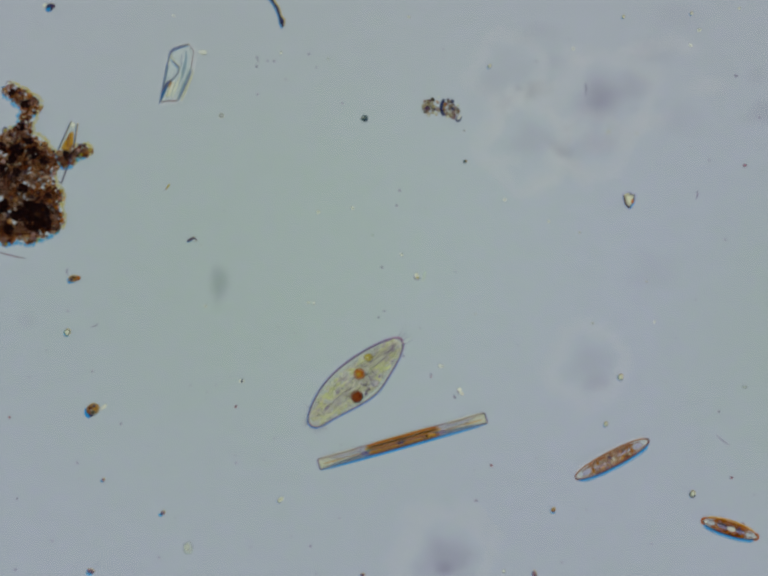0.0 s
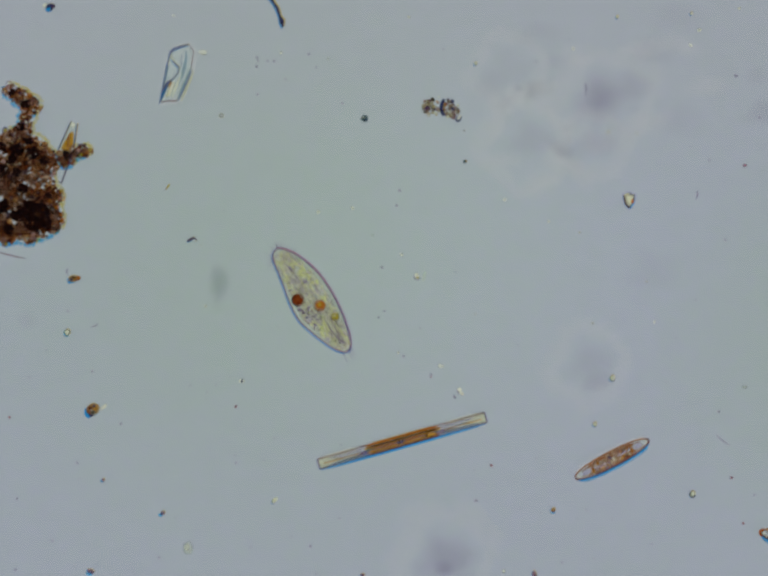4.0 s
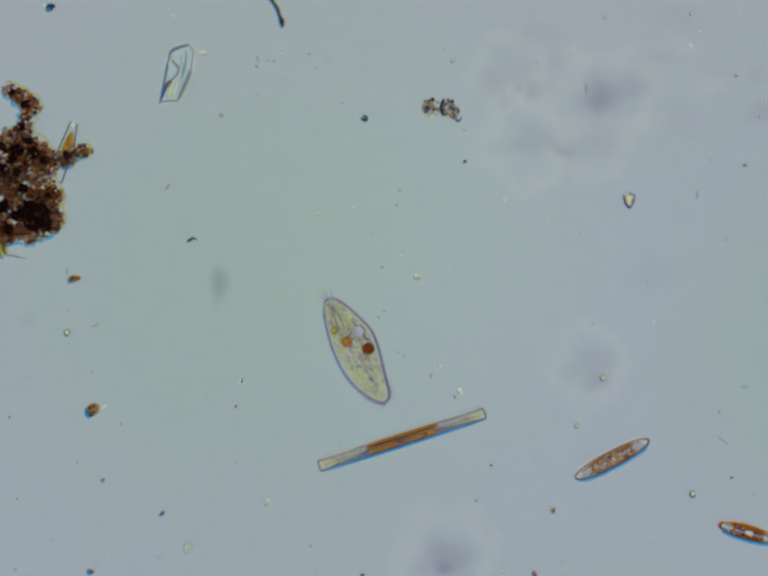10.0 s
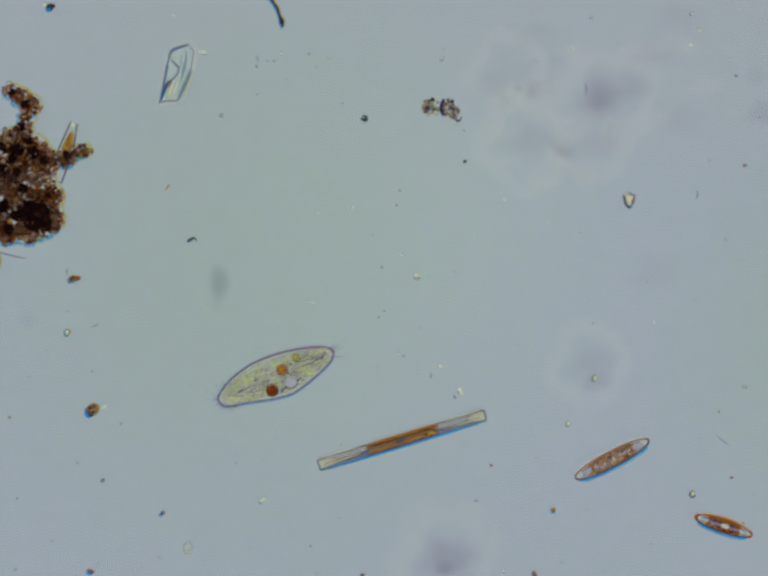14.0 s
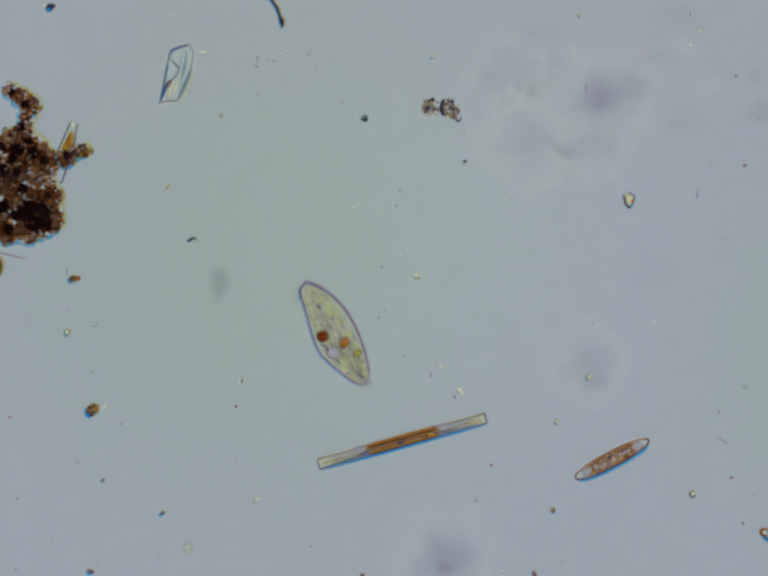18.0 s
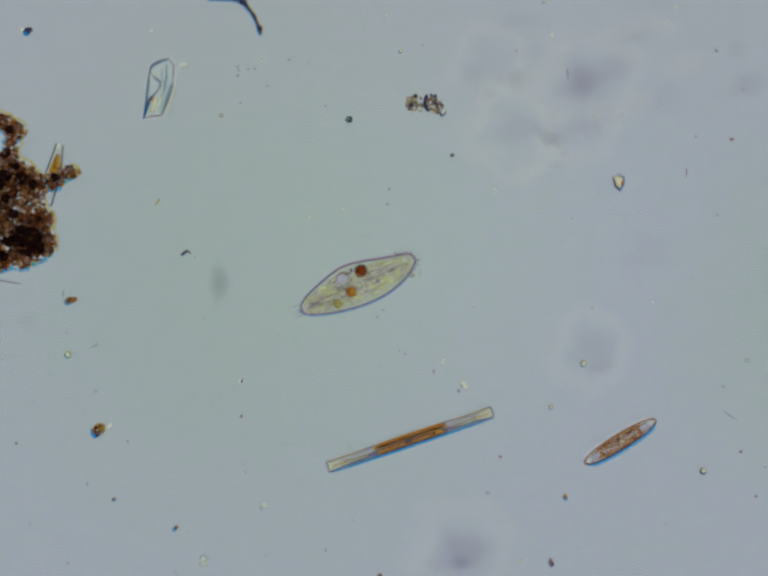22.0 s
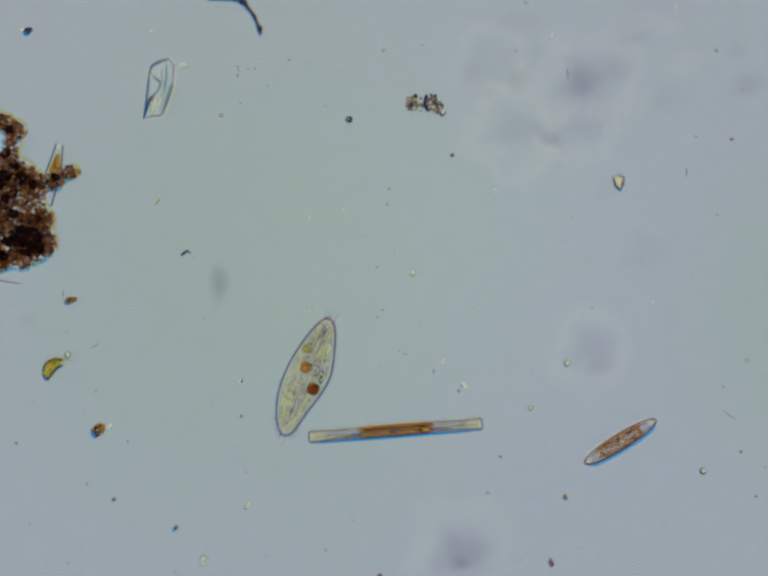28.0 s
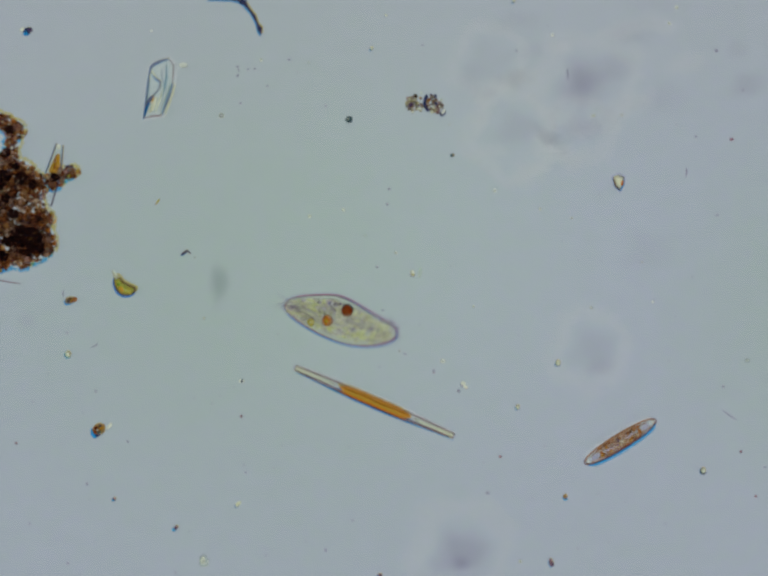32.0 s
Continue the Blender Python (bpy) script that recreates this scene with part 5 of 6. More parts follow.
def flake_line(name, pairs, r, mat, z=0.003, label=""):
    p = [at(x, y, z) - fl for x, y in pairs]
    ob = part(name, tube(p, [r * 0.5] + [r] * (len(p) - 2) + [r * 0.5], 6), mat, flake, label)
    if mat is FLAKE_EDGE and r > 0.0006:
        fringed(ob, 0.8, PALEBLUE, PALEWARM)


flake_line("top_edge", ((346, 118), (349, 107), (356, 101), (370, 96), (386, 92)), 0.0014, FLAKE_EDGE, label="dark violet upper edge")
flake_line("left_edge", ((327, 211), (331, 190), (337, 160), (342, 132), (346, 116)), 0.0008, FLAKE_EDGE)
flake_line("left_foot", ((328, 208), (334, 190), (340, 176), (350, 164)), 0.0016, FLAKE_EDGE)
flake_line("fold", ((349, 118), (357, 130), (366, 138), (364, 150), (352, 163), (341, 172), (336, 184)), 0.0007, FLAKE_EDGE, 0.0034)
flake_line("right_edge", ((366, 204), (374, 186), (384, 164), (392, 142)), 0.0009, FLAKE_EDGE)
flake_line("inner_edge", ((361, 203), (369, 182), (380, 160), (388, 140)), 0.0012, SILICA, 0.0034)
flake_line("right_tip", ((386, 92), (396, 106), (393, 126), (391, 142)), 0.0006, SILICA_LINE)
flake_line("foot", ((328, 210), (345, 206), (358, 207), (367, 204)), 0.0008, SILICA_LINE)
flake_line("bright_fold", ((346, 196), (351, 180), (356, 168)), 0.0022, PALE, 0.0032, "pale yellow folded part")
flake_line("halo", ((324, 214), (333, 160), (342, 112), (352, 97), (387, 87), (402, 107), (396, 144), (382, 181), (369, 209), (345, 211), (324, 214)), 0.0013, RIMLIGHT, 0.0015, "pale halo along the border")
flake_line("cyan_side", ((364, 203), (372, 184), (382, 162), (389, 144)), 0.0016, FLAKE_CYAN, 0.0032, "blue-grey side facet")
flake_line("cyan_side", ((334, 178), (339, 158), (344, 134)), 0.0012, FLAKE_CYAN, 0.0032)
flake_line("blue_foot", ((329, 206), (335, 190), (342, 177)), 0.0014, DEEPBLUE, 0.0036, "deep blue foot")
flake_line("dark_fold", ((346, 166), (341, 173), (337, 184)), 0.0018, FLAKE_EDGE, 0.0030, "dark blue folded corner")
flake_line("rust_spot", ((346, 180), (349, 172), (351, 167)), 0.0009, CELLTAN, 0.0040)
flake_line("yellow_fold", ((340, 200), (345, 190), (350, 178)), 0.0016, HONEY_FRINGE, 0.0038)
# warm lens fringe outside the flake, a pale yellow tube
flake_line("outer_fringe", ((370, 207), (379, 187), (389, 165), (396, 145)), 0.0012, HONEY_FRINGE, 0.0020, "pale yellow outer lens fringe")
flake_line("grey_facet", ((381, 104), (380, 126), (374, 150), (366, 172)), 0.0012, FLAKE_CYAN, 0.0034, "faint blue-grey facet")
flake_line("bright_fold", ((350, 112), (352, 120), (358, 127)), 0.0016, PALEGLASS, 0.0032)
flake_line("bright_fold", ((352, 200), (358, 184), (366, 166), (372, 150)), 0.0012, PALEGLASS, 0.0033)
flake_line("streak", ((372, 112), (370, 126), (372, 140)), 0.0004, FLAKE_EDGE, 0.0034)

# ---- dark thread at the border ----
thread = thing("fibre_thread", Matrix.Translation(at(560, 5)), "dark twisted violet thread", "fibre")
path = [(-0.1546, 0.3054), (-0.1430, 0.3050), (-0.1322, 0.3038), (-0.1240, 0.3025), (-0.1175, 0.2987), (-0.1125, 0.2910), (-0.1085, 0.2846), (-0.1062, 0.2770), (-0.1040, 0.2720), (-0.1032, 0.2660)]
base = at(560, 5)
part("strand", tube([Vector((x, y, 0.003)) - base for x, y in path], [0.0006, 0.0009, 0.0008, 0.0014, 0.0020, 0.0011, 0.0016, 0.0010, 0.0027, 0.0008], 8), THREAD, thread)
fringed(thread.children[0], 1.1, BLUEFILM, WARMFILM)
part("twist", tube([Vector((x + 0.0006 * math.sin(k * 2), y, 0.005)) - base for k, (x, y) in enumerate(path[3:])], [0.0004, 0.0008, 0.0006, 0.0009, 0.0006, 0.0017, 0.0004], 6), INDIGO, thread, "dark blue inner twist")
part("knot", blob((0.0040, 0.0030, 0.0026), 2, 0.35, 4, Vector((-0.1190, 0.3000, 0.003)) - base), INDIGO, thread, "dark knot in the thread")

# ---- larger single grains ----
def grain_thing(name, x, y, label, category, pieces, z=0.0):
    ob = thing(name, Matrix.Translation(at(x, y, z)), label, category)
    for k, (pname, dx, dy, rx, ry, rz, turn, mat, plabel) in enumerate(pieces):
        piece = part(pname, blob((rx * M, ry * M, rz * M), 2, 0.22, k + x, (dx * M, -dy * M, rz * M), turn=radians(turn)), mat, ob, plabel)
        if k == 0 and mat in (CELLTAN, INDIGO, THREAD, REDSPECK):
            fringed(piece, 0.8, PALEBLUE if rx < 7 else BLUEFILM, PALEWARM)
    return ob


# blue pieces of both debris grains are lens fringe built as lumps
grain_thing("debris_grain", 151, 569, "small rust-orange debris grain with blue lens fringe", "debris",
            [("core", 0, 0, 11, 7, 6, 10, CELLTAN, ""), ("dark_spot", 5, 2, 4, 2.4, 6, 20, AMBER_DARK, ""), ("blue_side", -7, 3, 7, 6.5, 4, 30, BLUE, "blue lens fringe on one side"), ("light_side", 8, -1, 7, 5, 5, 0, AMBER_EDGE, "orange side"),
             ("dark_spot", 1, -3, 5, 2.2, 9, -15, OLIVE_BLACK, ""), ("dark_spot", -3, 2, 4, 2.4, 9, 10, INDIGO, ""), ("light_spot", 3, 1, 2.4, 2, 7, 0, HONEY, ""), ("light_spot", 6, -3, 2, 1.6, 6, 0, CELLTAN, ""), ("underside", -5, 7, 8, 2.5, 3, 10, BLUE, "")])
grain_thing("debris_grain", 190, 837, "rust-brown debris grain with blue lens fringe and clear tail", "debris",
            [("core", 0, -2, 13, 12, 8, 20, CELLTAN, ""), ("dark_side", -5, 0, 6, 8, 8, 20, AMBER_DARK, ""), ("blue_side", -11, 6, 7, 11, 4, 20, BLUE, "blue lens fringe at one corner"), ("orange_top", 5, -7, 8, 6, 7, 0, CELLTAN, "tan-orange top"),
             ("dark_foot", -3, 9, 6, 5, 5, 0, INDIGO, ""), ("dark_spot", -4, -5, 4.5, 3.5, 12, 0, RUST, ""), ("dark_spot", 2, 4, 5, 3, 12, 30, TEAL, ""), ("dark_spot", 4, -9, 3, 2.2, 12, 10, INDIGO, ""), ("light_spot", 9, -4, 3, 2.4, 12, 0, HONEY, ""), ("light_spot", -1, -1, 2.6, 2, 13, 0, PALE, "pale spot"), ("light_spot", 6, 8, 2.2, 3, 11, 0, GRANULE, ""), ("drop", 6, -2, 3, 2.4, 13, 0, GOLD, ""), ("tail", 22, -6, 9, 3.5, 3, 45, PALE, "clear glassy tail")])
grain_thing("debris_flake", 102, 15, "dark blue flake with pale front", "debris",
            [("core", 0, 0, 9, 7, 4, 40, INDIGO, ""), ("blue_front", -2, 5, 6, 3.5, 5, 40, BLUE, "deep blue front"), ("pale_side", -9, -3, 5.5, 5, 3, 30, PALE, "pale side"), ("brown_side", 6, -2, 5, 6, 4, 60, THREAD, "")])
grain_thing("debris_comma", 390, 489, "small dark violet comma-shaped debris with pale tip", "debris",
            [("core", 0, 0, 8, 3.0, 2.6, 30, THREAD, ""), ("hook", 8, -2, 5.5, 1.7, 2, -40, THREAD, ""), ("tip", 10, 3, 3, 2.0, 2.0, -45, GRANULE, "pale tip"), ("foot", -5, 2, 4, 2.4, 2, 25, THREAD, "")])
grain_thing("yellow_rod", 343, 381, "tiny yellowish rod lying on the glass", "debris", [("rod", 0, 0, 8, 1.7, 2, 55, YELLOW, ""), ("shade", -3, 3, 6, 1.6, 1.5, 55, FIBRE, "")])
grain_thing("dark_bead", 744, 242, "round dark teal bead", "bead", [("bead", 0, 0, 7, 7, 6, 0, TEAL, ""), ("light_spot", -2, -1, 2.2, 2.2, 11, 0, PALE, ""), ("edge", 2, 2, 5, 5, 5, 0, INDIGO, "")])
grain_thing("dark_bead", 949, 330, "small dark brown bead", "bead", [("bead", 0, 0, 4.2, 4, 4, 0, TEAL, ""), ("brown_side", 2, -1, 2.4, 2.4, 4.5, 0, CELLTAN, ""), ("pale_side", 4, 0, 1.8, 2.2, 3, 0, GRANULE, "")])
grain_thing("pale_curl", 938, 798, "pale yellow curled crumb", "debris", [("curl", 0, -3, 5, 4, 3, 0, PALE, ""), ("limb", 4, 4, 6, 3.5, 3, -40, PALE, ""), ("edge", -3, 1, 3, 6, 2, 10, DARKSPECK, ""), ("foot", 6, 8, 3.0, 1.6, 2, 0, AMBER_THIN, "")])
grain_thing("pale_crumb", 851, 563, "bright pale yellow crumb with faint clear wing", "debris", [("crumb", 0, 0, 4.6, 6.5, 4, 20, PALE, ""), ("wing", 15, 1, 4, 12, 1.5, -12, CHAMBER, "faint clear wing"), ("foot", 1, 4, 2.6, 2.0, 5, 0, YELLOW, ""), ("edge", -4, 4, 2.2, 6, 2, 20, DARKSPECK, ""), ("edge", 3, 7, 4, 2.0, 2, 30, DARKSPECK, "")])
grain_thing("pale_oval", 384, 1118, "pale oval cell, nearly clear", "cell", [("cell", 0, 0, 10, 13, 5, -10, SILICA, ""), ("core", -1, -2, 5, 7, 9, -10, GRANULE, ""), ("shade", 6, 6, 5, 8, 2, -30, FLAKE, "")])
grain_thing("pale_oval", 414, 107, "pale flat oval crumb", "cell", [("cell", 0, 0, 9, 5, 3, 5, GRANULE, ""), ("rim", 3, 3, 7, 3, 2, 5, SILICA, "")])
# the crumbs' blue lumps imitate the lens fringe below them
grain_thing("red_crumb", 331, 1048, "tiny red crumb with blue lens fringe", "debris", [("red", 2, -1, 5, 4.5, 4, 10, REDSPECK, ""), ("blue", -3, 3, 4.5, 4, 3, 10, CYANFRINGE, ""), ("dark", 0, 0, 3, 3, 5, 0, FLAKE_EDGE, "")])
grain_thing("red_crumb", 184, 1168, "tiny orange-red crumb with blue lens fringe", "debris", [("red", 2, -2, 8, 4.5, 4, -20, REDSPECK, ""), ("blue", -2, 4, 7, 3.5, 3, -20, CYANFRINGE, "")])
grain_thing("red_crumb", 1129, 1042, "tiny orange crumb with blue lens fringe", "debris", [("red", 0, -2, 5, 4.5, 4, 0, CELLTAN, ""), ("blue", 0, 4, 5, 3, 3, 0, CYANFRINGE, ""), ("dark", 1, 1, 3, 2.5, 5, 0, REDSPECK, "")])
grain_thing("red_crumb", 1091, 1173, "dark wine-red crumb on the glass", "debris", [("red", 0, 0, 5, 9, 5, 15, REDSPECK, ""), ("dark", 2, 4, 4, 5, 4, 0, FLAKE_EDGE, "")])
grain_thing("red_crumb", 740, 1174, "tiny wine-red crumb on the glass", "debris", [("red", 0, 0, 5, 4, 4, 0, REDSPECK, ""), ("dark", 2, 2, 3, 2, 2, 0, FLAKE_EDGE, "")])
grain_thing("red_crumb", 210, 979, "tiny rose crumb with blue lens fringe", "debris", [("red", 1, 1, 3.6, 4, 3, 0, REDSPECK, ""), ("blue", -2, 3, 3, 3, 2, 0, CYANFRINGE, "")])
cry = at(1284, 409)
crystal = thing("sand_crystal", Matrix.Translation(cry), "pale glassy triangular crystal with dark edges", "crystal")
tri = [(at(x, y) - cry).xy for x, y in ((1273, 398), (1284, 395), (1295, 400), (1293, 412), (1285, 425), (1277, 416))]
fringed(part("crystal_body", prism(tri, 0.0, 0.006, 0.003), SAND, crystal, smooth=False), 1.0, PALEBLUE, PALEWARM)
ends = [Vector((*p, 0.002)) for p in tri]
part("dark_edge", tube([ends[0], (ends[0] + ends[5]) * 0.52, ends[5], ends[4]], [0.0006, 0.0010, 0.0010, 0.0008], 6), OLIVE_EDGE, crystal, "dark left edge")
part("violet_edge", tube([ends[1], ends[2], ends[3], ends[4]], 0.0007, 6), FLAKE_EDGE, crystal)
# blue lens fringe at the crystal's lower right, made as a tube
part("blue_edge", tube([ends[3] * 1.12, (ends[3] + ends[4]) * 0.56, ends[4] * 1.1], 0.0007, 6), BLUE, crystal)
part("halo", tube([e * 1.25 for e in ends], 0.0012, 6, closed=True), HALO, crystal)
part("amber_corner", blob((0.0014, 0.0028, 0.0012), 2, 0.3, 1, ends[3] * 0.6 + Vector((0, 0, 0.004))), ORANGE, crystal, "amber corner")


def bead(x, y, r, label, crescent=225, sweep=150, tone=None):
    ob = thing("round_bead", Matrix.Translation(at(x, y)), label, "bead", "round beads")
    r *= 0.85
    fringed(part("drop", blob((r * M * 0.84, r * M, r * M * 0.8), 3, 0.05, x, (0, 0, r * M * 0.8)), BEADGLASS, ob), 0.8, PALEBLUE, PALEWARM)
    # lensed light in the middle, put in as a pale lump
    part("core", blob((r * M * 0.52, r * M * 0.72, r * M * 0.35), 2, 0.2, y, (0.1 * r * M, 0.1 * r * M, r * M * 1.35), turn=-0.3), PALE, ob, "bright pale yellow light spot")
    part("warm_side", ring(r * M * 0.8, r * M * 0.2, (0, 0, r * M * 0.9), 12, crescent + 120, 110, sx=0.84), AMBER_THIN, ob, "warm yellow side")
    # rim shade put in as a dark crescent
    part("crescent", ring(r * M * 0.96, r * M * 0.22, (0, 0, r * M * 0.8), 18, crescent - sweep / 2, sweep, sx=0.84), tone or INDIGO, ob, "dark blue shaded side")
    return ob


bead_a = bead(1267, 770, 7.5, "small pale yellow drop drifting over the glass", 270, 200, DARKSPECK)
bead_b = bead(1236, 866, 6, "small pale drop drifting over the glass", 300, 220, DARKSPECK)
bead_c = bead(570, 1023, 5, "tiny yellowish oval drop drifting over the glass", 230, 160, DARKSPECK)
part("oval_end", blob((0.0036, 0.0022, 0.0018), 2, 0.1, 1, (0.0020, 0.0018, 0.0024), turn=0.7), PALEGLASS, bead_c)
bead_d = bead(999, 136, 4.6, "tiny pale drop drifting over the glass", 250, 160, DARKSPECK)
bead_e = bead(1272, 35, 4.4, "tiny pale drop drifting near the border", 250, 160, DARKSPECK)
bead(1413, 1008, 8, "yellow drop with blue shaded side", 250, 190, INDIGO)
bead(138, 679, 8.5, "bright drop with blue shaded side", 225, 150, CYANFRINGE)
bead(1411, 28, 4, "tiny pale drop on the glass", 250, 160, DARKSPECK)

# ---- threads and hairs ----
def hair(points, r, material, label):
    n = len(points)
    solid("hair", tube([at(x, y, r * 1.2) for x, y in points], [r * 0.6] + [r] * (n - 2) + [r * 0.4], 5), material, Matrix.Identity(4), label, "hair", "hairs on the glass")


hair(((-6, 514), (10, 518), (24, 522), (38, 525), (52, 528)), 0.0007, PINK, "thin rose-grey hair on the glass")
hair(((1463, 888), (1472, 897), (1479, 902), (1490, 910)), 0.0009, DARKSPECK, "short dark hair on the glass")
hair(((1423, 390), (1424, 398), (1421, 408)), 0.0008, FIBRE, "short faint hair on the glass")
hair(((1195, 170), (1197, 182), (1194, 196)), 0.0008, FIBRE, "short faint upright hair")
hair(((186, 667), (192, 666), (198, 664), (200, 659)), 0.0008, DARKSPECK, "tiny hooked dark hair")
hair(((138, 548), (136, 555), (138, 562)), 0.0006, FIBRE, "tiny faint hair by the grain")

# ---- specks, each a small grain on the glass ----
speck_mesh = {}
for key, mat in (("dark", DARKSPECK), ("pale", GRANULE), ("red", REDSPECK), ("clear", SILICA)):
    speck_mesh[key] = [mesh_of(blob((1, 1, 0.8), 2, 0.35, k + len(key)), mat) for k in range(5)]


def specks(rows, key, name, label, group):
    for k, (x, y, r) in enumerate(rows):
        q = r * M * (0.8 if key == "red" else 0.9)
        solid(name, speck_mesh[key][k % 5], None, Matrix.Translation(at(x, y, q * 0.8)) @ Matrix.Rotation(k * 1.3, 4, "Z") @ Matrix.Diagonal((q, q * (0.7 + 0.06 * (k % 5)), q * 0.9, 1)),
              label, "speck", group)


specks([(525, 118, 3.5), (527, 125, 3), (524, 136, 3.6), (546, 125, 2.6), (560, 125, 2.6), (631, 111, 3.2), (646, 138, 2.6), (583, 162, 3.2), (526, 193, 3.2), (699, 211, 2.6),
        (905, 101, 3), (906, 118, 2.2), (1095, 126, 3), (1163, 80, 2.2), (1502, 155, 4), (846, 187, 2.2), (1448, 327, 3), (1480, 490, 3), (810, 420, 3.6), (816, 389, 3.6),
        (1300, 222, 3), (870, 425, 2.2), (1410, 300, 2.2), (1256, 240, 2), (458, 430, 2.4), (602, 680, 2.2), (756, 688, 2.2), (568, 668, 2.4), (1550, 240, 3)],
       "dark", "dark_speck", "tiny dark violet-grey speck on the glass", "dark specks")
specks([(139, 635, 3), (189, 758, 3.6), (482, 945, 3), (480, 930, 2.2), (158, 945, 3.2), (162, 977, 2.6), (35, 1018, 3), (107, 1104, 3), (32, 1163, 3.2), (325, 1138, 3),
        (512, 1117, 3), (634, 1115, 4), (693, 1058, 3), (358, 1057, 2.2), (247, 865, 3), (389, 787, 2.6), (423, 800, 2.6), (441, 786, 2.2), (560, 895, 2.6), (696, 908, 2.2),
        (595, 1095, 2.4), (646, 1172, 2.4), (420, 815, 2), (160, 800, 2), (60, 770, 2.2), (95, 715, 2), (540, 940, 2.2), (470, 770, 2)],
       "dark", "dark_speck", "tiny dark violet-grey speck on the glass", "dark specks")
specks([(785, 635, 3.2), (773, 648, 3), (824, 727, 3.6), (880, 765, 3.2), (928, 810, 4), (972, 1022, 5), (1467, 840, 3.6), (1147, 1148, 3), (1212, 1140, 2.4), (880, 887, 3),
        (1058, 705, 2.4), (858, 670, 2.6), (1197, 1041, 2.4), (1420, 612, 2.4), (780, 546, 3.4), (930, 555, 2.6), (1160, 520, 2), (1250, 1060, 2.2), (1360, 780, 2.2), (1330, 1110, 2.2),
        (1540, 1010, 3), (968, 960, 2.4), (1095, 935, 2.4), (1380, 690, 2), (770, 750, 2.6), (1585, 608, 4), (1580, 880, 3)],
       "dark", "dark_speck", "tiny dark violet-grey speck on the glass", "dark specks")
specks([(20, 852, 4), (482, 830, 4.2), (1003, 950, 4.2), (1493, 975, 4.2), (1517, 1068, 3.8), (1520, 338, 5.2), (880, 770, 2.6), (1580, 1000, 3)],
       "red", "red_speck", "tiny wine-red speck on the glass", "red specks")
specks([(355, 33, 4), (574, 108, 4.4), (420, 625, 4), (650, 433, 5), (720, 425, 4.6), (630, 618, 4), (641, 619, 4), (1170, 100, 4.8), (1427, 62, 4.8), (1410, 93, 4.4), (1242, 270, 5.6),
        (1300, 272, 4.4), (1030, 408, 5.4), (1509, 18, 4), (835, 35, 3.6), (948, 267, 3.6), (1120, 452, 4), (1183, 475, 3.4), (1162, 287, 3), (900, 747, 6), (1336, 657, 4.2),
        (1210, 660, 3.6), (1028, 1166, 5), (813, 720, 3.4), (1320, 575, 3), (410, 500, 3), (820, 520, 4.5), (970, 641, 3.4)],
       "pale", "pale_granule", "tiny pale yellow granule on the glass", "pale granules")
specks([(1520, 790, 6), (670, 120, 4), (760, 480, 4)],
       "clear", "clear_granule", "tiny nearly clear granule on the glass", "clear granules")
rng = random.Random(21)
dust = Heap()
for k in range(180):
    q = rng.uniform(0.9, 1.5) * M
    lump(dust, (q, q * 0.9, q * 0.7), k, at(rng.uniform(-40, 1610), rng.uniform(-40, 1216), q * 0.7))
FINE = stain("fine_dust", [(0.80, 0.76, 0.80), (0.95, 0.95, 0.9), (1.0, 1.0, 0.96), (0.86, 0.82, 0.86)], [(0.3, 0.26, 0.3), (0.5, 0.5, 0.45), (0.6, 0.6, 0.5), (0.4, 0.36, 0.4)], 0.15, source="island")
solid("fine_dust", dust.finish(FINE), None, Matrix.Identity(4), "very fine scattered dust on the glass", "dust", kind="stuff")

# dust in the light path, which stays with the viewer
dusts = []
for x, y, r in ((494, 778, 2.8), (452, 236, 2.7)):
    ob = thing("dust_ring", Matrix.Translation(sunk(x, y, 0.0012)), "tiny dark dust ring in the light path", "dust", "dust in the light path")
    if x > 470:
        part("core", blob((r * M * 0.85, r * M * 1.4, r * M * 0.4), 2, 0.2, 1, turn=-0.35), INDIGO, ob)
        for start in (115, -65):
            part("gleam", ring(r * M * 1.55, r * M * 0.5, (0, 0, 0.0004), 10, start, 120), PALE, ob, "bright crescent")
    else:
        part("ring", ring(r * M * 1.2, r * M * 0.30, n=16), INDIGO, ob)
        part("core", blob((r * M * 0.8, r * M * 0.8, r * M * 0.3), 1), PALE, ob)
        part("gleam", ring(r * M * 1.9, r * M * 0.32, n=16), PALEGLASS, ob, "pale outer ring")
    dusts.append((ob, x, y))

# ---- the small flagellate ----
FLAG = 0.0120
CURVE = 0.0050


def flag_w(s):
    return 0.0051 * (1 - 0.46 * max(0.0, 0.35 - s) ** 1.4 / 1.52) * math.sqrt(max(0.0, 1 - abs(s) ** 4)) + 0.0003


def curved(points):
    return [(x, y + CURVE * ((x / FLAG) ** 2 - 0.35), z) for x, y, z in points]


flag_fringes = []
swimmer = thing("flagellate", Matrix.Translation((-0.43, 0.05, 0.008)), "small olive-yellow bean-shaped flagellate with brown edge", "flagellate")
bm = loft(flag_w, flag_w, FLAG, lambda s: flag_w(s) * 0.8, 26, 14, bend=CURVE)
for v in bm.verts:
    v.co.y -= CURVE * 0.35
part("body", bm, OLIVE, swimmer)
part("edge", tube(curved(outline(flag_w, flag_w, FLAG, 22)), 0.0013, 6, closed=True), OLIVE_EDGE, swimmer, "brown edge")
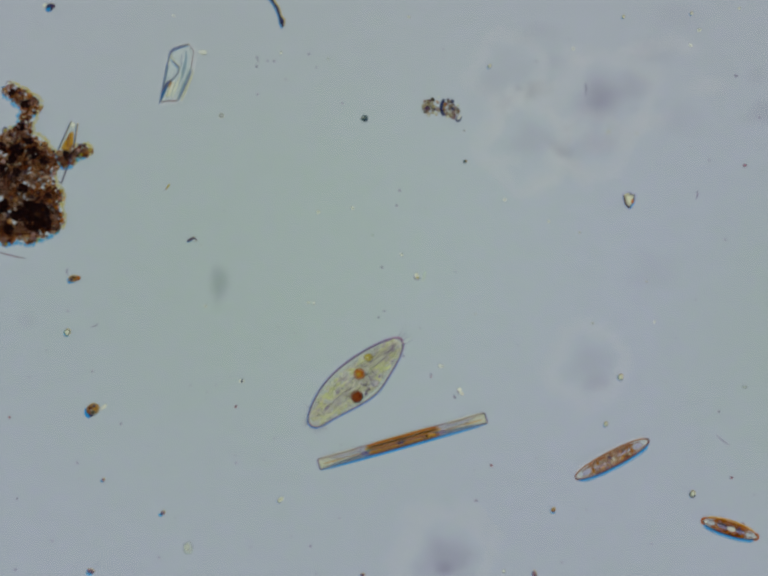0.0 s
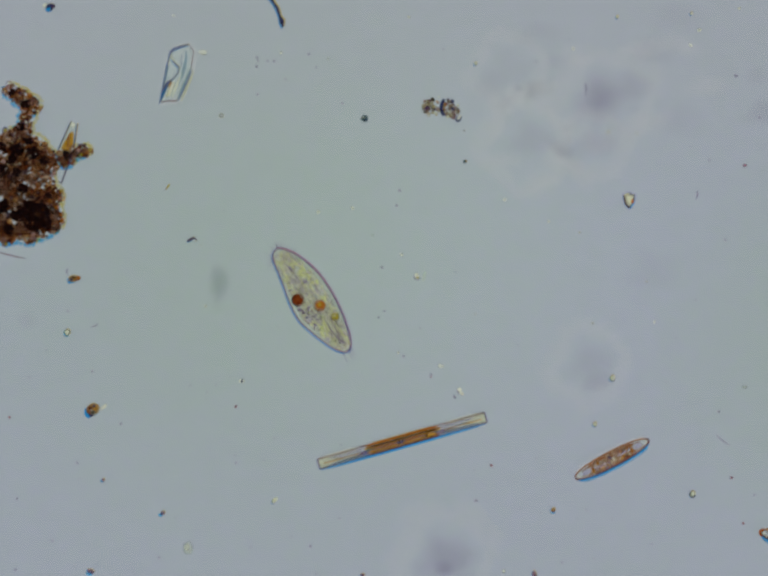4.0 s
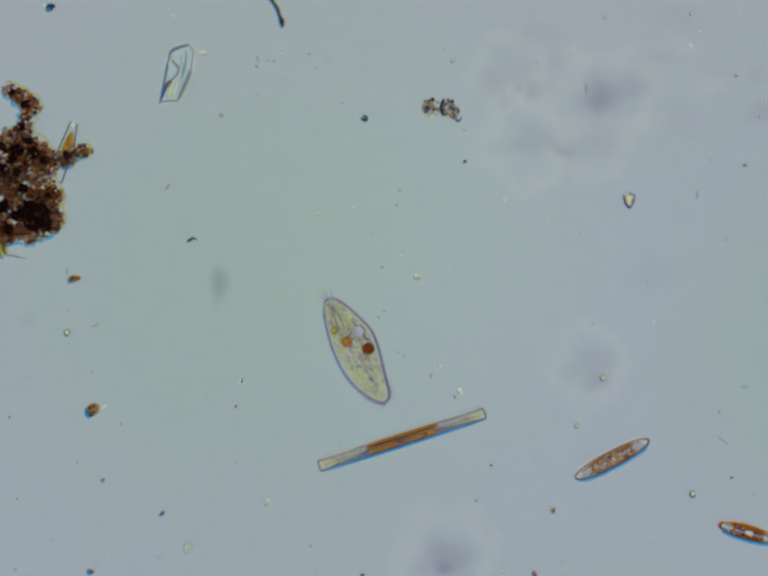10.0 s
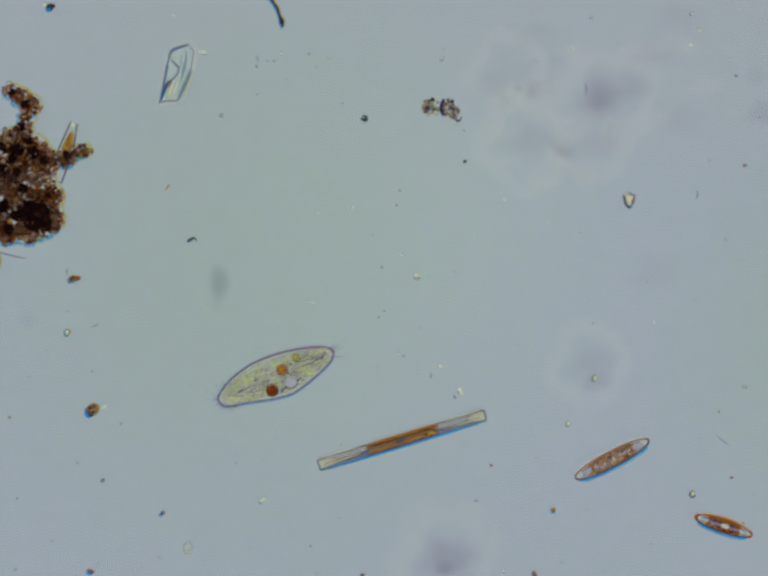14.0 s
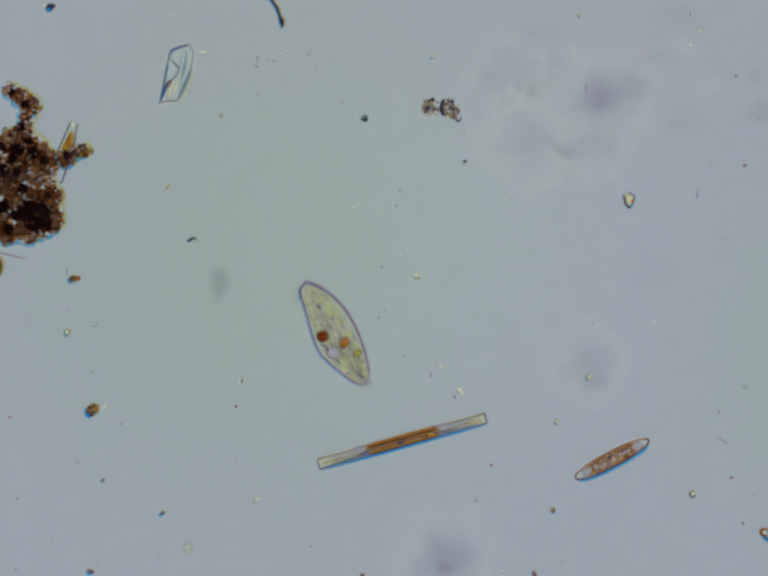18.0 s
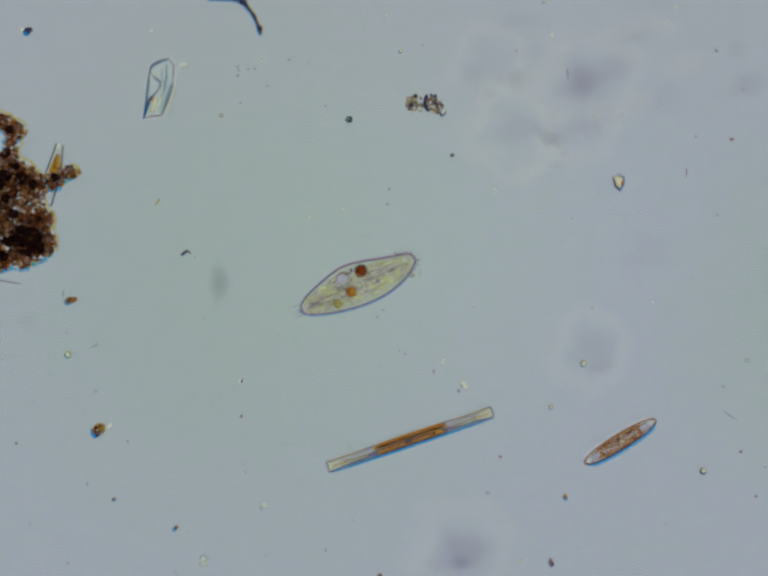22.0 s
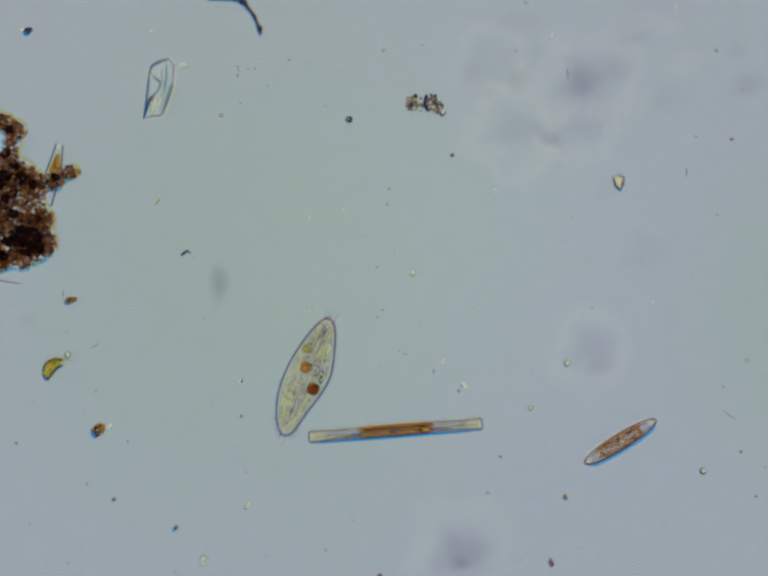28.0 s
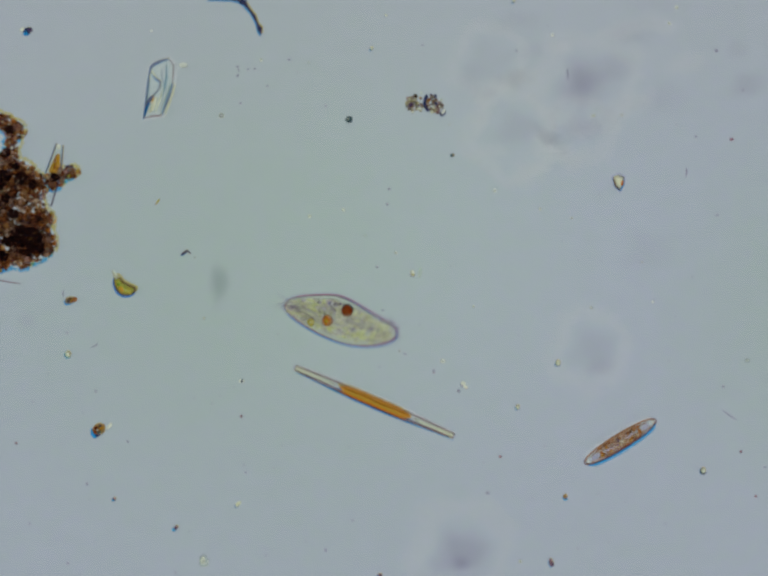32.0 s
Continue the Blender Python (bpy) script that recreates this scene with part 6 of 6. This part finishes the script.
part("inner_line", tube(curved(arc_side(flag_w, FLAG, -0.6, 0.9, -1, 14, grow=-0.0014)), [0.0002] + [0.0006] * 13 + [0.0002], 6), VAC_RIM, swimmer, "rust inner line")
part("bright_core", loft(lambda s: flag_w(s * 0.7) * 0.42, lambda s: flag_w(s * 0.7) * 0.42, FLAG * 0.7, lambda s: flag_w(s * 0.7) * 0.84, 16, 10, bend=CURVE * 0.5), LIME, swimmer, "bright lime core", Matrix.Translation((0.001, -CURVE * 0.3, 0)))
# lens fringe put in as shifted tinted outlines under the body
for tone, shift, dip in ((DEEPFILM, (-0.0015, -0.0017), -0.0040), (WARMFILM, (0.0013, 0.0014), -0.0046)):
    flag_fringes.append((part("edge_fringe", tube(curved(outline(flag_w, flag_w, FLAG, 22)), 0.0014, 6, closed=True), tone, swimmer, "blue fringe" if tone is DEEPFILM else "warm fringe"), shift, dip))
for sz in (-1, 1):
    for k, (u, v, q) in enumerate(((0.0066, 0.0010, 0.0020), (0.0010, -0.0030, 0.0022), (-0.004, -0.0012, 0.0016), (0.0096, -0.001, 0.0014), (0.0034, -0.0006, 0.0014))):
        part("plastid", blob((q * 1.4, q, q * 0.7), 2, 0.25, k, (u, v, 0.0034 * sz)), (OLIVE, GOLD, PLASTGREEN, YELLOW, PLASTGREEN)[k], swimmer, "yellow-green plastid")
tail = part("tail", tube([(0.002, 0, 0), (-0.002, 0.0012, 0), (-0.0045, 0.003, 0), (-0.0066, 0.005, 0)], [0.0030, 0.0023, 0.0015, 0.0005], 8), PALEGLASS, swimmer, "clear thin tail", Matrix.Translation((-0.0110, 0.0030, 0)))
part("tail_edge", tube([(0.002, -0.0022, 0), (-0.002, -0.0008, 0), (-0.005, 0.0016, 0), (-0.0070, 0.0046, 0)], 0.0004, 5), OLIVE_EDGE, tail)

# ---- what moves ----
CILIATE_WAY = [
    (0.0, -0.0294, -0.0951, -137.5, 0), (0.2, -0.0331, -0.0965, -141.8, 0), (0.5, -0.0389, -0.0975, -144.6, 0), (0.7, -0.0401, -0.0985, -145.7, 0),
    (1.0, -0.0145, -0.0828, -144.3, 0), (1.2, -0.0083, -0.0718, -154.0, 0), (1.5, -0.0303, -0.0735, -166.8, 0), (1.7, -0.0180, -0.0760, -189.7, 18),
    (2.0, -0.0486, -0.0554, -209.3, 0), (2.2, -0.0538, -0.0507, -219.4, 0), (2.5, -0.0609, -0.0413, -223.3, 0), (2.7, -0.0684, -0.0331, -230.0, 0),
    (3.0, -0.0686, -0.0312, -230.8, 0), (3.2, -0.0712, -0.0231, -232.1, 0), (3.5, -0.0733, -0.0120, -233.4, 0), (5.5, -0.0671, -0.0124, -248.3, 0),
    (5.7, -0.0654, -0.0156, -252.8, 0), (6.0, -0.0522, -0.0319, -273.3, 0), (6.2, -0.0512, -0.0468, -306.9, 20), (6.5, -0.0346, -0.0368, -323.5, 10),
    (6.7, -0.0336, -0.0463, -350.6, 15), (7.0, -0.0415, -0.0421, -372.1, 18), (7.2, -0.0466, -0.0458, -399.8, 17), (7.5, -0.0324, -0.0696, -428.0, 19),
    (7.7, -0.0362, -0.0530, -445.5, 20), (8.0, -0.0311, -0.0515, -480.3, 26), (8.2, -0.0369, -0.0475, -503.4, 23), (8.5, -0.0331, -0.0515, -552.5, 25),
    (8.7, -0.0491, -0.0384, -578.6, 18), (9.0, -0.0325, -0.0585, -619.0, 24), (9.2, -0.0323, -0.0557, -641.7, 29), (9.5, -0.0324, -0.0447, -690.3, 18),
    (9.7, -0.0346, -0.0536, -722.6, 26), (10.0, -0.0290, -0.0620, -780.5, 22), (10.2, -0.0281, -0.0632, -780.8, 18), (10.5, -0.0428, -0.0682, -841.7, 18),
    (10.7, -0.0433, -0.0639, -863.1, 26), (11.0, -0.0663, -0.0770, -867.4, 6), (11.2, -0.0807, -0.0818, -875.7, 0), (11.5, -0.0877, -0.0808, -882.5, 0),
    (11.7, -0.0912, -0.0820, -880.1, 0), (12.0, -0.0920, -0.0827, -880.7, 0), (12.2, -0.0984, -0.0840, -879.0, 0), (12.5, -0.1047, -0.0861, -877.9, 0),
    (12.7, -0.0686, -0.0741, -882.8, 0), (13.0, -0.0926, -0.0836, -878.0, 0), (13.5, -0.1046, -0.0866, -876.6, 0), (14.0, -0.1100, -0.0890, -876.8, 0),
    (14.5, -0.1024, -0.0873, -877.3, 0), (16.5, -0.0844, -0.0730, -887.5, 0), (16.7, -0.0971, -0.0708, -888.6, 0), (17.0, -0.1054, -0.0735, -889.6, 0),
    (17.2, -0.0974, -0.0711, -895.1, 0), (17.5, -0.0514, -0.0583, -898.1, 0), (17.7, -0.0397, -0.0630, -931.3, 25), (18.0, -0.0480, -0.0466, -959.5, 22),
    (18.2, -0.0587, -0.0328, -971.6, 16), (18.5, -0.0661, -0.0148, -982.8, 0), (18.7, -0.0623, -0.0260, -991.4, 18), (19.0, -0.0559, -0.0053, -1006.8, 12),
    (19.2, -0.0507, 0.0027, -1016.5, 0), (19.5, -0.0437, 0.0112, -1022.7, 0), (19.7, -0.0339, 0.0197, -1023.5, 0), (20.0, -0.0388, 0.0059, -1038.6, 12),
    (20.2, -0.0455, -0.0008, -1045.2, 7), (20.5, -0.0258, 0.0067, -1059.8, 0), (21.0, -0.0085, 0.0136, -1065.0, 0), (21.5, -0.0002, 0.0144, -1063.8, 0),
    (21.7, 0.0035, 0.0159, -1062.5, 0), (22.0, -0.0224, 0.0038, -1060.0, 0), (22.2, -0.0406, -0.0022, -1056.5, 5), (22.5, -0.0611, -0.0129, -1066.6, 23),
    (22.7, -0.0349, -0.0158, -1093.2, 13), (23.0, -0.0476, -0.0064, -1118.1, 8), (23.2, -0.0548, -0.0062, -1147.7, 23), (23.5, -0.0562, -0.0369, -1173.4, 0),
    (23.7, -0.0567, -0.0488, -1187.2, 9), (24.0, -0.0596, -0.0588, -1197.3, 12), (24.2, -0.0486, -0.0419, -1203.0, 19), (24.5, -0.0463, -0.0352, -1241.2, 22),
    (24.7, -0.0541, -0.0369, -1258.5, 21), (25.0, -0.0790, -0.0297, -1284.1, 0), (25.2, -0.0976, -0.0217, -1283.7, 0), (25.5, -0.1026, -0.0193, -1287.8, 0),
    (27.5, -0.0669, -0.0564, -1191.8, 21), (27.7, -0.0701, -0.0587, -1196.8, 17), (28.0, -0.0825, -0.0847, -1196.1, 0), (28.2, -0.0721, -0.0660, -1212.8, 13),
    (28.5, -0.0925, -0.0814, -1216.0, 0), (28.7, -0.0992, -0.0868, -1216.8, 0), (29.0, -0.0897, -0.0774, -1230.1, 0), (29.2, -0.0756, -0.0712, -1242.7, 11),
    (29.5, -0.0832, -0.0631, -1263.1, 21), (29.7, -0.0738, -0.0573, -1292.2, 22), (30.0, -0.0582, -0.0430, -1336.0, 25), (30.2, -0.0638, -0.0309, -1345.2, 22),
    (30.5, -0.0703, 0.0007, -1346.6, 9), (30.7, -0.0712, 0.0082, -1345.7, 2), (31.0, -0.0682, -0.0187, -1356.8, 5), (31.2, -0.0669, -0.0245, -1375.9, 10),
    (31.5, -0.0507, -0.0281, -1421.2, 7), (31.7, -0.0372, -0.0214, -1420.7, 0), (32.0, -0.0438, -0.0302, -1459.3, 22),
]
NEEDLE_WAY = [
    (0.0, 0.0188, -0.1557, 15.6, 0), (0.5, 0.0190, -0.1565, 14.4, 0), (1.0, 0.0193, -0.1578, 12.5, 0), (1.5, 0.0190, -0.1575, 13.1, 0),
    (2.0, 0.0188, -0.1568, 13.9, 0), (3.0, 0.0190, -0.1565, 14.1, 0), (3.5, 0.0188, -0.1560, 14.8, 0), (5.5, 0.0183, -0.1540, 17.9, 0),
    (6.0, 0.0183, -0.1540, 18.3, 0), (7.0, 0.0185, -0.1547, 17.3, 0), (8.0, 0.0183, -0.1537, 18.0, 0), (9.0, 0.0183, -0.1537, 18.1, 0),
    (9.5, 0.0180, -0.1530, 19.3, 0), (10.0, 0.0183, -0.1542, 17.7, 0), (10.5, 0.0180, -0.1532, 18.8, 0), (11.0, 0.0180, -0.1532, 18.8, 0),
    (11.5, 0.0183, -0.1542, 17.7, 0), (13.0, 0.0180, -0.1542, 17.3, 0), (14.0, 0.0183, -0.1545, 16.8, 0), (16.5, 0.0183, -0.1545, 17.5, 0),
    (17.5, 0.0183, -0.1552, 16.3, 0), (18.5, 0.0188, -0.1562, 14.6, 0), (19.5, 0.0188, -0.1570, 13.8, 0), (20.0, 0.0190, -0.1565, 14.1, 0),
    (21.5, 0.0188, -0.1565, 14.5, 0), (21.7, 0.0188, -0.1565, 14.5, 0), (22.0, 0.0189, -0.1565, 14.5, 0), (22.5, 0.0189, -0.1562, 15.3, 0),
    (23.5, 0.0189, -0.1560, 15.2, 0), (24.0, 0.0189, -0.1565, 14.1, 0), (24.5, 0.0190, -0.1577, 12.5, 0), (25.0, 0.0195, -0.1583, 11.5, 0),
    (25.5, 0.0192, -0.1588, 10.8, 0), (27.5, 0.0078, -0.1492, -3.8, 0), (27.7, 0.0093, -0.1493, -4.1, 0), (28.0, 0.0048, -0.1462, 0.4, 0),
    (28.5, -0.0050, -0.1425, -0.6, 0), (29.0, -0.0164, -0.1406, -0.3, 0), (29.2, -0.0186, -0.1407, -3.8, 0), (29.5, -0.0183, -0.1398, -6.8, 0),
    (29.7, -0.0192, -0.1379, -10.9, 0), (30.0, -0.0160, -0.1316, -19.0, 0), (30.2, -0.0167, -0.1313, -22.5, 0), (30.5, -0.0174, -0.1308, -25.2, 8),
    (30.7, -0.0174, -0.1308, -27.9, 25), (31.0, -0.0163, -0.1296, -24.7, 55), (31.2, -0.0158, -0.1297, -22.0, 70), (31.5, -0.0213, -0.1222, -23.9, 84),
    (31.7, -0.0201, -0.1198, -25.7, 90), (32.0, -0.0146, -0.1154, -27.4, 90),
]
FLAG_WAY = [
    (0.0, -0.4300, 0.0500, 0), (7.0, -0.4100, 0.0400, 60), (8.0, -0.3920, 0.0430, 95), (9.0, -0.3905, 0.0460, 95), (9.5, -0.3920, 0.0440, 100),
    (10.0, -0.3950, 0.0420, 150), (11.0, -0.4030, 0.0420, 180), (16.0, -0.3960, 0.0210, 90), (16.5, -0.3915, 0.0205, 90), (17.0, -0.3930, 0.0210, 90),
    (18.0, -0.3960, 0.0240, 120), (19.5, -0.4100, 0.0300, 160), (23.8, -0.4100, 0.0390, 176), (24.5, -0.3854, 0.0390, 176), (24.7, -0.3664, 0.0368, 174),
    (25.0, -0.3213, 0.0439, 218), (25.2, -0.3124, 0.0576, 276), (25.5, -0.3068, 0.0572, 212), (27.5, -0.3230, -0.0244, 37), (28.0, -0.3381, -0.0568, 216),
    (28.5, -0.3328, -0.0054, 189), (29.0, -0.2792, 0.0090, 19), (29.5, -0.3146, -0.0067, 193), (30.0, -0.3359, -0.0156, 268), (30.5, -0.2922, 0.0052, 331),
    (31.0, -0.2916, 0.0036, 156), (31.5, -0.2613, 0.0038, 240), (31.7, -0.2546, 0.0200, 245), (32.0, -0.2609, 0.0197, 318),
]
FLAG_ROLL = [(0.0, 0), (28.0, 0), (28.5, 20), (29.0, 180), (29.5, 350), (30.0, 360), (30.5, 520), (31.0, 540), (31.5, 700), (31.7, 720), (32.0, 720)]
DRIFT_WAY = [
    (0.0, 0.3520, -0.2450), (0.5, 0.3645, -0.2475), (1.0, 0.3745, -0.2495), (1.5, 0.3830, -0.2520), (2.0, 0.3930, -0.2530), (2.5, 0.3975, -0.2545),
    (3.0, 0.3990, -0.2560), (3.5, 0.4060, -0.2565), (5.5, 0.4150, -0.2570), (6.0, 0.4105, -0.2570), (7.0, 0.3985, -0.2560), (8.0, 0.3885, -0.2540),
    (8.5, 0.3835, -0.2525), (9.0, 0.3780, -0.2510), (9.5, 0.3735, -0.2495), (10.0, 0.3700, -0.2490), (10.5, 0.3650, -0.2475), (11.0, 0.3600, -0.2460),
    (11.5, 0.3570, -0.2450), (12.0, 0.3545, -0.2450), (12.5, 0.3490, -0.2425), (13.0, 0.3455, -0.2420), (14.0, 0.3455, -0.2420), (14.5, 0.3545, -0.2440),
    (16.5, 0.3830, -0.2535), (17.0, 0.3940, -0.2550), (17.5, 0.4020, -0.2555), (18.3, 0.4180, -0.2570), (20.0, 0.4550, -0.2640), (24.0, 0.4850, -0.2700),
    (32.0, 0.5150, -0.2850),
]


def between(rows, most=75.0):
    """Rows of t, x, y, angle, tilt, with steps filled in where the turn is large."""
    done = [rows[0]]
    for r in rows[1:]:
        p = done[-1]
        n = max(1, *(math.ceil(abs(u - v) / most) for u, v in zip(r[3:], p[3:])))
        for k in range(1, n + 1):
            done.append(tuple(a + (b - a) * k / n for a, b in zip(p, r)))
    return done


def go(ob, rows):
    walk(ob, [(t, grown(m)) for t, m in rows])


def motions():
    rows = []
    for t, x, y, a, tilt in between(CILIATE_WAY):
        lift = 0.012 + math.sin(radians(tilt)) * HALF * 0.9
        rows.append((t, pose(x, y, lift) @ Matrix.Rotation(radians(a), 4, "Z") @ Matrix.Rotation(radians(-tilt), 4, "Y")))
    go(ciliate, rows)
    # the painted fringe keeps its side while the cell turns
    for ob, shift, dip in fringes:
        held = []
        for t, x, y, a, tilt in between(CILIATE_WAY):
            p = Matrix.Rotation(radians(-a), 3, "Z") @ Vector((*shift, 0))
            held.append((t, pose(p.x, p.y, dip)))
        go(ob, held)
    go(cv, [(t, pose(-0.0123, 0.0115, z)) for t, z in ((0.0, -0.0040), (8.2, -0.0040), (9.0, 0.0058), (24.2, 0.0058), (25.2, -0.0040), (32.0, -0.0040))])
    go(needle, [(t, pose(x, y, 0.0075) @ Matrix.Rotation(radians(a), 4, "Z") @ Matrix.Rotation(radians(roll), 4, "X")) for t, x, y, a, roll in between(NEEDLE_WAY)])
    for ob, shift, dip in needle_fringes:
        held = []
        for t, x, y, a, roll in between(NEEDLE_WAY):
            p = (Matrix.Rotation(radians(a), 3, "Z") @ Matrix.Rotation(radians(roll), 3, "X")).inverted() @ Vector((*shift, dip))
            held.append((t, pose(*p)))
        go(ob, held)
    spun = [(*row, float(np.interp(row[0], [t for t, r in FLAG_ROLL], [r for t, r in FLAG_ROLL]))) for row in FLAG_WAY]
    go(swimmer, [(t, pose(x, y, 0.009) @ Matrix.Rotation(radians(a), 4, "Z") @ Matrix.Rotation(radians(r), 4, "X")) for t, x, y, a, r in between(spun)])
    for ob, shift, dip in flag_fringes:
        held = []
        for t, x, y, a, r in between(spun):
            p = (Matrix.Rotation(radians(a), 3, "Z") @ Matrix.Rotation(radians(r), 3, "X")).inverted() @ Vector((*shift, dip))
            held.append((t, pose(*p)))
        go(ob, held)
    go(tail, [(0.25 * k, pose(-0.0110, 0.0030, 0, 0, 0, 20 * math.sin(k * 1.15))) for k in range(129)])
    go(drifter, [(t, pose(x, y, 0.0052, 0, 0, -17.5 + 2 * math.sin(t * 0.7))) for t, x, y in DRIFT_WAY])
    for k, (ob, u, v, turn, lift) in enumerate(beating):
        rows = []
        for j in range(129):
            swing = 6 * math.sin(j * 1.9 + k * 0.8) if k < 15 else 6 * math.sin(j * 1.3 + k)
            rows.append((0.25 * j, pose(u, v, lift, 0, 0, turn + swing)))
        go(ob, rows)
    go(bead_a, [(t, pose(x, y, 0.0)) for t, x, y in (
        (0.0, 0.2410, -0.0910), (3.5, 0.2335, -0.0920), (5.5, 0.2305, -0.0915), (9.0, 0.2245, -0.0915), (12.0, 0.2195, -0.0920),
        (14.5, 0.2135, -0.0920), (16.5, 0.2105, -0.0910), (20.0, 0.2050, -0.0910), (21.7, 0.2010, -0.0920), (25.5, 0.1926, -0.0912),
        (27.5, 0.1856, -0.0907), (32.0, 0.1746, -0.0899),)])
    go(bead_b, [(t, pose(x, y, 0.0)) for t, x, y in (
        (0.0, 0.2260, -0.1390), (1.0, 0.2230, -0.1395), (2.0, 0.2200, -0.1385), (3.5, 0.2165, -0.1390), (5.5, 0.2100, -0.1390),
        (7.0, 0.2075, -0.1385), (8.0, 0.2035, -0.1385), (10.0, 0.1965, -0.1405), (12.0, 0.1915, -0.1385), (14.5, 0.1870, -0.1385),
        (16.5, 0.1830, -0.1375), (18.0, 0.1760, -0.1365), (20.0, 0.1715, -0.1375), (21.7, 0.1655, -0.1345), (24.0, 0.1585, -0.1324),
        (25.5, 0.1536, -0.1315), (27.5, 0.1459, -0.1340), (29.5, 0.1376, -0.1304), (32.0, 0.1305, -0.1319),)])
    go(bead_c, [(t, pose(x, y, 0.0)) for t, x, y in (
        (0.0, -0.1070, -0.2170), (3.5, -0.1120, -0.2175), (6.0, -0.1165, -0.2180), (9.0, -0.1195, -0.2190), (13.0, -0.1235, -0.2185),
        (14.5, -0.1270, -0.2175), (16.5, -0.1315, -0.2185), (18.0, -0.1315, -0.2170), (20.0, -0.1350, -0.2155), (21.7, -0.1360, -0.2150),
        (24.0, -0.1403, -0.2148), (25.5, -0.1433, -0.2145), (27.5, -0.1513, -0.2140), (29.5, -0.1562, -0.2121), (32.0, -0.1621, -0.2112),)])
    go(bead_d, [(t, pose(x, y, 0.0)) for t, x, y in (
        (0.0, 0.1075, 0.2260), (6.0, 0.0855, 0.2300), (9.0, 0.0735, 0.2315), (13.0, 0.0615, 0.2335), (19.0, 0.0460, 0.2370),
        (21.7, 0.0380, 0.2390), (23.0, 0.0367, 0.2390), (28.0, 0.0209, 0.2417), (32.0, 0.0080, 0.2436),)])
    go(bead_e, [(t, pose(x, y, 0.0)) for t, x, y in (
        (0.0, 0.2440, 0.2765), (6.0, 0.2345, 0.2765), (9.0, 0.2285, 0.2770), (13.0, 0.2150, 0.2760), (20.0, 0.1930, 0.2790),
        (26.0, 0.1750, 0.2800), (32.0, 0.1560, 0.2815),)])
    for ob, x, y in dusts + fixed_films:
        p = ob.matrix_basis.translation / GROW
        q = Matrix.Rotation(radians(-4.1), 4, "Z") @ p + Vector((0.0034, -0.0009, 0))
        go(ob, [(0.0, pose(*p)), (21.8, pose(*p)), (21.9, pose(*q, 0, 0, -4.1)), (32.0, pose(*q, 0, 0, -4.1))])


motions()
